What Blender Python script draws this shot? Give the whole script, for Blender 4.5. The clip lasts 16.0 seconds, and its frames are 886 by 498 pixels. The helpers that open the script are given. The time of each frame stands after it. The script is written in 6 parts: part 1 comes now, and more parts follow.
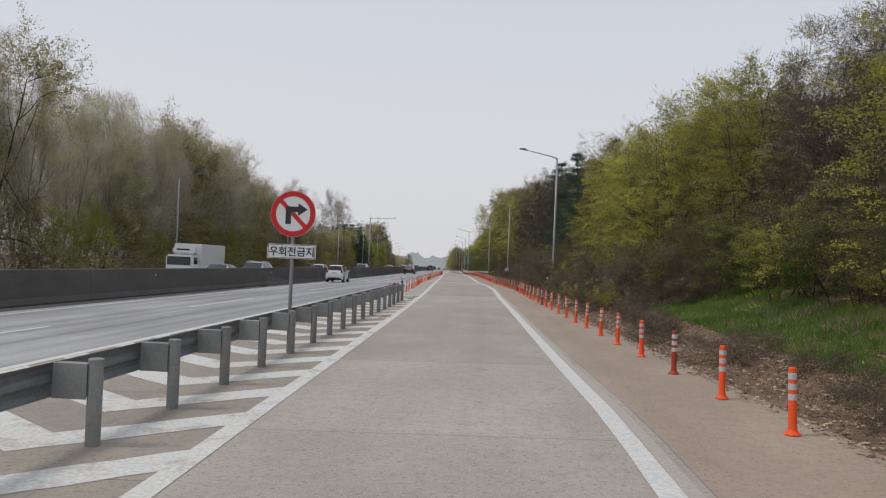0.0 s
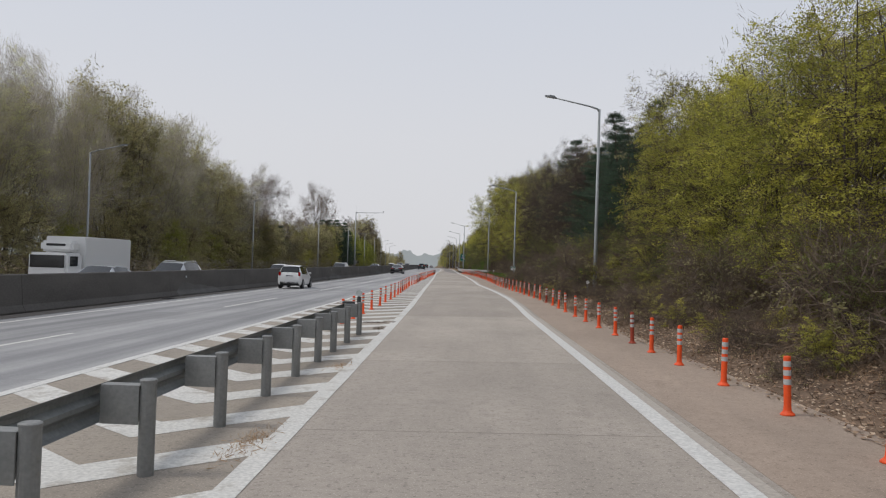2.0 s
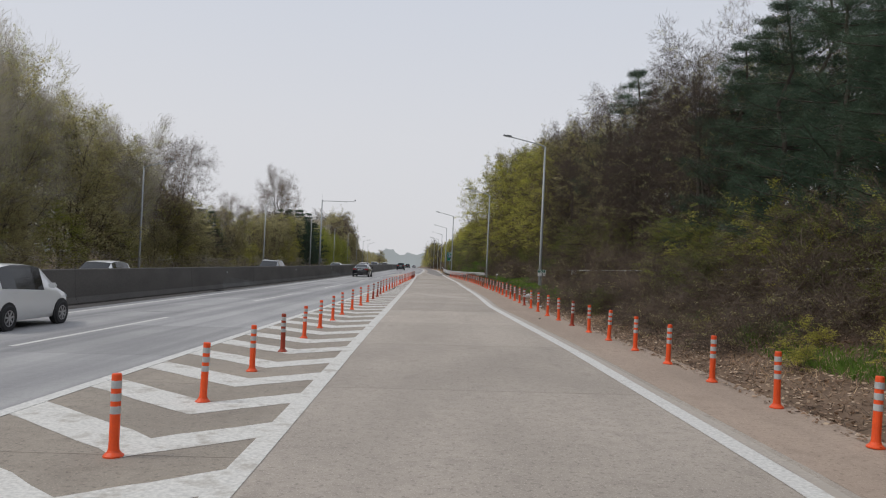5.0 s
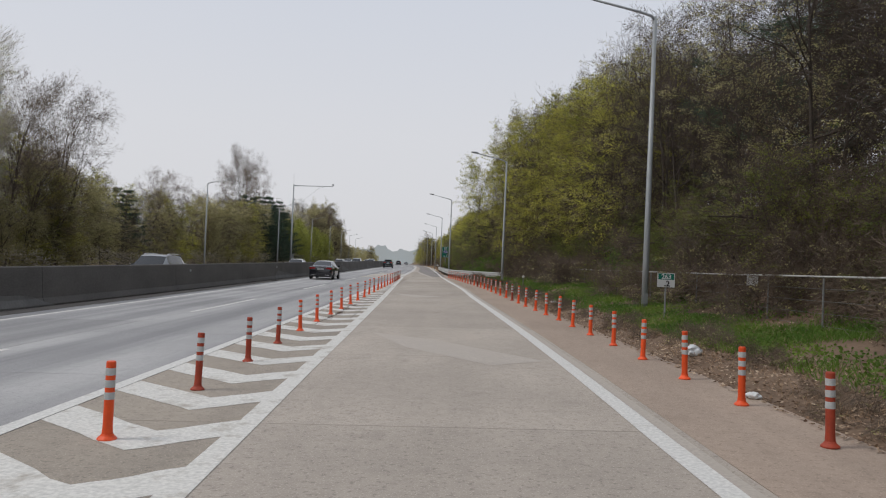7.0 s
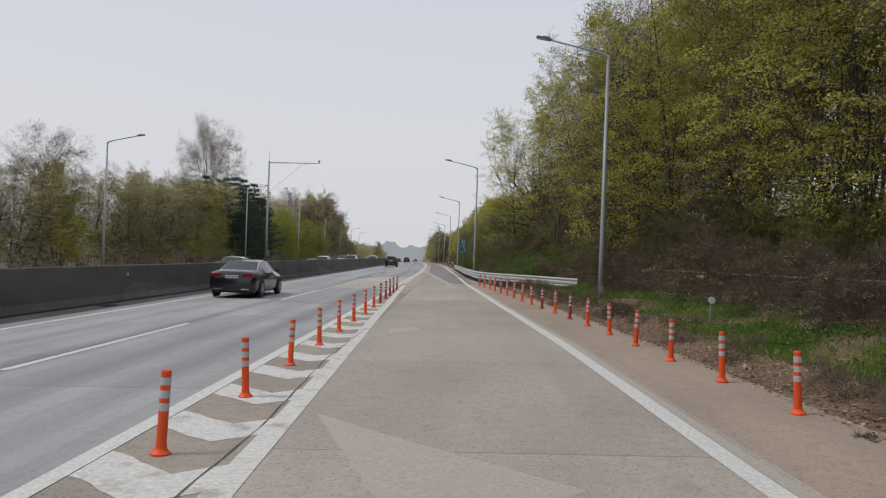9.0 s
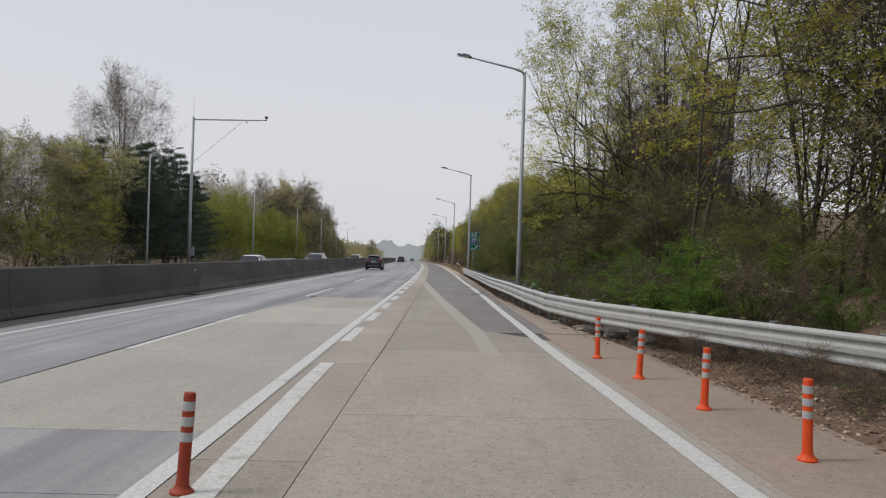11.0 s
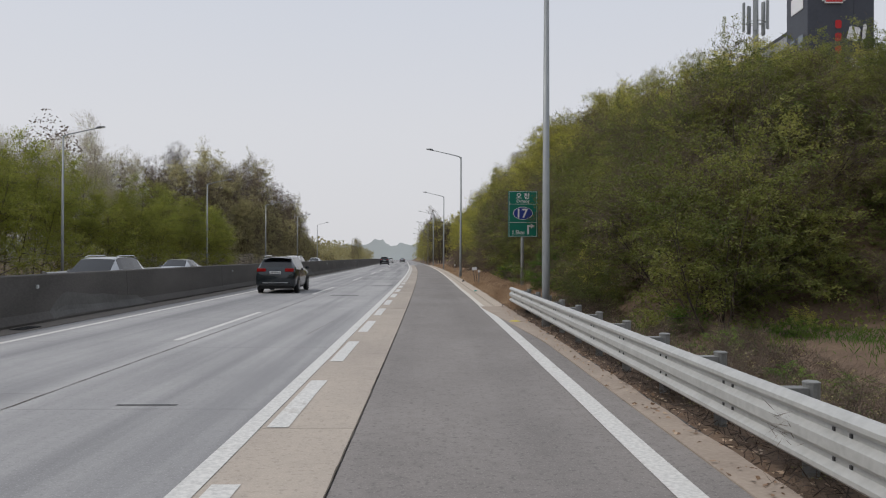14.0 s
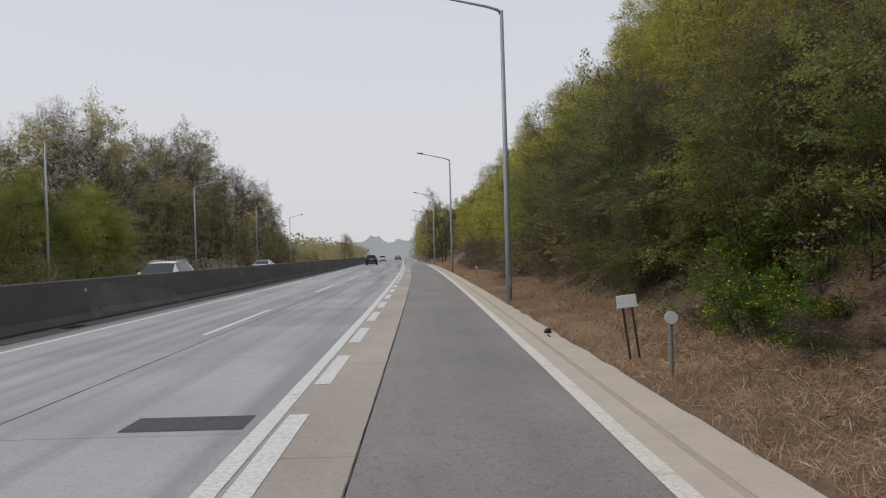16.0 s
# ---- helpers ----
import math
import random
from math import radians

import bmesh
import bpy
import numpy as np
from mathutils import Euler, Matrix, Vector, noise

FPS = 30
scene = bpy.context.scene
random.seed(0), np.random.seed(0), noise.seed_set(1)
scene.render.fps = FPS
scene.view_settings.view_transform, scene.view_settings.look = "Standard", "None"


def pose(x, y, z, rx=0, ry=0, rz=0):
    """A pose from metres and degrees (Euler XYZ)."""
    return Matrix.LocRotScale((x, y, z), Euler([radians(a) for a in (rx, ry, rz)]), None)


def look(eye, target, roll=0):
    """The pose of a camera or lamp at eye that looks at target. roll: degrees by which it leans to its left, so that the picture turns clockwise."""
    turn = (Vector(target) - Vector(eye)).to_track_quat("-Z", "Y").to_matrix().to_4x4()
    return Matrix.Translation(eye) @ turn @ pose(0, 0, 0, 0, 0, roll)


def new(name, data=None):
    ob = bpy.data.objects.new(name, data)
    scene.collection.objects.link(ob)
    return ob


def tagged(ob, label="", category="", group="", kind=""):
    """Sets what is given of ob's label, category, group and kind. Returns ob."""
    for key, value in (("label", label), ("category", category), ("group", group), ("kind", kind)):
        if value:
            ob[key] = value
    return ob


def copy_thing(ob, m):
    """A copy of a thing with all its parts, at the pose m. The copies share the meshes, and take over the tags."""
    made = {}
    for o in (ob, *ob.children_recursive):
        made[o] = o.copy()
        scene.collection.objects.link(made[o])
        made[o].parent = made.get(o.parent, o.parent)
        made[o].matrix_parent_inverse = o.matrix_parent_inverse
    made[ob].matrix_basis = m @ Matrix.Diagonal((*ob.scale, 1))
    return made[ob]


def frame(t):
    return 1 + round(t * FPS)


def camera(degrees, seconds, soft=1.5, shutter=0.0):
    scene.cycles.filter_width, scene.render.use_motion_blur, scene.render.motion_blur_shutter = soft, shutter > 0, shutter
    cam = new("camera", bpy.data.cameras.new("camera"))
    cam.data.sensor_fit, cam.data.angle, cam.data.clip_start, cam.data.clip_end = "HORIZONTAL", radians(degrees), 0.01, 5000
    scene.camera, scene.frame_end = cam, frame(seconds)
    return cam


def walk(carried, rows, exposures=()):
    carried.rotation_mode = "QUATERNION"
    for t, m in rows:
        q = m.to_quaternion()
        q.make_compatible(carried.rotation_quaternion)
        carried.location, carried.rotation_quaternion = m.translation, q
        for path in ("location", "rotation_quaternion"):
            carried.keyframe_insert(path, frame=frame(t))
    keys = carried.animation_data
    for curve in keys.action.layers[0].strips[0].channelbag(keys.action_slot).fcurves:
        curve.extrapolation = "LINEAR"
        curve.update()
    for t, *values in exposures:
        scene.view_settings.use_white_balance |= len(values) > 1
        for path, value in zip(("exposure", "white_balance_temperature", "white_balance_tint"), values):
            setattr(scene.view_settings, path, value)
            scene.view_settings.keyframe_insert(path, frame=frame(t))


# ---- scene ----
cam = camera(60.4, 16.0, soft=1.15)
PATH = [
    (0, (6.351, -18.098, 1.791), (5.517, 1.88, 2.218), 2.26),
    (0.5, (6.184, -13.898, 1.797), (5.435, 6.083, 2.24), 2.30),
    (1, (5.973, -9.59, 1.795), (5.295, 10.395, 2.155), 2.16),
    (1.5, (5.75, -5.122, 1.824), (5.091, 14.864, 2.182), 1.95),
    (2, (5.589, -0.447, 1.885), (4.958, 19.54, 2.257), 1.80),
    (2.5, (5.534, 4.465, 1.884), (4.972, 24.454, 2.247), 1.78),
    (3, (5.448, 9.64, 1.855), (4.99, 29.631, 2.201), 2.17),
    (3.5, (5.318, 15.161, 1.86), (4.913, 35.155, 2.185), 2.17),
    (4, (5.136, 20.929, 1.851), (4.751, 40.922, 2.235), 2.35),
    (6.5, (4.398, 52.82, 1.918), (4.379, 72.817, 2.274), 2.43),
    (7, (4.281, 59.881, 1.848), (4.239, 79.879, 2.152), 2.42),
    (7.5, (4.081, 67.241, 1.839), (3.962, 87.238, 2.132), 2.24),
    (8, (3.7, 74.855, 1.88), (3.466, 94.852, 2.098), 1.93),
    (8.5, (3.359, 82.755, 1.905), (3.078, 102.751, 2.122), 1.90),
    (9, (3.181, 90.965, 1.863), (2.872, 110.962, 2.058), 2.04),
    (11.5, (1.924, 134.197, 1.831), (1.695, 154.195, 2.004), 1.81),
    (12, (1.744, 142.985, 1.863), (1.553, 162.983, 2.073), 1.60),
    (12.5, (1.563, 151.784, 1.868), (1.409, 171.782, 2.033), 1.39),
    (13, (1.401, 160.526, 1.813), (1.24, 180.525, 1.938), 1.11),
    (13.5, (1.258, 169.3, 1.795), (1.119, 189.299, 1.944), 0.57),
    (14, (1.08, 178.081, 1.745), (0.952, 198.08, 1.885), 0.20),
    (14.5, (0.811, 186.974, 1.748), (0.724, 206.974, 1.851), -0.36),
    (15, (0.583, 196.291, 1.726), (0.516, 216.29, 1.829), -0.74),
    (15.5, (0.351, 205.697, 1.714), (0.268, 225.697, 1.776), -1.45),
    (16, (0.051, 215.122, 1.702), (-0.048, 235.121, 1.719), -1.60),
]
walk(cam, [(t, look(eye, target, roll)) for t, eye, target, roll in PATH])

# ---- sky, sun ----
SUN_EL, SUN_AZ = 52, 262          # degrees; azimuth clockwise from +y
world = bpy.data.worlds.new("hazy_sky")
scene.world = world
world.use_nodes = True
wn, wl = world.node_tree.nodes, world.node_tree.links
wn.clear()
sky = wn.new("ShaderNodeTexSky")
sky.sky_type, sky.sun_disc = 'NISHITA', False
sky.sun_elevation, sky.sun_rotation = radians(SUN_EL), radians(SUN_AZ)
sky.air_density, sky.dust_density, sky.ozone_density = 1.0, 4.0, 1.0
grey = wn.new("ShaderNodeHueSaturation")
grey.inputs["Saturation"].default_value = 0.3
wl.new(sky.outputs[0], grey.inputs["Color"])
scale = wn.new("ShaderNodeMixRGB")
scale.blend_type, scale.inputs[0].default_value = 'MULTIPLY', 1.0
scale.inputs[2].default_value = (0.07, 0.07, 0.07, 1)
wl.new(grey.outputs[0], scale.inputs[1])
tc = wn.new("ShaderNodeTexCoord")
sep = wn.new("ShaderNodeSeparateXYZ")
wl.new(tc.outputs["Generated"], sep.inputs[0])
cloud = wn.new("ShaderNodeValToRGB")
cloud.color_ramp.elements[0].position, cloud.color_ramp.elements[0].color = 0.0, (0.70, 0.70, 0.725, 1)
cloud.color_ramp.elements[1].position, cloud.color_ramp.elements[1].color = 0.42, (0.60, 0.645, 0.74, 1)
el = cloud.color_ramp.elements.new(0.16)
el.color = (0.685, 0.695, 0.735, 1)
wl.new(sep.outputs["Z"], cloud.inputs[0])
veil = wn.new("ShaderNodeMixRGB")
veil.inputs[0].default_value = 0.86
wl.new(scale.outputs[0], veil.inputs[1])
wl.new(cloud.outputs[0], veil.inputs[2])
bg = wn.new("ShaderNodeBackground")
bg.inputs["Strength"].default_value = 1.08
wl.new(veil.outputs[0], bg.inputs["Color"])
wo = wn.new("ShaderNodeOutputWorld")
wl.new(bg.outputs[0], wo.inputs[0])
sun = new("sun", bpy.data.lights.new("sun", 'SUN'))
sun.data.energy, sun.data.angle, sun.data.color = 1.3, radians(14), (1.0, 0.95, 0.88)
_a, _e = radians(SUN_AZ), radians(SUN_EL)
sun.matrix_world = look((0, 0, 60), (-math.sin(_a) * math.cos(_e), -math.cos(_a) * math.cos(_e), 60 - math.sin(_e)))


# ---- the lie of the road: u runs across (0 = edge line of the carriageway, right positive), y along ----
def xc(y):
    s = (min(y, 320.0) - 100) / 100
    return ((-0.03088 * s - 1.11405) * s - 0.2006) * s - 0.0219 - 0.0555 * max(y - 320, 0)


def lerp(t, ks, vs):
    """Straight lines between the knots ks, vs."""
    if t <= ks[0]:
        return float(vs[0])
    if t >= ks[-1]:
        return float(vs[-1])
    i = 1
    while ks[i] < t:
        i += 1
    return vs[i - 1] + (vs[i] - vs[i - 1]) * (t - ks[i - 1]) / (ks[i] - ks[i - 1])


def gz(u, y):
    """Height of the road plane: slight crest along, cross fall over the width."""
    fall = lerp(y, (-40, 0, 50, 100, 150, 200, 230), (.016, .016, .02, .0195, .013, .003, 0))
    yy = min(y, 400.0)
    return -1.9765e-5 * (yy - 100) ** 2 / 2 - 0.006 * max(y - 400, 0) + fall * max(-30, min(u, 16))


def at(u, y, h=0.0):
    return Vector((u + xc(y), y, gz(u, y) + h))


def heading(y):
    return math.degrees(math.atan2(-(xc(y + .5) - xc(y - .5)), 1.0))


def stand(u, y, h=0.0, turn=0.0):
    """Pose of an upright thing on the road plane, turned with the road."""
    p = at(u, y, h)
    return pose(p.x, p.y, p.z, 0, 0, heading(y) + turn)


RK = (-40, -12, -9, -4, 20, 27, 32, 40, 50, 62, 66, 72, 80, 97, 107, 120, 140, 150, 160, 184, 195, 221, 240, 320)
RV = (9.93, 9.20, 9.22, 9.06, 8.50, 8.34, 8.33, 8.2, 7.72, 6.95, 6.72, 6.62, 6.40, 5.82, 5.62, 5.10, 4.42, 4.25, 4.18, 3.88, 3.86, 3.70, 3.72, 3.8)
LK = (-40, -10, 10.7, 31.4, 52, 72.9, 93.6, 114, 135, 140)
LV = (5.9, 4.93, 4.32, 3.65, 2.85, 2.15, 1.55, .95, .40, .35)
EK = (-40, -10, 5, 30, 62, 84, 100, 112, 130, 140, 150, 160, 200, 320)
EV = (12.6, 11.6, 11.1, 10.3, 8.9, 8.25, 7.75, 7.4, 6.7, 6.2, 5.2, 4.75, 4.65, 4.7)
right_line = lambda y: lerp(y, RK, RV)
left_line = lambda y: lerp(y, LK, LV)
edge = lambda y: lerp(y, EK, EV)


# ---- materials ----
def nodes_of(name):
    m = bpy.data.materials.new(name)
    m.use_nodes = True
    n = m.node_tree.nodes
    return m, n, m.node_tree.links, n["Principled BSDF"]


def surf(name, c1, c2, scale=4.0, rough=0.8, metal=0.0, fine=40.0, bump=0.15, stretch=(1, 1, 1), spread=0.0, spec=0.35, object_space=False, fine_amount=0.5, through_light=0.0):
    """A surface of two colours mixed by noise at two scales, with fine relief. spread: how much pieces differ from one another."""
    m, n, l, b = nodes_of(name)
    tcn = n.new("ShaderNodeTexCoord")
    geo = n.new("ShaderNodeNewGeometry")
    mp = n.new("ShaderNodeMapping")
    mp.inputs["Scale"].default_value = stretch
    l.new(tcn.outputs["Object"] if object_space else geo.outputs["Position"], mp.inputs["Vector"])
    big = n.new("ShaderNodeTexNoise")
    big.inputs["Scale"].default_value, big.inputs["Detail"].default_value = scale, 5
    small = n.new("ShaderNodeTexNoise")
    small.inputs["Scale"].default_value, small.inputs["Detail"].default_value = fine, 3
    for t in (big, small):
        l.new(mp.outputs[0], t.inputs["Vector"])
    ramp = n.new("ShaderNodeMapRange")
    ramp.inputs["From Min"].default_value, ramp.inputs["From Max"].default_value = 0.3, 0.7
    add = n.new("ShaderNodeMixRGB")
    add.inputs[0].default_value = fine_amount
    l.new(big.outputs["Fac"], add.inputs[1])
    l.new(small.outputs["Fac"], add.inputs[2])
    l.new(add.outputs[0], ramp.inputs["Value"])
    mix = n.new("ShaderNodeMixRGB")
    mix.inputs[1].default_value, mix.inputs[2].default_value = (*c1, 1), (*c2, 1)
    l.new(ramp.outputs[0], mix.inputs[0])
    out = mix.outputs[0]
    if spread:
        info = n.new("ShaderNodeObjectInfo")
        val = n.new("ShaderNodeMapRange")
        val.inputs["To Min"].default_value, val.inputs["To Max"].default_value = 1 - spread, 1 + spread
        l.new(info.outputs["Random"], val.inputs["Value"])
        hs = n.new("ShaderNodeHueSaturation")
        l.new(val.outputs[0], hs.inputs["Value"])
        l.new(out, hs.inputs["Color"])
        out = hs.outputs[0]
    l.new(out, b.inputs["Base Color"])
    b.inputs["Roughness"].default_value, b.inputs["Metallic"].default_value = rough, metal
    b.inputs["Specular IOR Level"].default_value = spec
    if bump:
        bp = n.new("ShaderNodeBump")
        bp.inputs["Strength"].default_value, bp.inputs["Distance"].default_value = bump, 0.01
        l.new(small.outputs["Fac"], bp.inputs["Height"])
        l.new(bp.outputs[0], b.inputs["Normal"])
    return m


def plain(name, c, rough=0.5, metal=0.0, spec=0.5, coat=0.0):
    m, n, l, b = nodes_of(name)
    b.inputs["Base Color"].default_value = (*c, 1)
    b.inputs["Roughness"].default_value, b.inputs["Metallic"].default_value = rough, metal
    b.inputs["Specular IOR Level"].default_value, b.inputs["Coat Weight"].default_value = spec, coat
    return m


def road_surface(name, base, dark, streak_dark, grain=1.0, tracks=0.0):
    """Concrete or asphalt: the UV map holds metres across and along; long streaks of tyre wear, blotches and stone grain."""
    m, n, l, b = nodes_of(name)
    uv = n.new("ShaderNodeUVMap")
    uv.uv_map = "lane"

    def noise_at(scale, stretch, detail=4):
        mp = n.new("ShaderNodeMapping")
        mp.inputs["Scale"].default_value = stretch
        l.new(uv.outputs[0], mp.inputs["Vector"])
        t = n.new("ShaderNodeTexNoise")
        t.inputs["Scale"].default_value, t.inputs["Detail"].default_value = scale, detail
        l.new(mp.outputs[0], t.inputs["Vector"])
        return t.outputs["Fac"]

    def ranged(sock, a, z, lo=0.0, hi=1.0):
        r = n.new("ShaderNodeMapRange")
        for k, v in zip(("From Min", "From Max", "To Min", "To Max"), (a, z, lo, hi)):
            r.inputs[k].default_value = v
        l.new(sock, r.inputs["Value"])
        return r.outputs[0]

    def mixed(fac, c1, c2, kind='MIX'):
        x = n.new("ShaderNodeMixRGB")
        x.blend_type = kind
        for k, c in ((0, fac), (1, c1), (2, c2)):
            if isinstance(c, (tuple, list)):
                x.inputs[k].default_value = (*c, 1)
            elif isinstance(c, (int, float)):
                x.inputs[k].default_value = c
            else:
                l.new(c, x.inputs[k])
        return x.outputs[0]

    blotch = noise_at(0.55, (1, 0.5, 1), 6)
    streak = noise_at(1.15, (1, 0.018, 1), 3)
    grit = noise_at(55, (1, 1, 1), 2)
    stones = noise_at(19, (1, 1, 1), 3)
    col = mixed(ranged(blotch, 0.32, 0.7), base, dark)
    if tracks:
        col = mixed(ranged(streak, 0.42, 0.66, 0, tracks), col, streak_dark)
    else:
        col = mixed(ranged(streak, 0.5, 0.75, 0, 0.35), col, streak_dark)
    mottle = noise_at(5.5, (1, 1, 1), 5)
    spots = noise_at(2.6, (1, .6, 1), 8)
    col = mixed(ranged(mottle, 0.42, 0.68, 0, 0.30 * grain), col, tuple(0.72 * c for c in dark))
    col = mixed(ranged(spots, 0.60, 0.70, 0, 0.30 * grain), col, tuple(0.66 * c for c in dark))
    col = mixed(ranged(stones, 0.55, 0.68, 0, 0.55 * grain), col, tuple(0.48 * c for c in dark))
    col = mixed(ranged(grit, 0.56, 0.70, 0, 0.55 * grain), col, tuple(min(1, 1.5 * c) for c in base))
    info = n.new("ShaderNodeObjectInfo")
    hs = n.new("ShaderNodeHueSaturation")
    l.new(ranged(info.outputs["Random"], 0, 1, 0.89, 1.07), hs.inputs["Value"])
    l.new(col, hs.inputs["Color"])
    l.new(hs.outputs[0], b.inputs["Base Color"])
    b.inputs["Roughness"].default_value = 0.82
    b.inputs["Specular IOR Level"].default_value = 0.3
    bp = n.new("ShaderNodeBump")
    bp.inputs["Strength"].default_value, bp.inputs["Distance"].default_value = 0.35, 0.006
    l.new(mixed(0.5, stones, grit), bp.inputs["Height"])
    l.new(bp.outputs[0], b.inputs["Normal"])
    return m


def paint(name, c, under, wear):
    """Road paint that has worn through to the concrete in places."""
    m, n, l, b = nodes_of(name)
    uv = n.new("ShaderNodeNewGeometry")
    t = n.new("ShaderNodeTexNoise")
    t.inputs["Scale"].default_value, t.inputs["Detail"].default_value = 2.2, 9
    t.inputs["Roughness"].default_value = 0.72
    l.new(uv.outputs["Position"], t.inputs["Vector"])
    f = n.new("ShaderNodeTexNoise")
    f.inputs["Scale"].default_value, f.inputs["Detail"].default_value = 24, 4
    l.new(uv.outputs["Position"], f.inputs["Vector"])
    r = n.new("ShaderNodeMapRange")
    r.inputs["From Min"].default_value, r.inputs["From Max"].default_value = 0.62 - wear, 0.72 - wear * 0.5
    l.new(t.outputs["Fac"], r.inputs["Value"])
    d = n.new("ShaderNodeMapRange")
    d.inputs["From Min"].default_value, d.inputs["From Max"].default_value = 0.35, 0.7
    l.new(f.outputs["Fac"], d.inputs["Value"])
    x1 = n.new("ShaderNodeMixRGB")
    x1.inputs[1].default_value, x1.inputs[2].default_value = (*c, 1), (*(0.72 * v for v in c), 1)
    l.new(d.outputs[0], x1.inputs[0])
    x2 = n.new("ShaderNodeMixRGB")
    x2.inputs[2].default_value = (*under, 1)
    l.new(r.outputs[0], x2.inputs[0])
    l.new(x1.outputs[0], x2.inputs[1])
    l.new(x2.outputs[0], b.inputs["Base Color"])
    b.inputs["Roughness"].default_value = 0.7
    return m


M = {}
M["lane_concrete"] = road_surface("exit_lane_concrete", (0.455, 0.398, 0.342), (0.36, 0.315, 0.27), (0.29, 0.255, 0.22), 1.0)
M["main_concrete"] = road_surface("carriageway_concrete", (0.415, 0.406, 0.40), (0.32, 0.314, 0.313), (0.195, 0.194, 0.199), 0.55, tracks=0.85)
M["gore_concrete"] = road_surface("gore_concrete", (0.375, 0.325, 0.268), (0.282, 0.245, 0.205), (0.23, 0.20, 0.17), 1.0)
M["strip_concrete"] = road_surface("edge_strip_concrete", (0.455, 0.393, 0.33), (0.362, 0.313, 0.268), (0.28, 0.248, 0.213), 0.6)
M["asphalt"] = road_surface("shoulder_asphalt", (0.305, 0.278, 0.26), (0.232, 0.212, 0.199), (0.18, 0.166, 0.157), 0.9)
M["dusty"] = road_surface("dusty_shoulder", (0.45, 0.35, 0.278), (0.355, 0.277, 0.22), (0.265, 0.213, 0.175), 0.9)
M["pale_concrete"] = road_surface("pale_beige_concrete", (0.50, 0.46, 0.40), (0.415, 0.382, 0.335), (0.30, 0.28, 0.25), 0.8)
M["joint"] = plain("joint_filler", (0.10, 0.095, 0.09), 0.9)
M["patch"] = surf("tar_patch", (0.055, 0.056, 0.058), (0.09, 0.09, 0.09), 6, 0.85, fine=80)
M["white"] = paint("white_road_paint", (0.70, 0.685, 0.65), (0.42, 0.385, 0.34), 0.035)
M["worn_white"] = paint("worn_chevron_paint", (0.70, 0.68, 0.635), (0.37, 0.33, 0.28), 0.095)
M["ghost"] = paint("removed_line_marks", (0.475, 0.42, 0.365), (0.41, 0.36, 0.31), 0.18)
M["barrier"] = surf("sooty_concrete", (0.070, 0.065, 0.060), (0.132, 0.122, 0.113), 0.35, 0.9, fine=9, bump=0.25, stretch=(1, 1, 2.4), fine_amount=0.35)
M["galv"] = surf("weathered_galvanised_steel", (0.16, 0.17, 0.17), (0.26, 0.27, 0.265), 3, 0.55, 0.35, fine=25, bump=0.05)
M["galv_post"] = surf("grey_coated_post", (0.20, 0.205, 0.20), (0.30, 0.30, 0.29), 4, 0.6, 0.2, fine=30, bump=0.05, spread=0.12)
M["rail_white"] = surf("whitened_guard_rail", (0.39, 0.39, 0.375), (0.53, 0.53, 0.51), 2.5, 0.5, 0.15, fine=14, bump=0.04)
M["lamp_grey"] = surf("grey_lamp_steel", (0.27, 0.285, 0.29), (0.34, 0.355, 0.36), 2, 0.5, 0.3, fine=12, bump=0.02, stretch=(1, 1, 0.3))
M["lamp_head"] = plain("lamp_housing", (0.22, 0.23, 0.24), 0.5, 0.2)
M["lens"] = plain("lamp_lens", (0.75, 0.76, 0.76), 0.2)
M["dark_metal"] = plain("dark_metal", (0.05, 0.05, 0.052), 0.5, 0.3)
M["rubber"] = plain("black_rubber", (0.022, 0.022, 0.023), 0.75)


def orange_mat():
    m = surf("orange_urethane", (0.88, 0.105, 0.022), (0.74, 0.085, 0.022), 5, 0.45, fine=30, bump=0.03, object_space=True, spread=0.10)
    return m


M["orange"] = orange_mat()
M["orange_dirty"] = surf("sooty_orange_urethane", (0.26, 0.045, 0.025), (0.42, 0.06, 0.025), 6, 0.6, fine=30, bump=0.03, object_space=True)
M["band"] = surf("reflective_band", (0.40, 0.42, 0.42), (0.52, 0.54, 0.54), 20, 0.35, fine=60, bump=0.02)
M["earth"] = surf("leaf_strewn_earth", (0.10, 0.066, 0.045), (0.235, 0.16, 0.108), 1.1, 0.95, fine=16, bump=0.6)


# ---- mesh helpers ----
def link(name, bm, material, parent=None, label="", smooth=False):
    me = bpy.data.meshes.new(name)
    if smooth:
        for f in bm.faces:
            f.smooth = True
    bm.to_mesh(me)
    bm.free()
    for m in material if isinstance(material, (list, tuple)) else (material,):
        me.materials.append(m)
    ob = new(name, me)
    if parent:
        ob.parent = parent
    if label:
        ob["label"] = label
    return ob


def part(name, bm, material, parent, label="", smooth=False):
    return link(name, bm, material, parent, label, smooth)


def from_lists(name, verts, faces, material, parent=None, smooth=False):
    me = bpy.data.meshes.new(name)
    me.from_pydata(verts, [], faces)
    if smooth:
        me.polygons.foreach_set("use_smooth", [True] * len(faces))
    for m in material if isinstance(material, (list, tuple)) else (material,):
        me.materials.append(m)
    me.update()
    ob = new(name, me)
    if parent:
        ob.parent = parent
    return ob


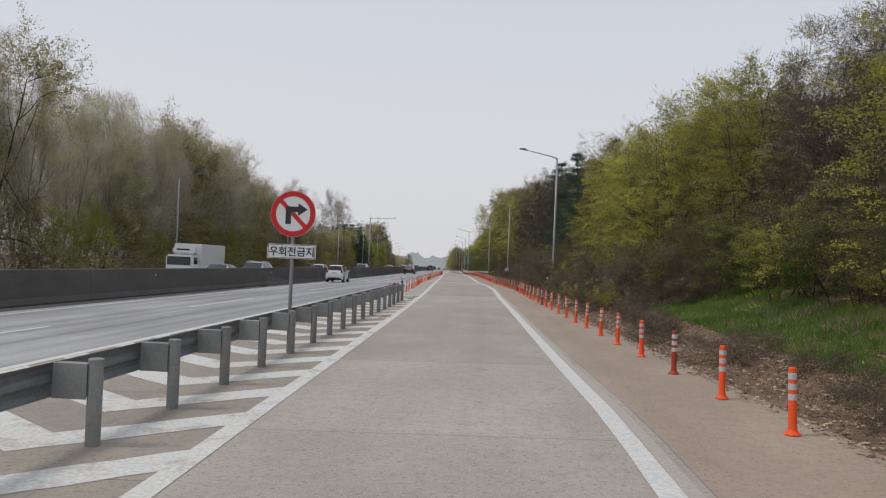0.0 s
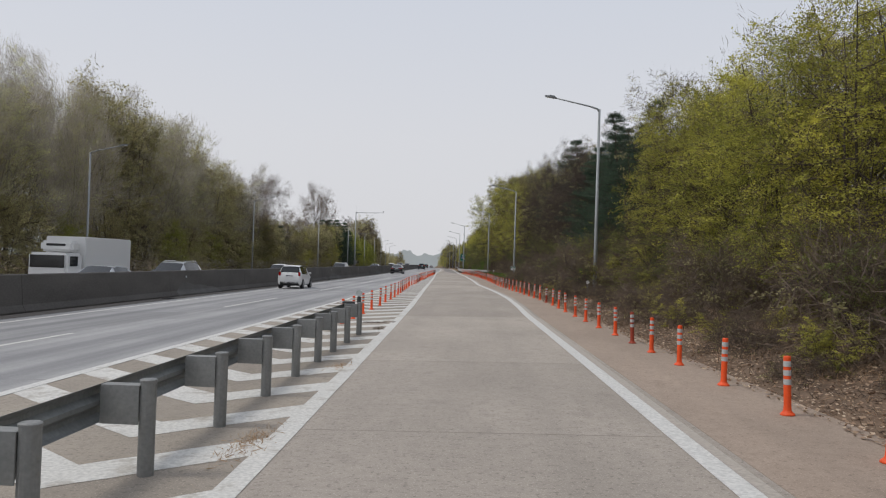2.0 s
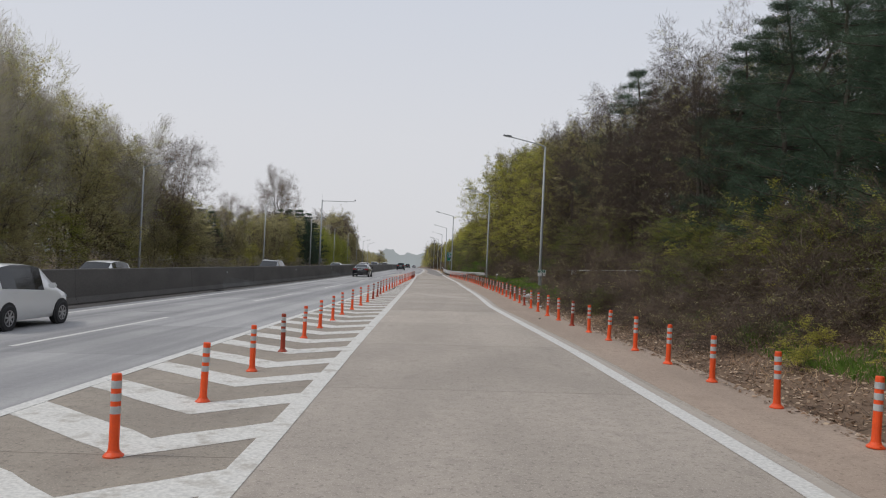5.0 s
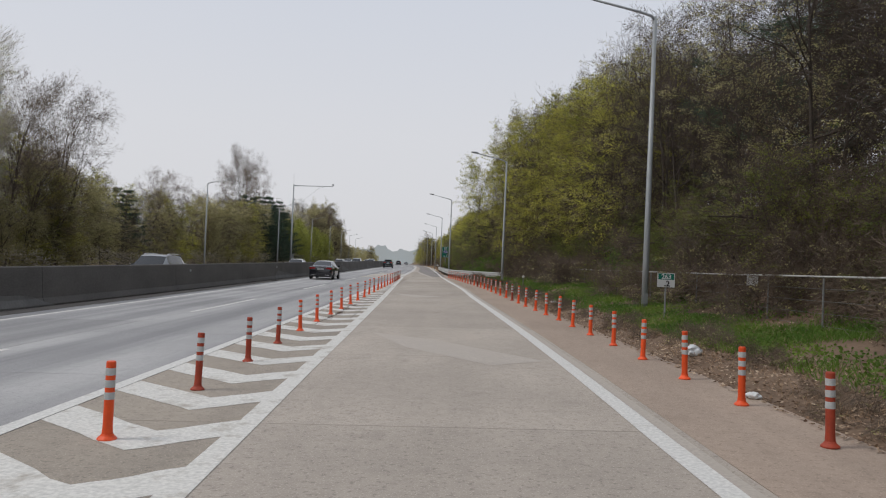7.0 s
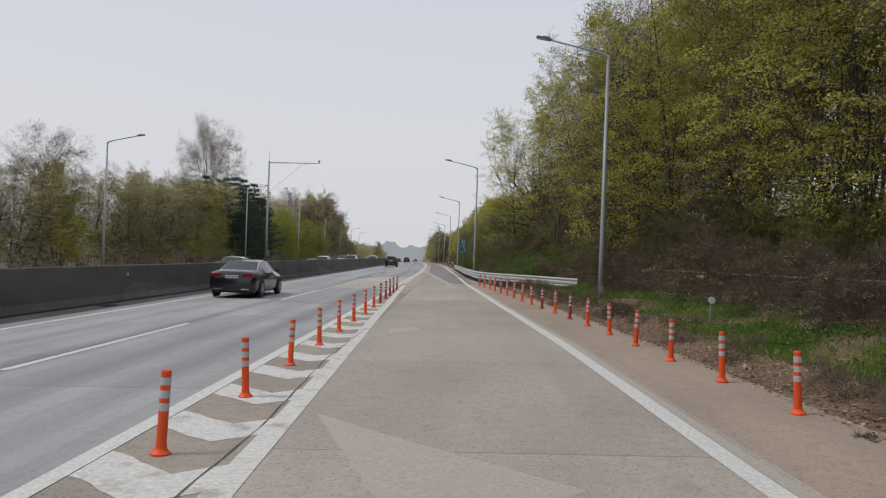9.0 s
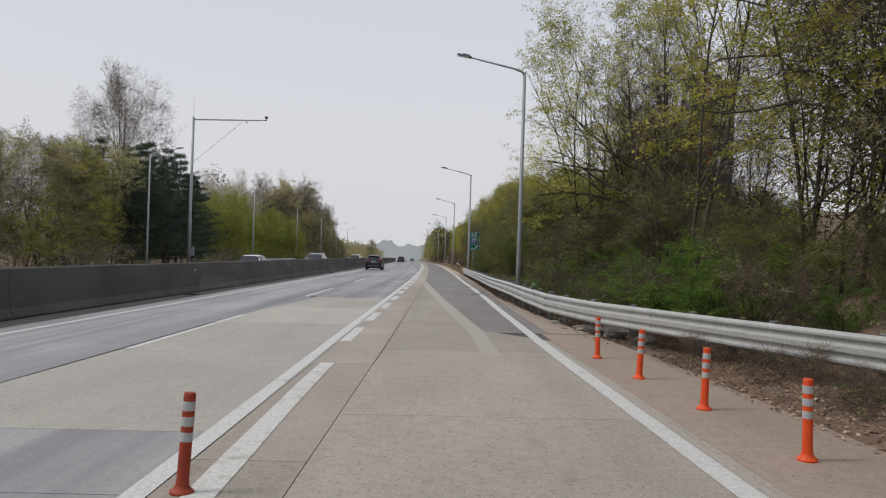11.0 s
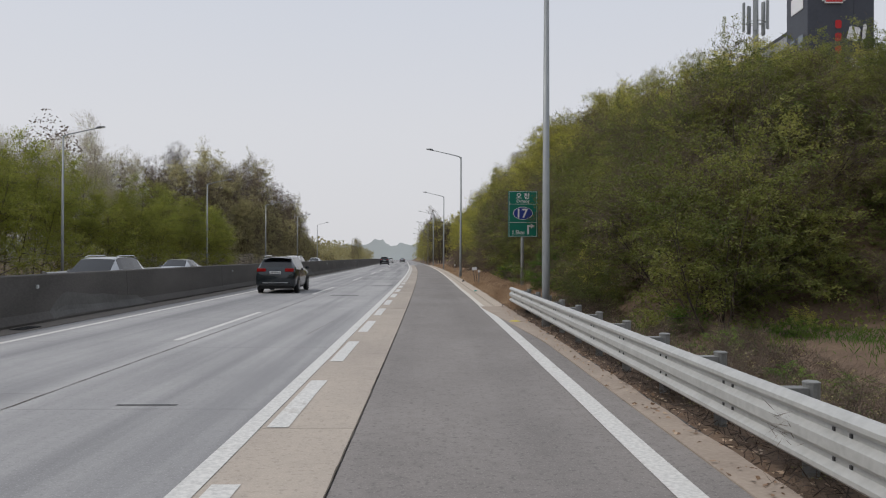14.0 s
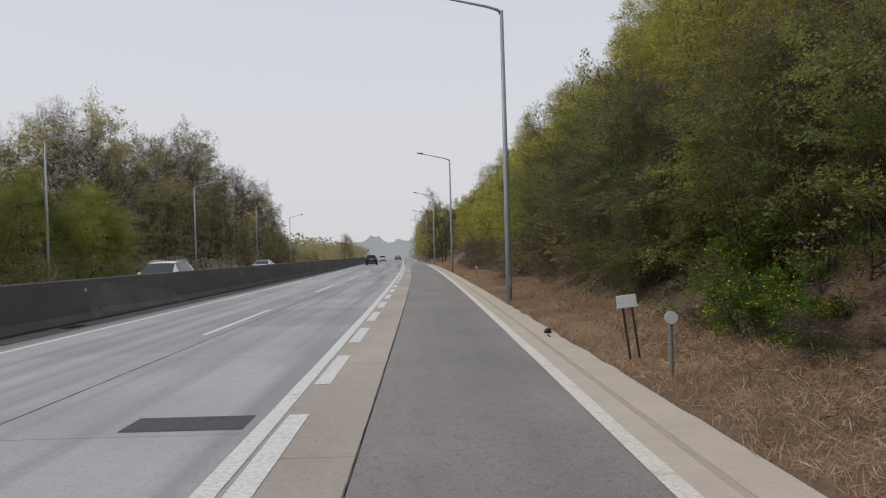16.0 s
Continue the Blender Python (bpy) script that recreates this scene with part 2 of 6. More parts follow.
def box(bm, size, centre=(0, 0, 0), bevel=0.0, m=None):
    r = bmesh.ops.create_cube(bm, size=1)
    vs = r["verts"]
    bmesh.ops.scale(bm, vec=size, verts=vs)
    if bevel:
        es = list({e for v in vs for e in v.link_edges})
        vs = list({v for f in bmesh.ops.bevel(bm, geom=es, offset=bevel, segments=2, affect='EDGES')["faces"] for v in f.verts} | {v for v in vs if v.is_valid})
    bmesh.ops.translate(bm, vec=centre, verts=vs)
    if m is not None:
        bmesh.ops.transform(bm, matrix=m, verts=vs)
    return vs


def tube(bm, pts, radii, sides=10, cap=True):
    """A round bar through pts with a radius at each."""
    pts = [Vector(p) for p in pts]
    rings = []
    for i, p in enumerate(pts):
        d = (pts[min(i + 1, len(pts) - 1)] - pts[max(i - 1, 0)]).normalized()
        ref = Vector((0, 0, 1)) if abs(d.z) < 0.9 else Vector((1, 0, 0))
        a = d.cross(ref).normalized()
        b = d.cross(a)
        r = radii[i] if isinstance(radii, (list, tuple)) else radii
        rings.append([bm.verts.new(p + r * (math.cos(2 * math.pi * k / sides) * a + math.sin(2 * math.pi * k / sides) * b)) for k in range(sides)])
    for q, w in zip(rings, rings[1:]):
        for k in range(sides):
            bm.faces.new((q[k], q[(k + 1) % sides], w[(k + 1) % sides], w[k]))
    if cap:
        bm.faces.new(list(reversed(rings[0])))
        bm.faces.new(rings[-1])
    return rings


def lathe(bm, prof, sides=16, centre=(0, 0, 0)):
    c = Vector(centre)
    rings = [[bm.verts.new(c + Vector((r * math.cos(2 * math.pi * k / sides), r * math.sin(2 * math.pi * k / sides), z))) for k in range(sides)] for r, z in prof]
    for q, w in zip(rings, rings[1:]):
        for k in range(sides):
            bm.faces.new((q[k], q[(k + 1) % sides], w[(k + 1) % sides], w[k]))
    bm.faces.new(list(reversed(rings[0])))
    bm.faces.new(rings[-1])


def ribbon(bm, ya, yb, ua, ub, h, step=3.0, thick=0.0):
    """A strip of road between the lines ua(y) and ub(y), h above the road plane, with the lane UV map in metres."""
    lay = bm.loops.layers.uv.get("lane") or bm.loops.layers.uv.new("lane")
    k = max(1, int(math.ceil((yb - ya) / step)))
    rows = []
    for i in range(k + 1):
        y = ya + (yb - ya) * i / k
        a, b = (f(y) if callable(f) else f for f in (ua, ub))
        rows.append([(bm.verts.new(at(a, y, h)), (a, y)), (bm.verts.new(at(b, y, h)), (b, y))])
    for p, q in zip(rows, rows[1:]):
        f = bm.faces.new((p[0][0], p[1][0], q[1][0], q[0][0]))
        for lp, (_, c) in zip(f.loops, (p[0], p[1], q[1], q[0])):
            lp[lay].uv = c
    if thick:
        low = [[bm.verts.new(v.co - Vector((0, 0, thick))) for v, _ in r] for r in rows]
        for s in (0, 1):
            for i in range(k):
                a, b, c, d = rows[i][s][0], rows[i + 1][s][0], low[i + 1][s], low[i][s]
                f = bm.faces.new((a, b, c, d) if s else (d, c, b, a))
        for i in (0, k):
            a, b = rows[i][0][0], rows[i][1][0]
            c, d = low[i][1], low[i][0]
            bm.faces.new((d, c, b, a) if i == 0 else (a, b, c, d))


# ---- ground: one sheet to the horizon, with the wooded bank along the exit side ----
def bank(u, y):
    """Height of the terrain over the road plane."""
    d = u - edge(y)
    if d > 0:
        open_site = max(0.0, min(1.0, 3 * (1 - abs(y - 186) / 18)))              # level ground behind the rail
        steep = lerp(y, (-40, 40, 90, 150, 188, 205, 330), (.35, .40, .42, .30, .25, .85, .60))
        toe = lerp(y, (-40, 0, 60, 140, 160, 195, 215, 330), (3.5, 3.6, 4.2, 4.0, 3.2, 2.6, 3.0, 3.0))
        first = lerp(y, (-40, 60, 130, 150, 195, 205, 330), (.16, .14, .12, -.10, -.12, .10, .10))
        top = lerp(y, (-40, 40, 120, 160, 195, 225, 330), (5, 6, 7, 4, 4, 9.5, 6))
        h = first * min(d, toe)
        if d > toe:
            h += steep * (1 - 0.92 * open_site) * min(d - toe, 26)
            h = min(h, top * (1 - 0.85 * open_site))
        h += 0.10 * noise.noise((u * .6, y * .6, 0)) * min(1, d / 2) + 0.35 * noise.noise((u * .13, y * .13, 3)) * min(1, d / 6)
        return h - 0.03
    if u < -19.5:
        d = -19.5 - u
        return -0.05 - 0.04 * min(d, 5) + 0.25 * noise.noise((u * .15, y * .15, 7)) * min(1, d / 6)
    return -0.07


us = [-420, -200, -100, -60, -42, -34, -29, -26, -24, -22, -20.5, -19.5, -18, -9, 0]
rel = [0.0, .25, .6, 1, 1.5, 2, 2.6, 3.2, 4, 5, 6, 7.5, 9, 11, 13, 15.5, 18, 21, 25, 30, 40, 60, 100, 200, 420]
yk = list(range(-70, 340, 2)) + list(range(340, 620, 20)) + [660, 720, 800, 900, 1050, 1300, 1700]
gv, gf = [], []
for y in yk:
    e = edge(y)
    for u in us + [e - .3] + [e + d for d in rel]:
        gv.append(tuple(at(u, y, bank(u, y))))
w_ = len(us) + 1 + len(rel)
for j in range(len(yk) - 1):
    for i in range(w_ - 1):
        gf.append((j * w_ + i, j * w_ + i + 1, (j + 1) * w_ + i + 1, (j + 1) * w_ + i))
ground = from_lists("ground", gv, gf, M["earth"], smooth=True)
tagged(ground, "brown leaf-strewn earth rising into a wooded bank", "ground", kind="structure")

# ---- road bed and far road ----
bm = bmesh.new()
ribbon(bm, -45, 335, -8.25, lambda y: edge(y) + 0.05, -0.03, 3)
road_bed = link("road_bed", bm, M["joint"])
tagged(road_bed, "dark joint filler and road bed under the slabs", "road", kind="structure")
bm = bmesh.new()
ribbon(bm, 335, 1700, -8.3, 4.4, -0.01, 25)
tagged(link("road_far", bm, M["main_concrete"]), "distant grey concrete carriageway running into haze", "road", kind="structure")
bm = bmesh.new()
ribbon(bm, -70, 1700, -19.6, -8.7, -0.01, 10)
tagged(link("road_opposite", bm, M["main_concrete"]), "opposite concrete carriageway behind the median barrier", "road", kind="structure")


# ---- median barrier ----
def extrude_profile(prof, ya, yb, step, u_of, h_of=lambda y: 0.0):
    """A closed profile of (du, h) pairs carried along the road."""
    b = bmesh.new()
    k = max(1, int((yb - ya) / step))
    rings = []
    for i in range(k + 1):
        y = ya + (yb - ya) * i / k
        rings.append([b.verts.new(at(u_of(y) + du, y, h + h_of(y))) for du, h in prof])
    n = len(prof)
    for p, q in zip(rings, rings[1:]):
        for j in range(n):
            b.faces.new((p[j], p[(j + 1) % n], q[(j + 1) % n], q[j]))
    b.faces.new(rings[0])
    b.faces.new(list(reversed(rings[-1])))
    bmesh.ops.recalc_face_normals(b, faces=b.faces)
    return b


median = tagged(new("median_barrier"), "soot-blackened concrete median barrier between the carriageways", "barrier", kind="structure")
prof = [(0, 0), (0.02, .09), (-.10, .30), (-.16, 1.27), (-.19, 1.30), (-.41, 1.30), (-.44, 1.27), (-.50, .30), (-.62, .09), (-.60, 0)]
y = -60.0
while y < 420:
    e = y + (12 if y < 330 else 30)
    part("section", extrude_profile(prof, y + .01, e - .01, 3, lambda v: -8.26), M["barrier"], median)
    y = e
b = extrude_profile([(.62, -.02), (.62, .012), (.0, .03), (0, -.02)], -60, 400, 3, lambda v: -8.26)
M["kerb_dirt"] = surf("silted_margin", (0.20, 0.18, 0.155), (0.13, 0.115, 0.10), 1.2, 0.95, fine=15, bump=0.4)
part("silt_margin", b, M["kerb_dirt"], median, "silted dirty margin along the foot")

# pale splash marks and drain grates at the barrier's foot
M["splash"] = surf("washed_soot", (0.095, 0.092, 0.087), (0.165, 0.16, 0.152), 0.8, 0.9, fine=12, bump=0.15, fine_amount=0.35)
face_u = lambda h: -8.257 + lerp(h, (0, .09, .30, 1.27), (0, .02, -.10, -.16))
for y0, tall, run in ((36.6, .7, 7), (76.9, .72, 8), (117.3, .7, 8), (158.2, .78, 8), (198.4, .75, 8), (238.0, 1.12, 10)):
    b = bmesh.new()
    prev = None
    for i in range(33):
        s = i / 32
        top = max(.03, tall * min(1, (s / .14)) ** .55 * (1 - .62 * max(0, s - .14) / .86) * (1 + .10 * noise.noise((s * 9, y0, 1))))
        top = top if s < .8 else top * max(.12, (1 - s) / .2)
        ys = y0 + run * s
        cur = [b.verts.new(at(face_u(h) + .004, ys, h)) for h in [.02 + (top - .02) * j / 6 for j in range(7)]]
        if prev:
            for j in range(6):
                b.faces.new((prev[j], prev[j + 1], cur[j + 1], cur[j]))
        prev = cur
    bmesh.ops.recalc_face_normals(b, faces=b.faces)
    part("splash_mark", b, M["splash"], median, "paler washed patch on the soot")
    b = bmesh.new()
    for k in range(7):
        box(b, (.36, .05, .03), at(-7.93, y0 - 2.2 + .13 * k, .028), .006)
    part("drain_grate", b, M["dark_metal"], median, "dark iron drain grate")

for y0 in range(-42, 420, 20):
    b = bmesh.new()
    box(b, (.05, .10, .10), at(face_u(.98) + .03, y0, .98), .012)
    part("reflector", b, M["band"], median, "small pale reflector")

# ---- guard rails ----
W_PROF = [(0, 0), (.035, .02), (.075, .06), (.075, .10), (.02, .145), (.02, .185), (.075, .23), (.075, .27), (.035, .31), (0, .33)]


T_PROF = [(0, 0), (.03, .015), (.075, .05), (.075, .085), (.02, .13), (.02, .17), (.075, .215), (.075, .295), (.02, .34), (.02, .38), (.075, .425), (.075, .46), (.03, .495), (0, .51)]


def w_beam(ya, yb, u_of, side, h0, material, owner, h_of=lambda y: 0.0, shape=W_PROF):
    """A corrugated beam; side -1 bulges to the left."""
    pr = [(side * d, h + h0) for d, h in shape]
    pr += [(side * (d - .006), h + h0) for d, h in reversed(shape)]
    y = ya
    while y < yb - .01:
        e = min(y + 4.0, yb)
        part("beam", extrude_profile(pr, y, e + .06, 1.0, u_of, h_of), material, owner)
        y = e


def rail_post(owner, u, y, side, h, material, block_w, sink=0.0):
    """Round post with a cap, and a spacer block towards the beam."""
    b = bmesh.new()
    lathe(b, [(.070, -.25 + sink), (.070, h - .012), (.074, h - .010), (.074, h + .004), (.06, h + .012), (.01, h + .016)], 14)
    p = part("post", b, material, owner, smooth=False)
    p.matrix_basis = stand(u, y)
    b = bmesh.new()
    box(b, (block_w, .012, .33), (side * (block_w / 2 + .05), -.065, h - .21), .003)
    box(b, (block_w, .012, .33), (side * (block_w / 2 + .05), .065, h - .21), .003)
    box(b, (block_w, .14, .010), (side * (block_w / 2 + .05), 0, h - .045), 0)
    q = part("spacer_block", b, material, owner)
    q.matrix_basis = stand(u, y)
    return p


left_rail_u = lambda y: lerp(y, (-40, -11, 0, 10, 21), (4.15, 3.91, 3.76, 3.60, 3.45))
rail_a = tagged(new("guard_rail"), "weathered grey steel guard rail seen from behind", "guard rail", kind="structure")
w_beam(-34, 19.2, lambda y: left_rail_u(y) - .40, -1, .46, M["galv"], rail_a)
for y in [-10.94 - 1.87 * k for k in range(12, 0, -1)] + [-10.94, -9.06, -7.2, -5.31, -3.3, -1.3, .55, 2.44, 4.3, 6.08, 8.05, 10.0, 11.8, 13.6, 15.2, 16.97, 18.88]:
    rail_post(rail_a, left_rail_u(y), y, -1, .82, M["galv_post"], .34)
b = bmesh.new()
lathe(b, [(.17, .44), (.17, .80), (.15, .815)], 16)
p = part("end_cap", b, M["rubber"], rail_a, "black rounded terminal")
p.matrix_basis = stand(left_rail_u(19.4) - .36, 19.38)

b = bmesh.new()
tube(b, [(0, 0, .80), (0, 0, 1.0)], .03, 8)
box(b, (.10, .05, .14), (0, 0, .90), .01)
q = part("reflector_stem", b, M["dark_metal"], rail_a)
q.matrix_basis = stand(left_rail_u(18.88) - .02, 18.88)
b = bmesh.new()
bmesh.ops.create_cone(b, cap_ends=True, segments=24, radius1=.085, radius2=.085, depth=.03, matrix=Matrix.Translation((0, -.03, 1.06)) @ Matrix.Rotation(radians(90), 4, 'X'))
q = part("reflector", b, M["band"], rail_a, "round pale reflector disc")
q.matrix_basis = stand(left_rail_u(18.88) - .02, 18.88)
right_rail_u = lambda y: lerp(y, (131, 135.5, 139.5, 143.5, 147, 152, 157, 165, 204.5), (9.9, 8.7, 7.2, 5.85, 5.25, 5.08, 5.02, 4.80, 4.76))
rail_b = tagged(new("guard_rail"), "pale weathered guard rail along the asphalt shoulder", "guard rail", kind="structure")
rail_dip = lambda y: lerp(y, (131, 155, 185, 204), (0, 0, -.07, -.07))
w_beam(131, 204.3, right_rail_u, -1, .285, M["rail_white"], rail_b, rail_dip, T_PROF)
y = 132.5
while y < 204.5:
    rail_post(rail_b, right_rail_u(y) + .36, y, -1, .79 + rail_dip(y), M["galv_post"], .28, -.3)
    y += 2.0
b = bmesh.new()
for yy in np.arange(141.3, 204, 2.0):
    for dy, hh in ((-.11, .435), (.11, .435), (-.11, .645), (.11, .645)):
        box(b, (.012, .028, .028), at(right_rail_u(yy) - .026, yy + dy, hh + rail_dip(yy)))
part("bolts", b, M["dark_metal"], rail_b, "dark bolt heads")

# ---- orange delineator posts ----
LEFT_POSTS = [22.2, 24.25, 26.5, 29.1, 31.85] + [31.85 + 2.695 * k for k in range(1, 11)]
LEFT_POSTS += [58.8 + 2.78 * k for k in range(1, 27)]
left_post_u = lambda y: lerp(y, (22, 32, 40, 59, 70, 80, 98, 105, 113, 120, 132), (2.50, 2.34, 2.12, 1.32, 1.18, .86, .65, .61, .57, .52, .36))
RIGHT_POSTS = [-18.3, -16.1, -13.9, -11.7, -9.44, -7.15, -4.7, -2.2, .2, 2.45, 4.9, 7.08, 9.4, 11.73, 14.1, 16.1, 17.95, 19.95, 22.2, 24.6, 26.9, 29.4, 31.76, 33.95, 36.3, 38.9]
RIGHT_POSTS += [38.9 + 2.182 * k for k in range(1, 10)] + [60.72, 63.1, 65.3, 67.5, 69.71, 71.85, 74.2, 76.5, 78.8, 81.15, 83.5, 85.7, 88.0, 90.4, 92.7, 94.9, 97.4]
RIGHT_POSTS += [100.09 + 2.309 * k for k in range(18)]
right_post_u = lambda y: lerp(y, (-20, -9.4, 0, 5, 25, 37, 61, 72, 84, 90, 100, 111, 132, 141), (11.4, 11.04, 10.74, 10.57, 10.0, 9.82, 8.46, 8.17, 7.9, 7.64, 7.34, 6.95, 5.7, 4.98))


def delineator(material, label):
    t = new("delineator_post")
    b = bmesh.new()
    lathe(b, [(.092, 0), (.092, .014), (.080, .026), (.062, .042), (.052, .06)], 16)
    part("base", b, material, t, smooth=False)
    b = bmesh.new()
    lathe(b, [(.051, .06), (.046, .12), (.045, .735), (.039, .748), (.014, .75)], 14)
    part("tube", b, material, t, smooth=False)
    for z in (.385, .50, .615):
        b = bmesh.new()
        lathe(b, [(.0455, z), (.0475, z + .002), (.0475, z + .068), (.0455, z + .07)], 14)
        part("reflective_band", b, M["band"], t, "silver grey reflective band")
    return tagged(t, label, "delineator post", "orange delineator posts")


rng = random.Random(4)
proto = delineator(M["orange"], "orange flexible delineator post with three grey reflective bands")
sooty = delineator(M["orange_dirty"], "soot-darkened orange delineator post in the gore")
first = {0: True, 1: True}
for side, ys in (("l", LEFT_POSTS), ("r", RIGHT_POSTS)):
    for i, yy in enumerate(ys):
        u = (left_post_u if side == "l" else right_post_u)(yy) + rng.uniform(-.015, .015)
        dark = (side == "l" and (68 < yy < 77 or yy > 118 or 46 < yy < 49)) or (side == "r" and rng.random() < .08)
        src = sooty if dark else proto
        p = at(u, yy, 0.0)
        m = pose(p.x, p.y, p.z, rng.uniform(-2, 2), rng.uniform(-2.2, 2.2), rng.uniform(0, 360))
        if first[int(dark)]:
            src.matrix_basis, first[int(dark)] = m, False
        else:
            copy_thing(src, m)

# ---- street lamps ----
def street_lamp(reach, label):
    """Tapered pole with a rising arm over the road on its left."""
    t = new("street_lamp")
    b = bmesh.new()
    tube(b, [(0, 0, -.4), (0, 0, 2), (0, 0, 10.0)], [.105, .098, .062], 14)
    part("pole", b, M["lamp_grey"], t, smooth=True)
    b = bmesh.new()
    box(b, (.34, .34, .03), (0, 0, .03), .004)
    box(b, (.14, .02, .34), (0, -.105, .75), .004)
    part("base_plate", b, M["lamp_grey"], t)
    b = bmesh.new()
    tube(b, [(0, 0, 9.86), (-.12, 0, 10.02), (-.5, 0, 10.14), (-reach, 0, 10.55)], [.055, .05, .042, .034], 10)
    part("arm", b, M["lamp_grey"], t, smooth=True)
    b = bmesh.new()
    a = Matrix.Translation((-reach - .22, 0, 10.60)) @ Matrix.Rotation(radians(10), 4, 'Y')
    box(b, (.62, .26, .085), (0, 0, 0), .03, a)
    box(b, (.30, .20, .05), (.08, 0, .06), .015, a)
    head = part("lamp_head", b, M["lamp_head"], t)
    b = bmesh.new()
    box(b, (.40, .20, .014), (-.06, 0, -.047), .004, a)
    part("lens", b, M["lens"], head)
    return tagged(t, label, "street lamp", "street lamps")


lamp = street_lamp(2.35, "grey steel street lamp with a single arm over the road")
spots = [(12.61, 39.6, 0), (10.9, 84.8, 0), (9.1, 121.1, 0), (5.44, 157.5, 0), (4.93, 197.8, 0), (4.75, 241.1, 0), (4.8, 282.7, 0), (4.75, 326, 0), (5, 370, 0), (5, 414, 0), (5, 458, 0),
         (-23.4, 57, 180), (-23.4, 101.8, 180), (-23.4, 149, 180), (-23.4, 191.5, 180), (-23.4, 230.7, 180), (-23.4, 266.6, 180), (-23.4, 302, 180), (-23.4, 338, 180), (-23.4, 374, 180)]
for i, (u, y, turn) in enumerate(spots):
    h = max(bank(u, y), 0) if u > 0 else bank(u, y)
    m = stand(u, y, h, turn)
    m = m @ Matrix.Translation((0, 0, -.35 if u > 0 and y < 200 else .25 if u < 0 else 0))
    if i == 0:
        lamp.matrix_basis = m
    else:
        copy_thing(lamp, m)

# ---- camera mast on the far side ----
mast = new("camera_mast")
b = bmesh.new()
tube(b, [(0, 0, -.4), (0, 0, 4.8), (0, 0, 5), (0, 0, 15.0)], [.19, .18, .15, .12], 14)
part("pole", b, M["lamp_grey"], mast, smooth=True)
b = bmesh.new()
tube(b, [(0, 0, 14.75), (7.3, 0, 14.9)], [.075, .05], 8)
part("arm", b, M["lamp_grey"], mast)
b = bmesh.new()
tube(b, [(0, 0, 10.4), (4.9, 0, 14.7)], .018, 6)
part("stay", b, M["lamp_grey"], mast)
b = bmesh.new()
tube(b, [(0, 0, 15), (0, 0, 16.9)], [.02, .008], 6)
part("lightning_rod", b, M["lamp_grey"], mast)
b = bmesh.new()
box(b, (.28, .4, .22), (7.25, 0, 15.2), .03)
box(b, (.10, .10, .25), (7.25, 0, 14.98), .01)
box(b, (.12, .22, .12), (5.3, 0, 14.68), .02)
part("camera_housing", b, M["lamp_head"], mast)
b = bmesh.new()
tube(b, [(0, 0, 7.9), (.5, 0, 8.9), (1.3, 0, 9.25), (2.1, 0, 9.3)], .035, 8)
box(b, (.6, .22, .09), (2.3, 0, 9.3), .02)
part("lamp_arm", b, M["lamp_grey"], mast)
b = bmesh.new()
box(b, (.5, .35, .9), (.28, -.1, 1.6), .02)
part("control_box", b, M["lamp_grey"], mast)
mast.matrix_basis = stand(-22.8, 201, 0)
tagged(mast, "tall grey camera mast with a long arm and stay", "camera mast")

# ---- writing ----
def words(text, height, material, owner, m, label="", bold=0.0, squeeze=1.0):
    c = bpy.data.curves.new("letters", 'FONT')
    c.body, c.align_x, c.align_y, c.size = text, 'CENTER', 'CENTER', height
    c.extrude, c.offset, c.resolution_u = 0.0015, bold, 4
    o = new("letters_source", c)
    bpy.context.view_layer.update()
    me = bpy.data.meshes.new_from_object(o.evaluated_get(bpy.context.evaluated_depsgraph_get()))
    bpy.data.objects.remove(o)
    xs = [v.co.x for v in me.vertices]
    zs = [v.co.y for v in me.vertices]
    if xs:
        cx, cy = (min(xs) + max(xs)) / 2, (min(zs) + max(zs)) / 2
        for v in me.vertices:
            v.co.x, v.co.y = (v.co.x - cx) * squeeze, v.co.y - cy
    me.materials.clear()
    me.materials.append(material)
    ob = new("lettering", me)
    ob.parent = owner
    ob.matrix_basis = m
    return ob


FACE = Matrix.Rotation(radians(90), 4, 'X')      # lettering upright, facing -y


def on_face(x, y, z):
    return Matrix.Translation((x, y, z)) @ FACE


def disc(b, r0, r1, y, sides=48, c=(0, 0), sx=1.0):
    """A flat ring (r0 > 0) or disc facing -y."""
    o = [b.verts.new((c[0] + sx * r1 * math.cos(2 * math.pi * k / sides), y, c[1] + r1 * math.sin(2 * math.pi * k / sides))) for k in range(sides)]
    if r0 <= 0:
        b.faces.new(o)
    else:
        i = [b.verts.new((c[0] + sx * r0 * math.cos(2 * math.pi * k / sides), y, c[1] + r0 * math.sin(2 * math.pi * k / sides))) for k in range(sides)]
        for k in range(sides):
            b.faces.new((o[k], o[(k + 1) % sides], i[(k + 1) % sides], i[k]))


def flat(b, pts, y):
    b.faces.new([b.verts.new((x, y, z)) for x, z in pts])


def fix(b):
    bmesh.ops.recalc_face_normals(b, faces=b.faces)
    return b


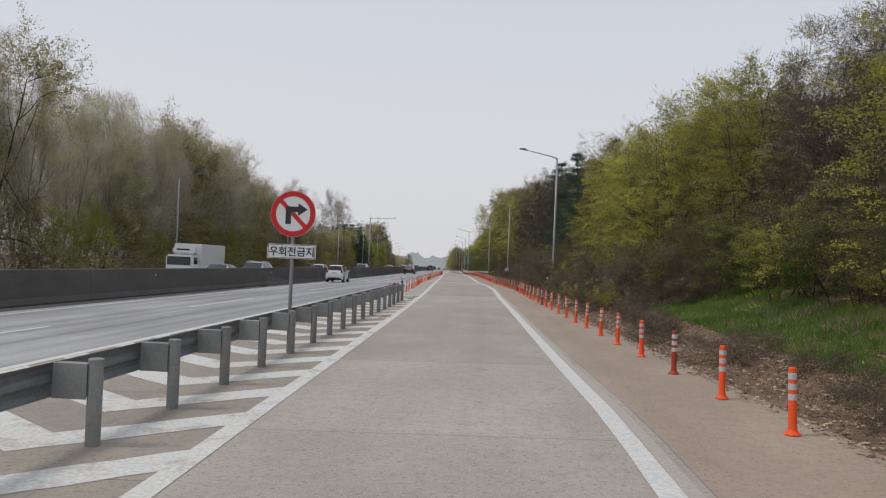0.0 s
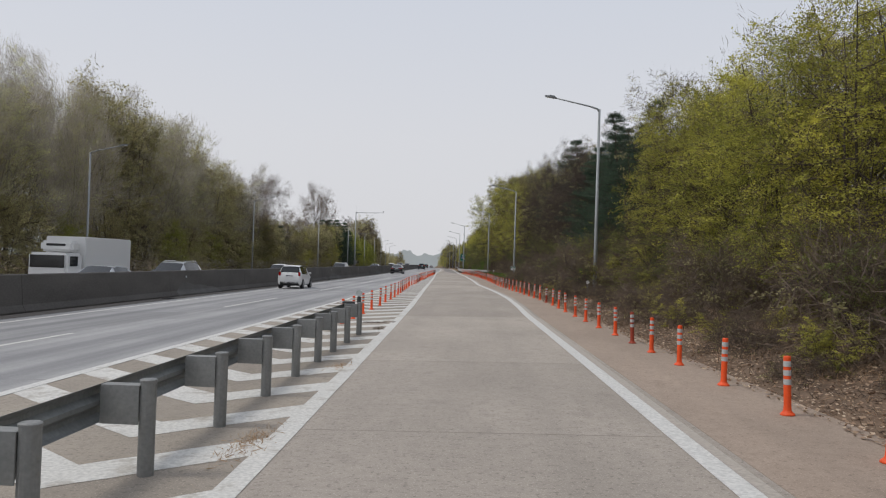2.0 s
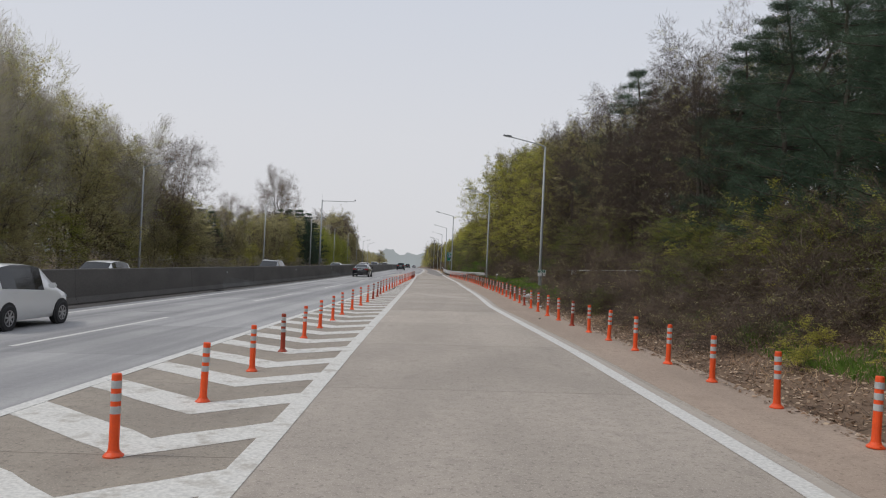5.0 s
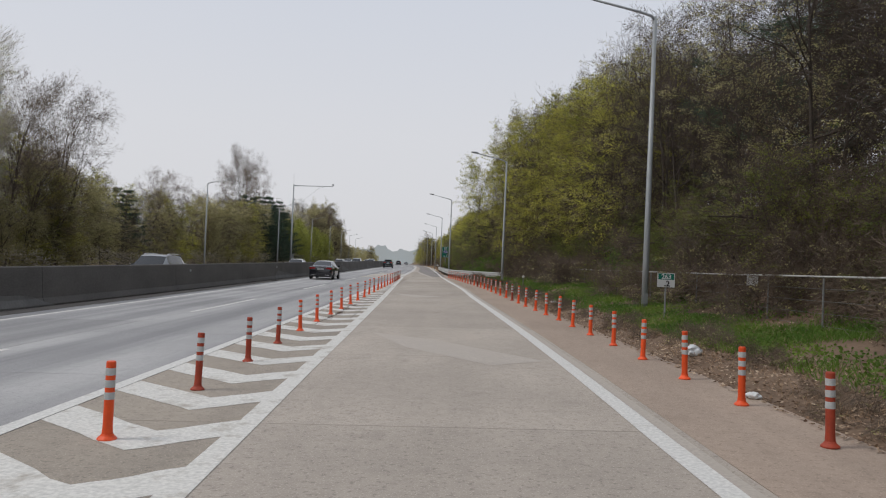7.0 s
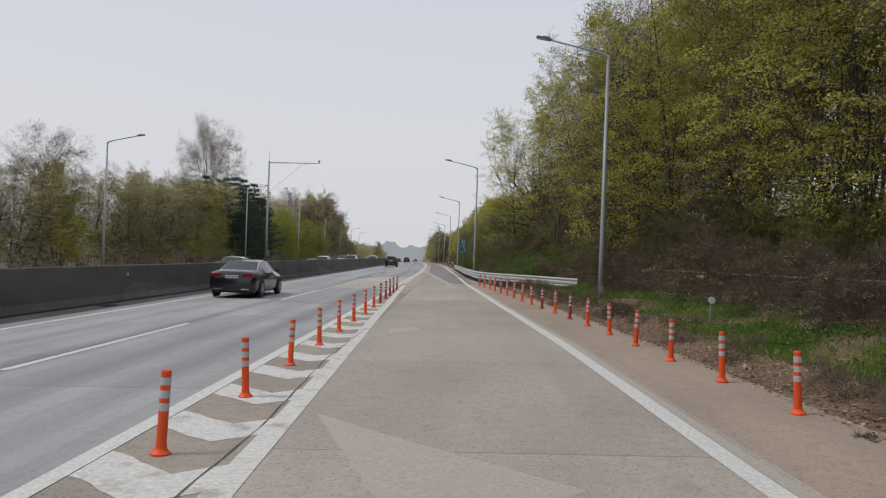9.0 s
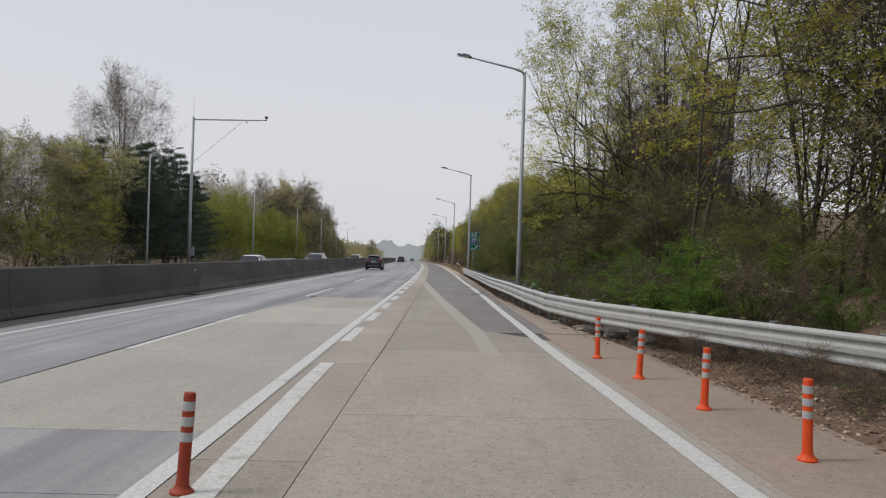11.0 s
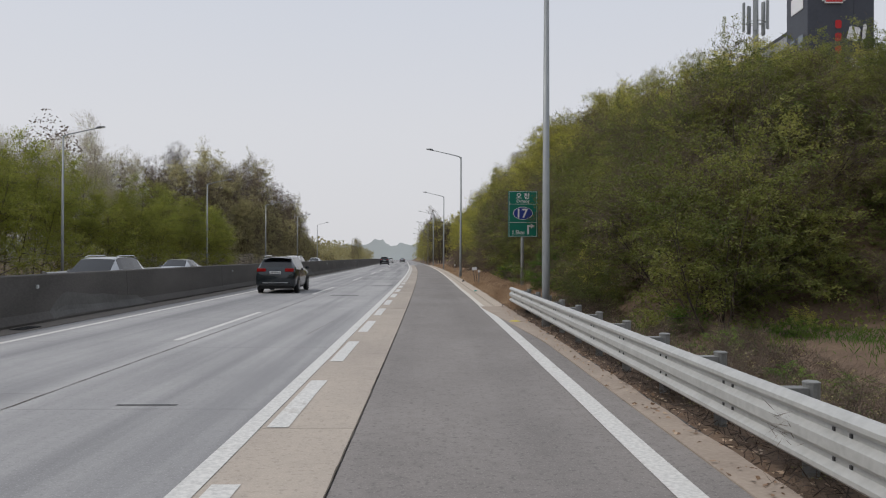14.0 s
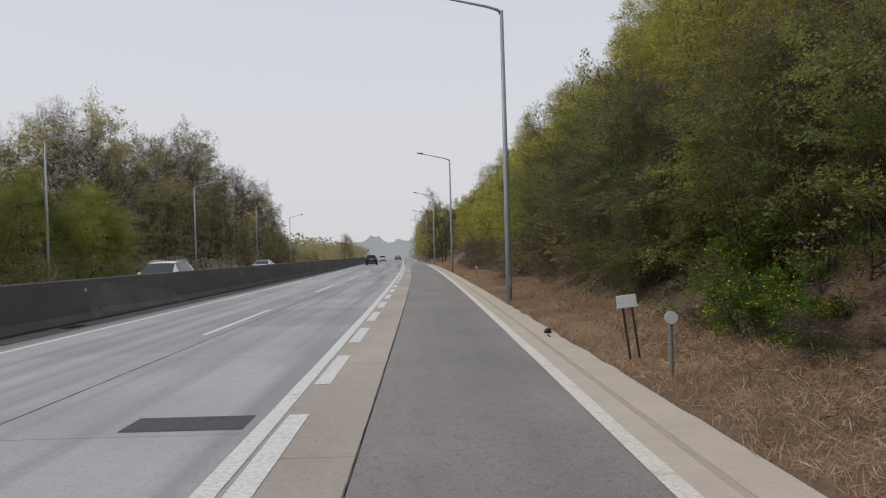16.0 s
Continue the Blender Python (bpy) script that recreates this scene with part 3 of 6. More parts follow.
M["sign_white"] = surf("sign_white_sheet", (0.74, 0.74, 0.73), (0.66, 0.66, 0.65), 6, 0.4, fine=30, bump=0)
M["sign_red"] = surf("sign_red_sheet", (0.55, 0.02, 0.025), (0.46, 0.02, 0.022), 6, 0.4, fine=30, bump=0)
M["sign_black"] = plain("sign_black_sheet", (0.018, 0.018, 0.022), 0.4)
M["sign_green"] = surf("sign_green_sheet", (0.006, 0.175, 0.115), (0.008, 0.145, 0.098), 3, 0.4, fine=20, bump=0)
M["sign_blue"] = plain("sign_blue_sheet", (0.012, 0.035, 0.24), 0.4)

# no-right-turn sign behind the guard rail
s = new("traffic_sign")
b = bmesh.new()
tube(b, [(0, 0, -.2), (0, 0, 3.1)], .038, 12)
part("pole", b, M["galv_post"], s, smooth=True)
b = bmesh.new()
r = bmesh.ops.create_cone(b, cap_ends=True, segments=48, radius1=.455, radius2=.455, depth=.02, matrix=Matrix.Translation((0, -.052, 2.735)) @ FACE)
face = part("disc", b, M["sign_white"], s, "white disc")
b = bmesh.new()
disc(b, .345, .45, -.0645, c=(0, 2.735))
part("red_ring", fix(b), M["sign_red"], face)
b = bmesh.new()
a = radians(45)
d = Vector((math.cos(a), -math.sin(a)))
q = Vector((d.y, -d.x)) * .043
flat(b, [(-.35 * d.x + q.x, 2.735 - .35 * d.y + q.y), (.35 * d.x + q.x, 2.735 + .35 * d.y + q.y), (.35 * d.x - q.x, 2.735 + .35 * d.y - q.y), (-.35 * d.x - q.x, 2.735 - .35 * d.y - q.y)], -.0655)
part("red_bar", fix(b), M["sign_red"], face)
b = bmesh.new()
flat(b, [(-.15, 2.53), (-.04, 2.53), (-.04, 2.77), (.10, 2.77), (.10, 2.88), (-.15, 2.88)], -.0665)
flat(b, [(.10, 2.70), (.29, 2.825), (.10, 2.95)], -.0665)
part("black_arrow", fix(b), M["sign_black"], face)
b = bmesh.new()
box(b, (.98, .016, .285), (0, -.052, 1.99), .004)
plate = part("lower_plate", b, M["sign_white"], s, "white text plate with black border")
b = bmesh.new()
for x0, x1, z0, z1 in ((-.475, .475, 2.113, 2.123), (-.475, .475, 1.857, 1.867), (-.475, -.463, 1.867, 2.113), (.463, .475, 1.867, 2.113)):
    flat(b, [(x0, z0), (x1, z0), (x1, z1), (x0, z1)], -.0625)
part("border", fix(b), M["sign_black"], plate)
words("우회전금지", .20, M["sign_black"], plate, on_face(0, -.0625, 1.99), bold=.004)
b = bmesh.new()
for z in (1.92, 2.07, 2.55, 2.92):
    box(b, (.16, .05, .035), (0, -.022, z), .004)
part("clamp", b, M["galv_post"], s)
s.matrix_basis = stand(3.71, -3.15, 0, -1)
tagged(s, "round red-ringed no-right-turn sign with a white text plate", "road sign")

# green direction sign
s = new("direction_sign")
b = bmesh.new()
tube(b, [(0, .07, -.4), (0, .07, 4.4)], .075, 14)
part("pole", b, M["galv_post"], s, smooth=True)
b = bmesh.new()
box(b, (1.34, .03, 2.08), (0, -.05, 3.715), .012)
board = part("board", b, M["sign_green"], s, "green panel")
b = bmesh.new()
for z0 in (4.725, 4.16, 3.33, 2.705):
    flat(b, [(-.635, z0 - .008), (.635, z0 - .008), (.635, z0 + .008), (-.635, z0 + .008)], -.0665)
for x0 in (-.635, .619):
    flat(b, [(x0, 2.713), (x0 + .016, 2.713), (x0 + .016, 4.717), (x0, 4.717)], -.0665)
part("border", fix(b), M["sign_white"], board)
b = bmesh.new()
disc(b, 0, .29, -.0665, c=(0, 3.745), sx=1.55)
part("oval_rim", fix(b), M["sign_white"], board)
b = bmesh.new()
disc(b, 0, .27, -.0680, c=(0, 3.745), sx=1.55)
part("oval", fix(b), M["sign_blue"], board)
words("17", .56, M["sign_white"], board, on_face(0, -.0695, 3.745), bold=.012)
words("오 창", .30, M["sign_white"], board, on_face(0, -.0665, 4.53), bold=.006)
words("Ochang", .19, M["sign_white"], board, on_face(0, -.0665, 4.28), bold=.003)
words("1.5km", .25, M["sign_white"], board, on_face(-.20, -.0665, 2.88), bold=.003, squeeze=.95)
b = bmesh.new()
flat(b, [(.20, 2.80), (.28, 2.80), (.28, 3.13), (.36, 3.13), (.36, 3.21), (.20, 3.21)], -.0665)
flat(b, [(.36, 3.07), (.54, 3.17), (.36, 3.27)], -.0665)
part("arrow", fix(b), M["sign_white"], board)
s.matrix_basis = stand(6.22, 213.0, -.03, 2) @ Matrix.Diagonal((1.015, 1, 1.01, 1))
tagged(s, "green direction sign with a blue oval route number", "road sign")

# kilometre plate
s = new("kilometre_sign")
b = bmesh.new()
tube(b, [(0, .03, -.2), (0, .03, 1.5)], .025, 10)
part("pole", b, M["galv_post"], s)
b = bmesh.new()
box(b, (.50, .012, .40), (0, 0, 1.36), .004)
board = part("plate", b, M["sign_white"], s)
b = bmesh.new()
flat(b, [(-.225, 1.375), (.225, 1.375), (.225, 1.545), (-.225, 1.545)], -.0075)
part("green_field", fix(b), M["sign_green"], board)
words("263", .19, M["sign_white"], board, on_face(0, -.0085, 1.46), bold=.004)
words(".2", .22, M["sign_black"], board, on_face(.03, -.0085, 1.265), bold=.006)
s.matrix_basis = stand(10.62, 81.5, bank(10.62, 81.5) - .28, 0)
tagged(s, "small white and green kilometre plate on a post", "road sign")


def round_marker(u, y, h):
    t = new("reflector_post")
    b = bmesh.new()
    tube(b, [(0, 0, -.3), (0, 0, h)], .03, 10)
    part("post", b, M["galv_post"], t)
    b = bmesh.new()
    bmesh.ops.create_cone(b, cap_ends=True, segments=24, radius1=.085, radius2=.085, depth=.03, matrix=Matrix.Translation((0, -.04, h)) @ FACE)
    part("reflector", b, M["sign_white"], t, "round white reflector")
    t.matrix_basis = stand(u, y, bank(u, y))
    return tagged(t, "short post with a round white reflector", "reflector post", "reflector posts")


for u, y, h in ((12.1, 38.6, .7), (9.55, 109.7, .62), (5.09, 225.3, .85), (5.25, 262, .8)):
    round_marker(u, y, h)

# metal box on legs by the verge
s = new("utility_box")
b = bmesh.new()
box(b, (.30, .06, .17), (0, 0, .98), .008)
box(b, (.32, .09, .02), (0, 0, .885), .005)
part("case", b, M["sign_white"], s, "white painted metal case")
for x in (-.07, .07):
    b = bmesh.new()
    tube(b, [(x, 0, -.2), (x, 0, .9)], .018, 8)
    part("leg", b, M["dark_metal"], s)
s.matrix_basis = stand(5.03, 226.8, bank(5.03, 226.8) + .02, -8) @ Matrix.Rotation(radians(-7), 4, "Y")
tagged(s, "small white metal plate box tilted on two thin legs", "utility box")

# ---- wire fence with a pale top rail along the wood ----
fence = tagged(new("wire_fence"), "wire fence with a pale pipe top rail at the wood's edge", "fence", kind="structure")
fence_u = lambda y: lerp(y, (44, 60, 80, 100, 118, 136), (14.6, 13.6, 12.4, 12.0, 12.2, 12.6))
fence_z = lambda y: lerp(y, (44, 62, 81, 100, 118, 140), (2.25, 2.0, 1.80, 1.69, 1.62, 1.58)) + .02 * noise.noise((y * .5, 3, 1))
fence_at = lambda y, h: Vector((fence_u(y) + xc(y), y, h))
fy = [44 + 2.5 * k for k in range(38)]
for y0 in fy:
    b = bmesh.new()
    tube(b, [at(fence_u(y0), y0, bank(fence_u(y0), y0) - .3), fence_at(y0, fence_z(y0))], .022, 8)
    part("post", b, M["galv_post"], fence)
b = bmesh.new()
tube(b, [fence_at(v, fence_z(v)) for v in fy], .021, 8)
part("top_rail", b, M["rail_white"], fence, "pale pipe rail")
b = bmesh.new()
for k in range(1, 5):
    tube(b, [fence_at(v, fence_z(v) - .27 * k) for v in fy], .004, 4)
part("wires", b, M["galv"], fence)
b = bmesh.new()
p = fence_at(79.8, fence_z(79.8) - .15) - Vector((.04, .03, 0))
box(b, (.30, .012, .26), (0, 0, 0), .003, Matrix.Translation(p))
part("notice_plate", b, M["sign_white"], fence, "small white notice plate")


# ---- plants ----
def leaf_mat(name, ca, cb, cc=None, trans=0.35, rough=0.6, drift=0.75):
    """Leaves: the colour drifts from spray to spray, each leaf differs a little, and some light passes through."""
    m, n, l, b = nodes_of(name)
    geo = n.new("ShaderNodeNewGeometry")
    big = n.new("ShaderNodeTexNoise")
    big.inputs["Scale"].default_value, big.inputs["Detail"].default_value = 0.55, 4
    l.new(geo.outputs["Position"], big.inputs["Vector"])
    spread = n.new("ShaderNodeMapRange")
    spread.inputs["From Min"].default_value, spread.inputs["From Max"].default_value = 0.30, 0.70
    l.new(big.outputs["Fac"], spread.inputs["Value"])
    both = n.new("ShaderNodeMixRGB")
    both.inputs[0].default_value = drift
    l.new(geo.outputs["Random Per Island"], both.inputs[1])
    l.new(spread.outputs[0], both.inputs[2])
    r = n.new("ShaderNodeValToRGB")
    r.color_ramp.elements[0].color, r.color_ramp.elements[1].color = (*ca, 1), (*cb, 1)
    r.color_ramp.elements[0].position, r.color_ramp.elements[1].position = 0.12, 0.88
    if cc:
        e = r.color_ramp.elements.new(0.5)
        e.color = (*cc, 1)
    l.new(both.outputs[0], r.inputs[0])
    info = n.new("ShaderNodeObjectInfo")
    v = n.new("ShaderNodeMapRange")
    v.inputs["To Min"].default_value, v.inputs["To Max"].default_value = 0.80, 1.20
    l.new(info.outputs["Random"], v.inputs["Value"])
    hs = n.new("ShaderNodeHueSaturation")
    l.new(v.outputs[0], hs.inputs["Value"])
    l.new(r.outputs[0], hs.inputs["Color"])
    l.new(hs.outputs[0], b.inputs["Base Color"])
    b.inputs["Roughness"].default_value, b.inputs["Specular IOR Level"].default_value = rough, 0.2
    t = n.new("ShaderNodeBsdfTranslucent")
    l.new(hs.outputs[0], t.inputs["Color"])
    x = n.new("ShaderNodeMixShader")
    x.inputs[0].default_value = trans
    l.new(b.outputs[0], x.inputs[1])
    l.new(t.outputs[0], x.inputs[2])
    l.new(x.outputs[0], n["Material Output"].inputs["Surface"])
    return m


M["bark"] = surf("grey_brown_bark", (0.055, 0.044, 0.036), (0.10, 0.082, 0.067), 5, 0.95, fine=30, bump=0.5, stretch=(1, 1, .25), object_space=True, spread=.2)
M["pale_bark"] = surf("pale_grey_bark", (0.16, 0.145, 0.12), (0.25, 0.23, 0.195), 4, 0.95, fine=30, bump=0.4, stretch=(1, 1, .3), object_space=True, spread=.2)
M["twig_brown"] = leaf_mat("brown_twigs_and_pods", (0.105, 0.079, 0.061), (0.205, 0.157, 0.12), trans=0.25)
# Pale twigs, lightened further to carry the haze over the far wood.
M["twig_pale"] = leaf_mat("pale_twigs_haze_lift", (0.36, 0.32, 0.265), (0.55, 0.50, 0.42), trans=0.35)
# Brown twigs, darkened so that their colour carries shade inside the wood.
M["twig_dark"] = leaf_mat("brown_twigs_shade_darkened", (0.062, 0.047, 0.038), (0.128, 0.098, 0.077), trans=0.15)
M["leaf_spring"] = leaf_mat("yellow_green_leaves", (0.18, 0.195, 0.045), (0.63, 0.58, 0.115), (0.42, 0.405, 0.085), trans=.45)
# Olive and pale green buds, with the lift of haze mixed into the colour.
M["leaf_olive"] = leaf_mat("olive_buds_haze_lift", (0.32, 0.295, 0.14), (0.53, 0.48, 0.245), (0.415, 0.38, 0.185), trans=.5)
M["leaf_pale"] = leaf_mat("pale_green_buds_haze_lift", (0.46, 0.46, 0.22), (0.70, 0.69, 0.38), (0.58, 0.575, 0.29), trans=.5)
M["leaf_bright"] = leaf_mat("bright_yellow_green_leaves", (0.25, 0.285, 0.06), (0.45, 0.455, 0.11), (0.345, 0.365, 0.08), trans=.5)
M["leaf_moss"] = leaf_mat("mossy_green_leaves", (0.115, 0.145, 0.045), (0.34, 0.335, 0.095), (0.21, 0.23, 0.065), trans=.45)
M["leaf_green"] = leaf_mat("green_shrub_leaves", (0.07, 0.15, 0.03), (0.21, 0.30, 0.055), (0.13, 0.215, 0.04), trans=.4)
M["needle"] = leaf_mat("dark_pine_needles", (0.035, 0.062, 0.040), (0.105, 0.15, 0.095), (0.065, 0.10, 0.065), trans=0.25)
M["straw"] = leaf_mat("dry_straw", (0.31, 0.195, 0.115), (0.70, 0.52, 0.34), (0.49, 0.335, 0.21), trans=0.25, drift=.55)
M["dead_leaf"] = leaf_mat("dry_fallen_leaves", (0.16, 0.098, 0.062), (0.66, 0.52, 0.38), (0.37, 0.245, 0.16), trans=0.1, drift=.3)
M["grass"] = leaf_mat("fresh_grass", (0.07, 0.16, 0.025), (0.22, 0.29, 0.06), (0.125, 0.22, 0.04), trans=0.4)
M["blossom"] = leaf_mat("yellow_blossom", (0.55, 0.42, 0.02), (0.70, 0.58, 0.04), trans=0.2)


class Wood:
    """Gathers the limbs and the leaves of one plant."""

    def __init__(self, seed):
        self.rng = np.random.RandomState(seed)
        self.v, self.f, self.tips, self.ways, self.low = [], [], [], [], .28

    def limb(self, pts, radii, sides):
        pts = np.asarray(pts, float)
        base = len(self.v)
        for i in range(len(pts)):
            d = pts[min(i + 1, len(pts) - 1)] - pts[max(i - 1, 0)]
            d /= np.linalg.norm(d) + 1e-9
            ref = np.array((0, 0, 1.)) if abs(d[2]) < .9 else np.array((1., 0, 0))
            a = np.cross(d, ref)
            a /= np.linalg.norm(a) + 1e-9
            b = np.cross(d, a)
            for k in range(sides):
                t = 2 * math.pi * k / sides
                self.v.append(tuple(pts[i] + radii[i] * (math.cos(t) * a + math.sin(t) * b)))
        for i in range(len(pts) - 1):
            for k in range(sides):
                p, q = base + i * sides, base + (i + 1) * sides
                self.f.append((p + k, p + (k + 1) % sides, q + (k + 1) % sides, q + k))

    def grow(self, p, d, length, r, level, spec):
        """spec: per level (steps, wander, lift, children, spread, shrink)."""
        steps, wander, lift, children, spread, shrink = spec[level]
        rng, pts, p, d = self.rng, [np.array(p, float)], np.array(p, float), np.array(d, float)
        for i in range(steps):
            d = d + rng.normal(0, wander, 3) + np.array((0, 0, lift))
            d /= np.linalg.norm(d)
            p = p + d * length / steps
            pts.append(p.copy())
        radii = [r * (1 - .72 * i / steps) for i in range(steps + 1)]
        last = level == len(spec) - 1
        self.limb(pts, radii, (7, 5, 4, 3, 3)[level])
        if last:
            for q in pts[1:]:
                self.tips.append(q)
                self.ways.append(d.copy())
            return
        for c in range(children):
            lo = self.low if level == 0 else .15
            s = lo + (1 - lo) * (c + rng.rand()) / children
            k = min(int(s * steps), steps - 1)
            q = pts[k] + (pts[k + 1] - pts[k]) * (s * steps - k)
            ax = pts[k + 1] - pts[k]
            ax /= np.linalg.norm(ax)
            side = np.cross(ax, rng.normal(0, 1, 3))
            side /= np.linalg.norm(side) + 1e-9
            a = spread * rng.uniform(.7, 1.25)
            nd = ax * math.cos(a) + side * math.sin(a)
            self.grow(q, nd, length * shrink * (1.25 - .6 * s) * rng.uniform(.75, 1.2), max(r * (1 - .72 * s) * .55, .006), level + 1, spec)


def leaves(name, where, size, material, parent, rng, jitter=.18, long=1.5, per=1, up=0.0, droop=0.0, flat=0.0):
    """Small pointed blades round the given places."""
    c = np.repeat(np.asarray(where, float), per, 0)
    k = len(c)
    c = c + rng.normal(0, jitter, (k, 3))
    a = rng.normal(0, 1, (k, 3))
    a[:, 2] = a[:, 2] * .7 + up - droop
    a /= np.linalg.norm(a, axis=1)[:, None]
    a[:, 2] *= 1 - flat
    ref = rng.normal(0, 1, (k, 3)) * (1 - flat)
    ref[:, 2] += flat * 2
    b = np.cross(a, ref)
    b /= np.linalg.norm(b, axis=1)[:, None] + 1e-9
    return blades(name, c, a, b, size * rng.uniform(.55, 1.3, k), long, material, parent)


def blades(name, c, a, b, s, long, material, parent):
    """Pointed blades at c, along a, across b, s wide and s * long in length, as one mesh."""
    k, s = len(c), np.asarray(s)[:, None]
    v = np.stack([c - a * s * long / 2, c + b * s * .5 - a * s * .1, c + a * s * long / 2, c - b * s * .5 - a * s * .1], 1).reshape(-1, 3)
    me = bpy.data.meshes.new(name)
    me.vertices.add(4 * k)
    me.vertices.foreach_set("co", v.ravel())
    me.loops.add(4 * k)
    me.loops.foreach_set("vertex_index", np.arange(4 * k, dtype=np.int32))
    me.polygons.add(k)
    me.polygons.foreach_set("loop_start", np.arange(0, 4 * k, 4, dtype=np.int32))
    me.update(calc_edges=True)
    me.validate()
    me.materials.append(material)
    ob = new(name, me)
    if parent:
        ob.parent = parent
    return ob


def unit(v):
    return v / (np.linalg.norm(v, axis=1)[:, None] + 1e-9)


def sprays(name, tips, ways, n, size, long, reach, material, parent, rng, thick=.16, droop=.2):
    """Flat sprays of n leaves round each twig end, most of them turned to the sky."""
    c, d = np.repeat(tips, n, 0), np.repeat(ways, n, 0) * np.array((1, 1, .5))
    k = len(c)
    d = unit(d)
    z = np.array((0, 0, 1.0))
    side = unit(np.cross(d, z))
    own = np.repeat(rng.uniform(.65, 1.3, len(tips)), n) * reach
    along = rng.uniform(-.75, 1, k)
    c = c + d * (along * own)[:, None] + side * (rng.normal(0, .40, k) * own)[:, None]
    c[:, 2] += own * (rng.normal(0, thick, k) - droop * along ** 2)
    up = unit(z + rng.normal(0, .55, (k, 3)))
    a = unit(np.cross(up, rng.normal(0, 1, (k, 3))))
    return blades(name, c, a, np.cross(up, a), size * rng.uniform(.6, 1.3, k), long, material, parent)


def twigs(name, tips, ways, n, width, length, fan, material, parent, rng):
    """Thin bare twigs fanning out from each limb's end."""
    c, d = np.repeat(tips, n, 0), np.repeat(ways, n, 0)
    k = len(c)
    d = unit(d + rng.normal(0, fan, (k, 3)))
    ln = length * rng.uniform(.5, 1.2, k)
    c = c + rng.normal(0, length * .35, (k, 3)) + d * (ln * .4)[:, None]
    b = unit(np.cross(d, rng.normal(0, 1, (k, 3))))
    return blades(name, c, d, b, np.full(k, width), (ln / width)[:, None], material, parent)


def plant(name, seed, stems, spec, bark, foliage, label, category, height, radius, low=.28):
    """stems: (place, direction, length, radius); foliage: sprays (part name, share of twig ends, leaves, size, long, reach, material)
    or twigs (part name, share, twigs, width, length, fan, material). The whole is brought to the given height and crown radius."""
    t = new(name)
    w = Wood(seed)
    w.low = low
    for p, d, ln, r in stems:
        w.grow(p, d, ln, r, 0, spec)
    v, tips, ways = np.array(w.v), np.array(w.tips), np.array(w.ways)
    k = np.array((1, 1, 1.0))
    k[:2] = radius / np.percentile(np.hypot(tips[:, 0], tips[:, 1]), 93)
    k[2] = height / np.percentile(tips[:, 2], 99.5)
    from_lists("trunk", (v * k).tolist(), w.f, bark, t, smooth=True)
    tips = tips * k
    for pn, share, n, size, long, reach, mat in foliage:
        keep = w.rng.rand(len(tips)) < share
        make = twigs if pn == "twig_foliage" else sprays
        ob = make(pn, tips[keep], ways[keep], n, size, long, reach, mat, t, w.rng)
        ob["kind"] = "stuff"
    t["tall"] = float(height)
    return tagged(t, label, category)


def many_stems(seed, n, spread, lean, length, radius):
    r = np.random.RandomState(seed)
    out = []
    for i in range(n):
        a = r.uniform(0, 2 * math.pi)
        q = r.uniform(0, spread)
        l_ = r.uniform(.3, 1) * lean
        out.append(((q * math.cos(a), q * math.sin(a), -.3), (l_ * math.cos(a), l_ * math.sin(a), 1), length * r.uniform(.75, 1.1), radius * r.uniform(.7, 1.1)))
    return out


UPRIGHT = [(7, .04, .03, 12, .55, .42), (4, .08, .12, 5, .5, .5), (3, .1, .1, 3, .5, .6), (2, .12, .06, 0, 0, 0)]
OPEN = [(7, .09, .04, 7, .75, .62), (5, .13, .06, 6, .7, .55), (4, .16, .04, 5, .65, .5), (2, .2, .02, 0, 0, 0)]
SHRUB = [(4, .14, .0, 5, .8, .55), (3, .2, .0, 4, .8, .55), (2, .2, 0, 0, 0, 0)]
BRIAR = [(5, .16, -.13, 5, .8, .6), (3, .25, -.08, 4, .8, .55), (2, .25, -.05, 0, 0, 0)]

P = {}
EDGE = [(6, .09, .02, 12, 1.05, .46), (4, .18, .02, 5, .85, .52), (3, .22, .0, 4, .8, .6), (1, .25, .0, 0, 0, 0)]
THICK = [(5, .12, .02, 7, .9, .55), (4, .2, .0, 5, .85, .55), (2, .25, -.02, 0, 0, 0)]
P["spring_a"] = plant("spring_tree", 1, many_stems(1, 2, .5, .3, 9.5, .10), EDGE, M["bark"], [("crown", .97, 54, .050, 1.7, .46, M["leaf_spring"]), ("twig_foliage", .5, 5, .014, .45, .5, M["twig_dark"])], "young roadside tree in fresh yellow-green leaf down to the ground", "tree", 10, 2.8, .08)
P["spring_b"] = plant("spring_tree", 2, many_stems(2, 2, .6, .4, 8.5, .09), EDGE, M["bark"], [("crown", .80, 52, .050, 1.7, .44, M["leaf_spring"]), ("twig_foliage", .9, 8, .014, .45, .5, M["twig_brown"])], "bushy roadside tree with yellow-green leaves and brown twigs", "tree", 9, 3.0, .06)
P["brown_a"] = plant("brown_tree", 3, many_stems(3, 2, .6, .35, 12.5, .13), EDGE, M["bark"], [("twig_foliage", .97, 22, .015, .50, .55, M["twig_dark"]), ("young_foliage", .08, 30, .050, 1.6, .35, M["leaf_olive"])], "leafless brown tree with dense twigs and old pods", "tree", 13, 3.5, .10)
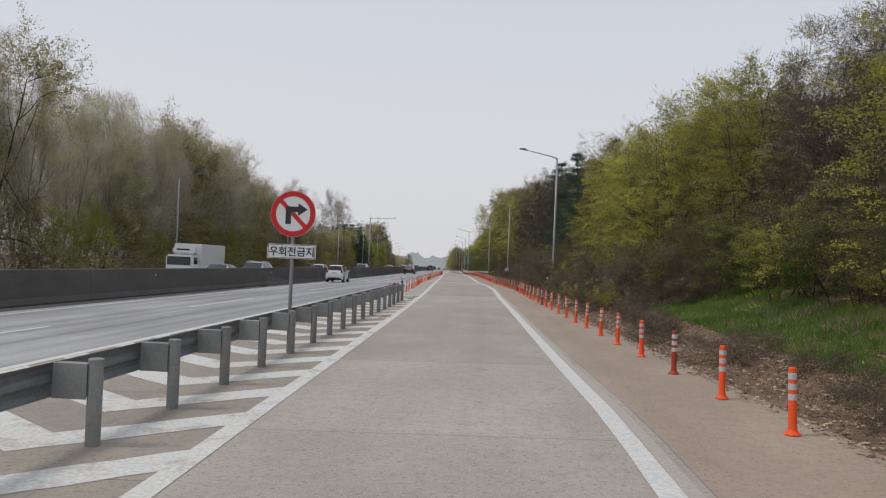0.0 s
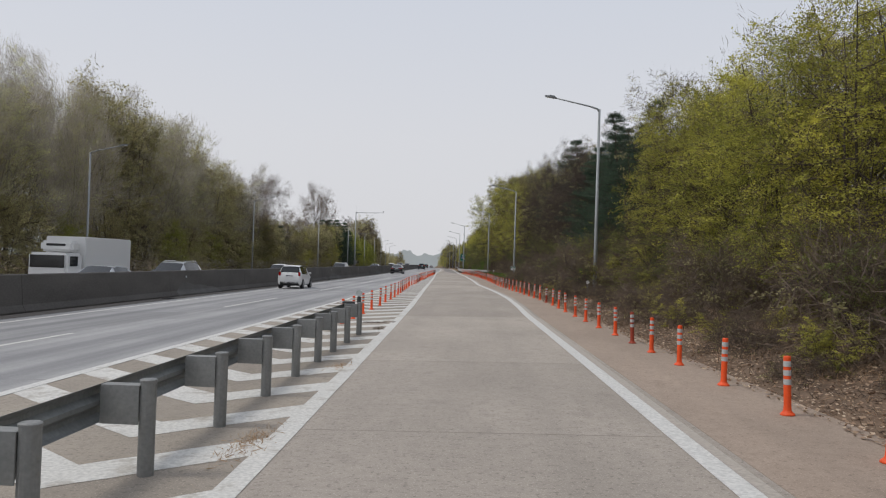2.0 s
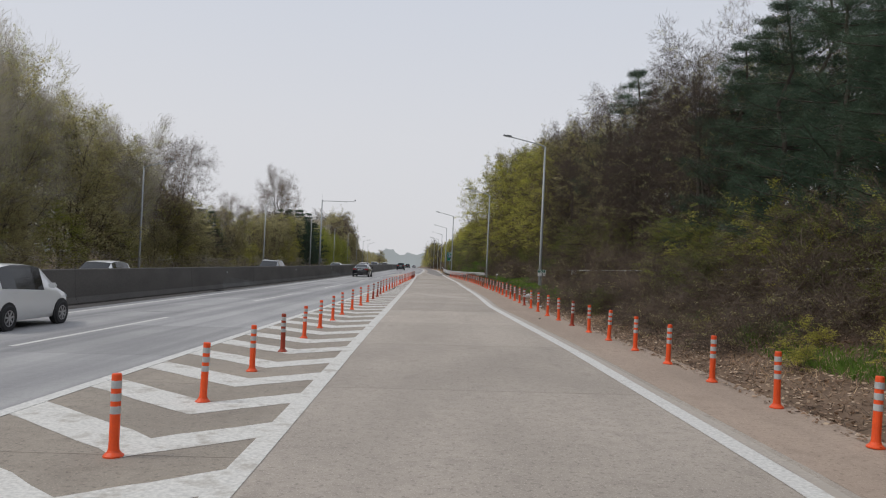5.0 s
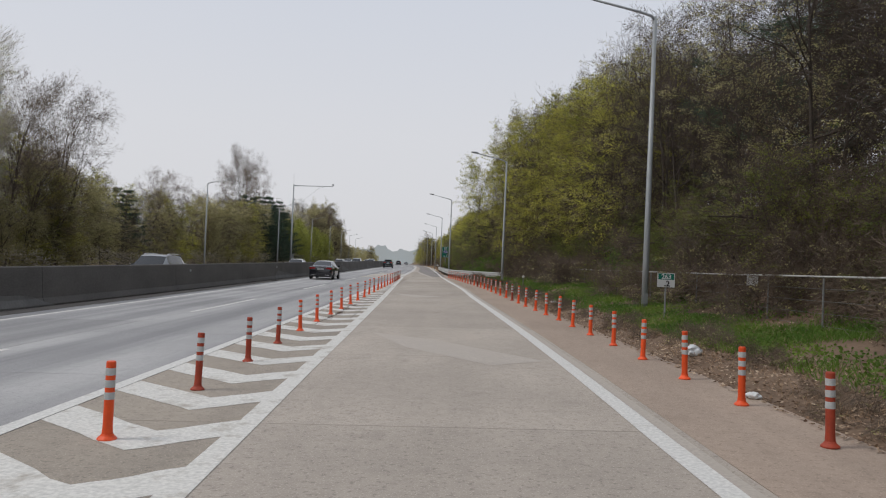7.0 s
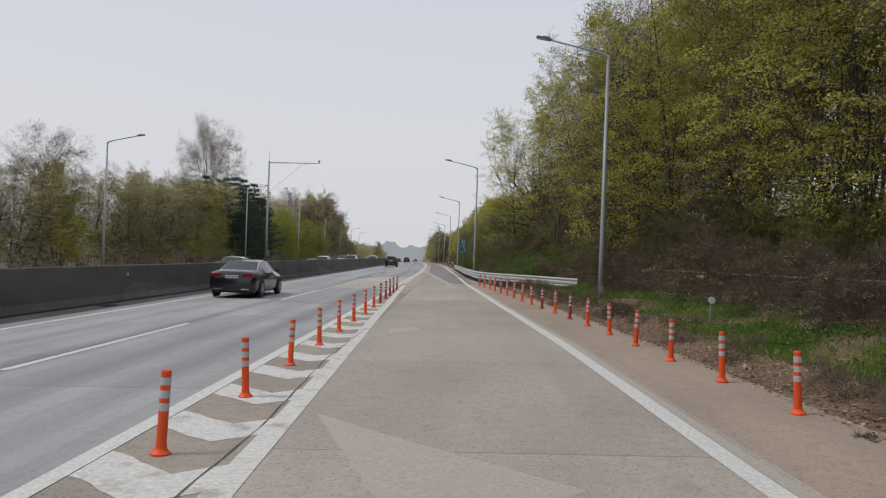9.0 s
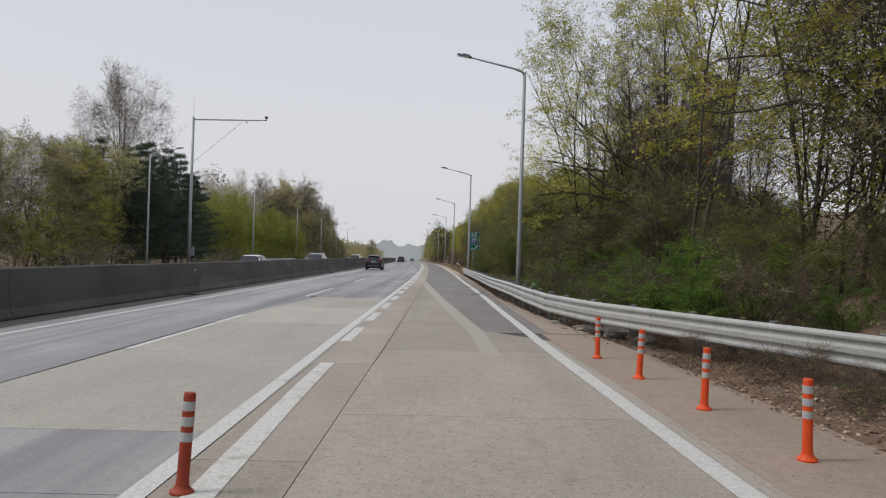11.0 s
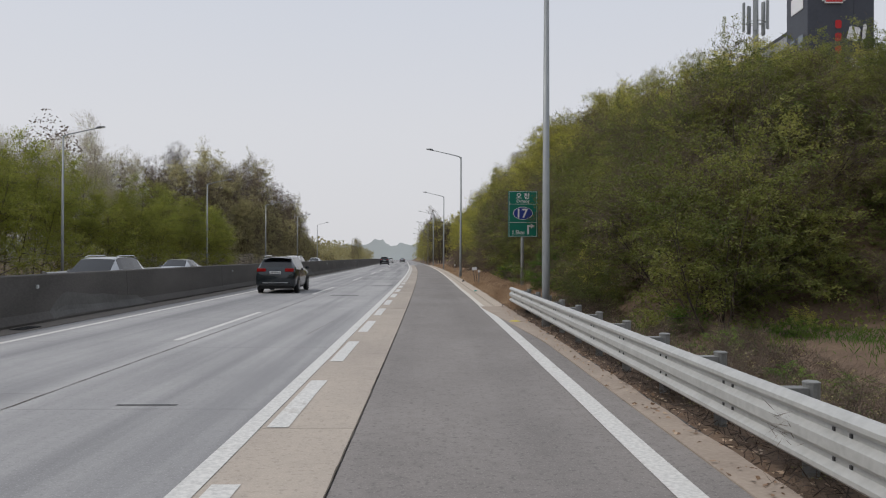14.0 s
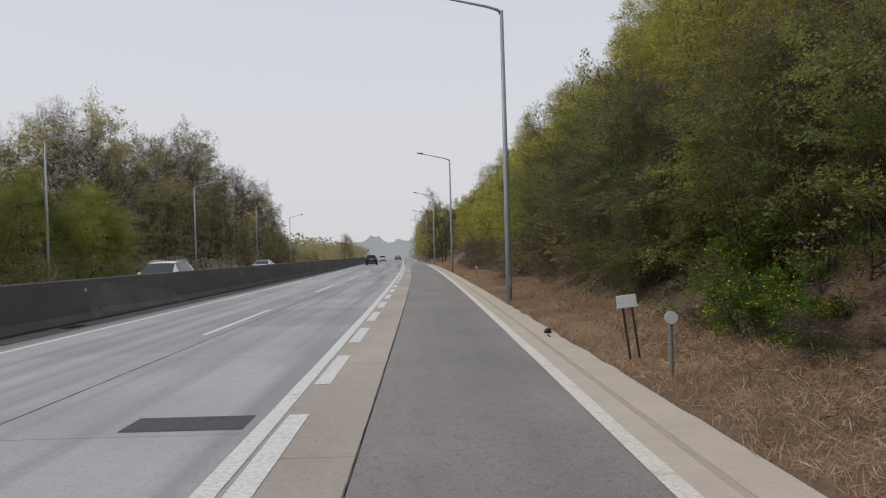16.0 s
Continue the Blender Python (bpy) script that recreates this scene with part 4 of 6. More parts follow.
P["brown_b"] = plant("brown_tree", 4, many_stems(4, 2, .6, .35, 11, .11), EDGE, M["bark"], [("twig_foliage", .95, 16, .015, .48, .55, M["twig_dark"]), ("young_foliage", .32, 40, .050, 1.6, .40, M["leaf_olive"])], "dark brown tree with dense twigs and first olive leaves", "tree", 12, 3.4, .08)
P["poplar_a"] = plant("poplar_tree", 5, many_stems(5, 2, .3, .18, 15.5, .13), UPRIGHT, M["pale_bark"], [("crown", .66, 30, .056, 1.5, .44, M["leaf_pale"]), ("twig_foliage", .9, 9, .017, .9, .22, M["twig_pale"])], "tall slender pale-barked tree with a haze of green buds", "tree", 15.5, 3.0, .12)
P["poplar_b"] = plant("poplar_tree", 6, many_stems(6, 2, .5, .25, 14.5, .12), UPRIGHT, M["pale_bark"], [("crown", .36, 28, .056, 1.5, .42, M["leaf_pale"]), ("twig_foliage", .95, 13, .017, .9, .22, M["twig_pale"])], "upright pale-barked tree with sparse green buds", "tree", 14.5, 3.3, .12)
P["olive"] = plant("budding_tree", 7, many_stems(7, 2, .5, .4, 7.5, .10), EDGE, M["bark"], [("crown", .9, 46, .060, 1.5, .46, M["leaf_olive"]), ("twig_foliage", .8, 7, .017, .45, .5, M["twig_brown"])], "dense olive-coloured budding tree across the road", "tree", 8.5, 2.9, .06)
P["bright"] = plant("bright_tree", 8, many_stems(8, 2, .9, .5, 7.0, .08), EDGE, M["bark"], [("crown", .97, 54, .058, 1.5, .48, M["leaf_bright"]), ("twig_foliage", .4, 5, .017, .45, .5, M["twig_brown"])], "rounded tree in bright yellow-green spring leaf", "tree", 8, 3.2, .05)
P["open_a"] = plant("tall_tree", 9, many_stems(9, 2, .8, .28, 14.5, .19), OPEN, M["bark"], [("crown", .85, 38, .052, 1.7, .46, M["leaf_spring"]), ("twig_foliage", .6, 5, .014, .45, .5, M["twig_dark"])], "tall dark-trunked open tree with tufts of yellow-green leaves", "tree", 16, 4.2, .2)
P["open_b"] = plant("tall_tree", 10, many_stems(12, 2, .5, .35, 15.5, .22), OPEN, M["bark"], [("crown", .62, 34, .050, 1.7, .44, M["leaf_spring"]), ("twig_foliage", .7, 6, .014, .45, .5, M["twig_dark"])], "tall leaning dark-trunked tree with sparse fresh leaves", "tree", 16.5, 4.4, .25)
P["bare"] = plant("bare_tree", 11, many_stems(11, 2, .4, .2, 13.5, .18), OPEN, M["bark"], [("twig_foliage", .9, 12, .016, .5, .5, M["twig_brown"])], "leafless tree with a rounded crown of fine twigs", "tree", 14, 3.8)
P["scrub_a"] = plant("leafy_scrub", 17, many_stems(17, 5, .8, .5, 4.6, .04), THICK, M["bark"], [("crown", .97, 62, .046, 1.6, .36, M["leaf_moss"]), ("twig_foliage", .6, 5, .012, .4, .55, M["twig_brown"])], "tall leafy scrub covering the bank", "shrub", 5, 2.4, .05)
P["scrub_b"] = plant("brown_scrub", 18, many_stems(18, 6, .9, .6, 4.2, .04), THICK, M["bark"], [("twig_foliage", .97, 18, .012, .42, .6, M["twig_brown"]), ("young_foliage", .5, 44, .045, 1.5, .32, M["leaf_moss"])], "tall brown scrub hung with dry creepers", "shrub", 4.6, 2.3, .05)
P["shrub"] = plant("green_shrub", 13, many_stems(13, 5, .5, .7, 2.4, .03), SHRUB, M["bark"], [("crown", 1, 44, .045, 1.4, .24, M["leaf_green"])], "leafy green shrub on the bank", "shrub", 2.3, 1.5, .05)
P["shrub_yellow"] = plant("spring_shrub", 14, many_stems(14, 5, .5, .6, 3.6, .035), SHRUB, M["bark"], [("crown", .85, 40, .042, 1.5, .26, M["leaf_spring"]), ("twig_foliage", .8, 8, .010, .35, .6, M["twig_brown"])], "yellow-green budding shrub on the bank", "shrub", 3.5, 1.7, .05)
P["bramble"] = plant("bramble_thicket", 15, many_stems(15, 6, .9, 1.1, 2.2, .02), BRIAR, M["bark"], [("twig_foliage", .95, 20, .010, .36, .7, M["twig_brown"]), ("new_foliage", .25, 18, .038, 1.4, .18, M["leaf_olive"])], "tangled brown bramble thicket", "shrub", 1.4, 1.6, .05)
P["forsythia"] = plant("flowering_shrub", 16, many_stems(16, 6, .5, .8, 1.7, .03), SHRUB, M["bark"], [("crown", 1, 40, .045, 1.4, .22, M["leaf_green"]), ("blossom", .5, 14, .042, 1.2, .24, M["blossom"])], "green shrub with small yellow flowers", "shrub", 1.6, 1.2, .05)


def pine(seed, height, wide, label):
    t = new("pine_tree")
    w = Wood(seed)
    r = w.rng
    tr = [(0.25 * r.randn() * i / 8, .25 * r.randn() * i / 8, -.3 + (height + .3) * i / 8) for i in range(9)]
    w.limb(tr, [.17 * (1 - .85 * i / 8) for i in range(9)], 7)
    tufts, ways = [], []
    z = height * .12
    while z < height * .985:
        k = z / height
        reach = (wide * (1 - k) ** .75 * min(1, .55 + 2.2 * k) + .40) * r.uniform(.7, 1.12)
        for j in range(r.randint(5, 8)):
            a = r.uniform(0, 2 * math.pi)
            d = np.array((math.cos(a), math.sin(a), r.uniform(-.05, .22)))
            ln = reach * r.uniform(.55, 1.1)
            along = lambda q: np.array((0, 0, z)) + d * ln * q + np.array((0, 0, .16 * ln * q * q - .10 * ln * q))
            w.limb([along(q) for q in (0, .35, .7, 1)], [.045 * (1.2 - k), .035 * (1.2 - k), .02, .01], 4)
            side = np.array((-d[1], d[0], 0))
            for q in np.linspace(.22, 1, 3 + int(ln * 2.4)):
                for _ in range(3):
                    o = side * r.normal(0, .26) * (1.2 - .5 * q) * min(ln, 2) / 1.4
                    tufts.append(along(q) + o + np.array((0, 0, r.normal(0, .05))))
                    ways.append(d + side * np.sign(o @ side) * .6)
        z += r.uniform(.42, .72)
    from_lists("trunk", w.v, w.f, M["bark"], t, smooth=True)
    tufts, ways = np.array(tufts), unit(np.array(ways) + np.array((0, 0, .35)))
    twigs("needle_foliage", tufts, ways, 26, .013, .24, .55, M["needle"], t, r)["kind"] = "stuff"
    t["tall"] = float(height)
    return tagged(t, label, "tree")


P["pine_a"] = pine(21, 11.0, 4.3, "dark green pine with layered branches")
P["pine_b"] = pine(22, 12.5, 3.0, "tall dark pine with a narrow top")


def overhang(u, y):
    """A tree beside the rail whose long limbs reach out over it."""
    t = new("leaning_tree")
    w = Wood(31)
    LIMB = [(7, .07, .0, 7, .8, .5), (4, .16, .02, 5, .75, .55), (3, .2, .0, 4, .7, .55), (1, .2, 0, 0, 0, 0)]
    w.low = .3
    for p, d, ln, r in (((0, 0, -.3), (-.15, .05, 1), 9, .21), ((-.3, .1, 3.6), (-1, .35, .42), 6.0, .12), ((-.4, .1, 4.6), (-.8, .9, .55), 6.0, .11), ((-.6, .2, 5.6), (-1, .1, .7), 5.5, .10), ((-.7, .2, 6.4), (-.5, -.4, 1), 5, .10), ((-.2, 0, 2.8), (-.6, 1, .3), 5, .09), ((-.5, .2, 5.0), (.5, 1, .8), 5, .09)):
        w.grow(p, d, ln, r, 0, LIMB)
    from_lists("trunk", w.v, w.f, M["bark"], t, smooth=True)
    tips = np.array(w.tips)
    keep = (w.rng.rand(len(tips)) < .8) & (tips[:, 2] > 2.6)
    sprays("crown", tips[keep], np.array(w.ways)[keep], 40, .044, 1.7, .40, M["leaf_spring"], t, w.rng)["kind"] = "stuff"
    t.matrix_basis = stand(u, y, bank(u, y))
    return tagged(t, "dark tree leaning over the rail with long leafy limbs", "tree")


overhang(13.4, 166.5)
PROTO_SET = {k: False for k in P}
prng = random.Random(7)


def sow(kind, u, y, tall, sink=0.12):
    """Plants one of a kind, brought to that height."""
    h = bank(u, y)
    p = at(u, y, h - sink)
    m = Matrix.LocRotScale((p.x, p.y, p.z), Euler((radians(prng.uniform(-3, 3)), radians(prng.uniform(-3, 3)), radians(prng.uniform(0, 360)))), None)
    s = tall / P[kind]["tall"]
    w = s ** .8 * prng.uniform(.93, 1.07)
    if not PROTO_SET[kind]:
        PROTO_SET[kind] = True
        ob = P[kind]
        ob.matrix_basis = m
    else:
        ob = copy_thing(P[kind], m)
    ob.scale = (w, w, s)
    return ob


def canopy(u, y):
    """Height over the road plane to which the wood reaches."""
    if u > 0:
        low = lerp(y, (-15, 0, 10, 20, 40, 60, 94, 110, 134, 145, 168, 178, 186, 195, 207, 232, 255, 283, 337, 400), (6.4, 6.8, 7.5, 7.8, 8.6, 10.4, 13.2, 14.0, 17.2, 19.2, 17.5, 9.0, 5.6, 7.2, 9.8, 12.8, 14.0, 14.2, 14.4, 13.5))
        high = lerp(y, (-15, 0, 20, 43, 63, 90, 113, 132, 164, 178, 186, 195, 206, 231, 266, 314, 400), (9.2, 10.4, 11.0, 12.0, 13.8, 16.8, 17.6, 19.6, 21.0, 11, 7.0, 8.6, 11.8, 15.6, 18.6, 19, 16.5))
        return lerp(u, (6.0, 13, 18, 30), (3.2 if y > 185 else low * .8, low, high, high * 1.1))
    near = lerp(y, (10, 34, 54, 75, 92, 106, 116, 131, 150, 170, 195, 212, 235, 260, 290, 306, 342, 390, 460), (16.2, 17.0, 17.2, 18.2, 18.4, 15.6, 9.6, 9.2, 8.2, 9.8, 11.5, 12, 10, 9.6, 10.4, 14, 13, 9, 7))
    far = lerp(y, (10, 70, 105, 125, 140, 160, 200, 240, 257, 264, 280, 300, 325, 370, 428, 460), (19, 21, 20.5, 14, 9.8, 10.6, 13.5, 15, 16.4, 14.2, 16.4, 20, 21.5, 20.5, 14.5, 9))
    return lerp(-u, (26, 28, 33), (near * .72, near, far))


def rows(kinds, y0, y1, step, ua, ub, lo=.84, hi=1.0):
    """Plants of mixed kinds along a stretch, at u between ua(y) and ub(y), that reach the canopy."""
    y = y0
    while y < y1:
        a, b = (f(y) if callable(f) else f for f in (ua, ub))
        u, v = prng.uniform(a, b), y + prng.uniform(-.4, .4) * step
        kind, tall = prng.choice(kinds), max(1.2, (canopy(u, v) - bank(u, v)) * prng.uniform(lo, hi))
        if kind.startswith("scrub") and tall > 6.4:
            kind = "spring_b" if kind == "scrub_a" else "brown_b"
        sow(kind, u, v, tall)
        y += step * prng.uniform(.8, 1.2)


def low_rows(kinds, y0, y1, step, ua, ub, lo, hi):
    """Low plants of mixed kinds, with heights of their own."""
    y = y0
    while y < y1:
        a, b = (f(y) if callable(f) else f for f in (ua, ub))
        sow(prng.choice(kinds), prng.uniform(a, b), y + prng.uniform(-.4, .4) * step, prng.uniform(lo, hi))
        y += step * prng.uniform(.8, 1.2)


E = edge
front = lambda y: lerp(y, (-15, 8, 14, 40, 62, 100, 150), (17.2, 17.0, 15.6, 15.6, 15.6, 14.4, 12.8))
shifted = lambda d: (lambda y: front(y) + d)
# the wood on the exit side
rows(["brown_b", "brown_a", "brown_b"], -13, 11, 2.8, shifted(0), shifted(1.6))
rows(["spring_a", "spring_b", "spring_b"], 12, 43, 3.0, shifted(0), shifted(1.6))
rows(["spring_b", "brown_b", "brown_a"], -14, 44, 3.4, shifted(3.4), shifted(6), .8, .98)
for u, y, s in ((15.8, 48.0, 7.6), (17.6, 52.5, 9.4), (15.8, 54.8, 9.8), (15.8, 58.5, 9.4), (18.2, 61, 10.6), (16.0, 64, 9.6)):
    sow("pine_a", u, y, s)
sow("pine_b", 16.2, 51.2, 10.8)
sow("pine_b", 20, 60, 12)
rows(["brown_a", "brown_b", "brown_a"], 64, 100, 2.9, shifted(0), shifted(1.5))
rows(["brown_b", "spring_b"], 4, 46, 3.0, shifted(1.6), shifted(3.2), .92, 1.06)
rows(["brown_a", "brown_b", "brown_a", "pine_a"], 62, 112, 3.6, shifted(3.5), shifted(6), .85, 1.0)
rows(["brown_a", "spring_b", "brown_b"], 30, 120, 6, shifted(8), shifted(12), .9, 1.0)
rows(["spring_b", "brown_b", "spring_b", "brown_b"], 100, 152, 2.9, shifted(0), shifted(1.5))
rows(["spring_b", "open_a", "brown_b"], 104, 154, 3.8, shifted(3.6), shifted(6), .85, 1.0)
rows(["open_a", "brown_b"], 110, 160, 7, shifted(8), shifted(12), .9, 1.0)
for kind, u, y, s in (("open_a", 12.4, 157.5, 19.0), ("open_a", 10.8, 171.0, 17.5), ("open_a", 14.6, 166, 18.5), ("open_b", 13.8, 173, 14), ("brown_a", 15.6, 169.0, 15), ("spring_b", 13.2, 167.5, 9.5), ("brown_b", 17.0, 171.5, 14), ("scrub_b", 12.0, 170.5, 5.5), ("brown_b", 12.6, 161.5, 11), ("spring_b", 15, 172, 10), ("brown_b", 18.5, 166, 13), ("brown_b", 20.5, 170.5, 12), ("open_b", 17.5, 174, 12),
        ("scrub_b", 9.6, 164.2, 4.4), ("scrub_b", 9.4, 167.0, 3.4), ("scrub_a", 11.2, 166.2, 4.2), ("scrub_b", 9.2, 172.0, 3.0), ("scrub_b", 12.5, 161, 5.0), ("shrub", 10.2, 178.5, .9), ("bramble", 12.8, 181.5, .8)):
    sow(kind, u, y, s)
# the overgrown bank beyond the level site
rows(["scrub_a", "scrub_a", "scrub_b"], 197, 262, 2.1, lambda y: E(y) + 3.8, lambda y: E(y) + 5.4, .8, 1.0)
rows(["scrub_a", "scrub_a", "scrub_b"], 199, 262, 2.2, lambda y: E(y) + 6, lambda y: E(y) + 8.5, .8, 1.0)
rows(["scrub_a", "spring_b", "spring_b"], 205, 240, 3.0, lambda y: E(y) + 13, lambda y: E(y) + 18, .8, .95)
rows(["spring_b", "scrub_a", "brown_b"], 206, 240, 3.4, lambda y: E(y) + 19, lambda y: E(y) + 25, .72, .85)
rows(["scrub_a", "spring_b"], 206, 262, 2.8, lambda y: E(y) + 9, lambda y: E(y) + 12.5, .85, 1.0)
rows(["spring_b", "spring_a", "spring_a"], 228, 330, 3.2, lambda y: E(y) + 4.6, lambda y: E(y) + 6.8, .85, 1.0)
rows(["brown_b", "spring_a", "spring_b"], 224, 332, 4.2, lambda y: E(y) + 8, lambda y: E(y) + 11.5, .85, 1.0)
rows(["brown_b", "spring_a"], 330, 460, 8, lambda y: 10.5, lambda y: 16, .8, 1.0)
sow("spring_a", 15.4, -4.5, 7.5)
sow("spring_a", 16.6, -7.0, 9)
# scrub over the slope that closes the level site
for k in range(30):
    u = 10.5 + .95 * k + prng.uniform(-.4, .4)
    for y0, tall in ((199.2, 1.7), (200.9, 2.6), (203.2, 3.4), (206.2, 4.2)):
        sow(prng.choice(("scrub_a", "scrub_a", "scrub_b")), u, y0 + prng.uniform(-.7, .7), tall * prng.uniform(.85, 1.15))
# undergrowth along the wood's edge
low_rows(["bramble", "bramble", "shrub_yellow"], 10, 66, 2.6, lambda y: E(y) + 2.6, lambda y: E(y) + 4.4, .7, 1.4)
low_rows(["bramble", "shrub", "shrub_yellow", "bramble"], 62, 136, 2.8, lambda y: E(y) + 4.8, lambda y: E(y) + 6.6, 1.0, 2.2)
low_rows(["scrub_b", "scrub_a", "shrub_yellow", "scrub_b"], -13, 64, 2.4, lambda y: front(y) - 1.4, lambda y: front(y) - .2, 2.4, 3.8)
low_rows(["scrub_b", "scrub_b", "scrub_a"], 62, 152, 2.6, lambda y: front(y) - 1.0, lambda y: front(y) + .6, 2.4, 4.2)
low_rows(["bramble", "shrub", "shrub_yellow"], -14, 60, 3.2, lambda y: 16 if y < 12 else E(y) + 4.4, lambda y: 16.6 if y < 12 else E(y) + 6, 1.0, 2.0)
low_rows(["shrub", "bramble", "shrub"], 142, 172, 2.0, lambda y: E(y) + 2.6, lambda y: E(y) + 5.5, .8, 1.9)
low_rows(["scrub_a", "shrub_yellow", "bramble", "bramble"], 203, 216, 2.2, lambda y: E(y) + 3.2, lambda y: E(y) + 4.4, 1.0, 2.6)
low_rows(["bramble", "shrub", "bramble"], 217, 233, 1.8, lambda y: E(y) + 2.6, lambda y: E(y) + 4.2, .4, .8)
low_rows(["scrub_a", "shrub_yellow", "bramble", "bramble"], 234, 300, 2.2, lambda y: E(y) + 3.2, lambda y: E(y) + 4.4, 1.0, 2.6)
low_rows(["bramble", "bramble", "scrub_b"], 64, 138, 2.2, lambda y: E(y) + 3.6, lambda y: E(y) + 5.2, .9, 1.9)
low_rows(["bramble"], -13, 12, 1.2, lambda y: E(y) + .7, lambda y: E(y) + 2.0, .25, .6)
low_rows(["bramble", "bramble", "scrub_b"], 54, 68, .7, lambda y: E(y) + 1.3, lambda y: E(y) + 3.6, .8, 1.4)
low_rows(["bramble"], 56, 128, 1.7, lambda y: E(y) + .6, lambda y: E(y) + 1.6, .25, .6)
low_rows(["bramble"], 131, 204, .9, lambda y: E(y) + .95, lambda y: E(y) + 1.7, .4, .75)
low_rows(["bramble", "bramble", "shrub_yellow"], 12, 54, 1.5, lambda y: E(y) + 1.1, lambda y: E(y) + 2.6, .6, 1.2)
low_rows(["scrub_b", "bramble", "scrub_b", "shrub_yellow"], 12, 60, 2.0, lambda y: E(y) + 2.8, lambda y: E(y) + 4.6, 1.4, 2.6)
low_rows(["shrub", "scrub_a", "shrub", "bramble"], 146, 163, 1.2, lambda y: E(y) + 2.0, lambda y: E(y) + 4.6, .9, 1.9)
low_rows(["scrub_a", "shrub", "shrub", "scrub_a"], 143, 174, 1.7, lambda y: E(y) + 3.2, lambda y: E(y) + 7, 1.3, 2.6)
low_rows(["shrub", "scrub_a", "scrub_b", "shrub_yellow"], 201, 218, 1.5, lambda y: E(y) + 2.0, lambda y: E(y) + 3.6, 1.1, 2.3)
low_rows(["shrub", "bramble", "shrub_yellow", "shrub"], 178, 199, 1.0, lambda y: E(y) + 2.2, lambda y: E(y) + 9, .45, .95)
low_rows(["bramble", "bramble", "shrub"], 172, 205, 2.0, lambda y: E(y) + 2.0, lambda y: E(y) + 3.4, .5, 1.0)
for u, y, s in ((12.9, 43.2, 1.5), (7.7, 228.2, 1.2), (8.6, 229.6, 1.5), (9.4, 227.2, 1.4), (8.2, 231.2, 1.2), (7.5, 226.2, .9), (7.4, 222.5, .9), (8.3, 219.5, 1.0)):
    sow("forsythia" if y > 100 else "shrub", u, y, s)
# across the road
rows(["poplar_a", "poplar_b", "poplar_a", "olive"], 22, 112, 2.7, -28, -30, .86, 1.02)
rows(["poplar_a", "poplar_b"], 18, 112, 5.2, -32, -35, .80, .95)
low_rows(["olive", "olive", "brown_b", "bright"], 20, 122, 3.4, -26.3, -27.6, 4.5, 7.5)
rows(["bare", "poplar_b"], 106, 122, 4, -28, -30, .9, 1.05)
rows(["olive", "spring_b", "brown_b", "olive"], 118, 204, 3.0, -27, -29, .85, 1.0)
rows(["olive", "brown_a", "spring_b"], 116, 206, 4.2, -31, -34, .85, 1.0)
low_rows(["olive", "brown_b", "shrub_yellow"], 118, 200, 4.5, -26, -27, 3.5, 5.5)
sow("pine_a", -29, 139, 8.6)
sow("pine_b", -31, 143, 9.2)
sow("bare", -36, 215.0, 24)
sow("bare", -33.5, 210.5, 20)
sow("bare", -28, 116, 15.5)
sow("bare", -27.2, 122, 16)
sow("bare", -28.5, 187.5, 11)
sow("bare", -30.5, 152, 12.5)
for u, y, s in ((-26.5, 199, 9), (-28, 204, 11.2), (-26.8, 209, 10.8), (-29, 213, 11.6), (-31, 206, 11), (-27.5, 217, 9), (-26.2, 195.5, 7.5), (-25.8, 202, 8), (-27, 206.5, 10), (-28, 198, 9.5), (-26.3, 212.5, 9), (-30.5, 210, 11.5), (-32, 201, 11), (-29.5, 219, 9.5)):
    sow("pine_a", u, y, s * 1.18)
rows(["bright"], 221, 292, 3.0, -26.6, -28.6, .9, 1.02)
rows(["bright", "poplar_b"], 222, 262, 4.0, -30, -32, .85, 1.0)
rows(["brown_b", "brown_a", "bare", "olive"], 262, 400, 4.0, -31, -35, .88, 1.0)
rows(["brown_b", "olive"], 292, 400, 5.0, -27, -29.5, .7, .9)
low_rows(["olive", "bramble"], 400, 470, 9, -27, -33, 3, 6)
low_rows(["brown_b", "spring_b", "brown_a"], 345, 480, 4.5, 6.4, 9.0, 9, 13)
sow("brown_b", -24, 520, 11)
sow("olive", -22, 525, 10.5)


def scatter(name, n, seed, ua, ub, ya, yb, size, material, label, long, up=0.0, lift=.02, jitter=.0, dens=None, flat=0.0):
    """A stuff of small blades over a stretch of verge."""
    r = np.random.RandomState(seed)
    pts = []
    while len(pts) < n:
        y = r.uniform(ya, yb)
        a, b = (f(y) if callable(f) else f for f in (ua, ub))
        u = r.uniform(a, b)
        if dens and r.rand() > dens(u, y):
            continue
        pts.append(tuple(at(u, y, max(bank(u, y), -.002 if u < edge(y) else -9) + lift)))
    ob = leaves(name, pts, size, material, None, r, jitter, long, 1, up, 0, flat)
    return tagged(ob, label, name.replace("_", " "), kind="stuff")


clump = lambda u, y: max(0.0, min(1.0, .45 + 2.2 * noise.noise((u * .5, y * .35, 9))))
sparse = lambda u, y: max(0.0, min(1.0, .25 + 1.8 * noise.noise((u * .8, y * .6, 4))))
scatter("fallen_leaves", 46000, 1, lambda y: E(y) - .25, lambda y: E(y) + 3.4, -14, 62, .045, M["dead_leaf"], "brown fallen leaves along the verge", 1.6, 0, .02, .012, None, .6)
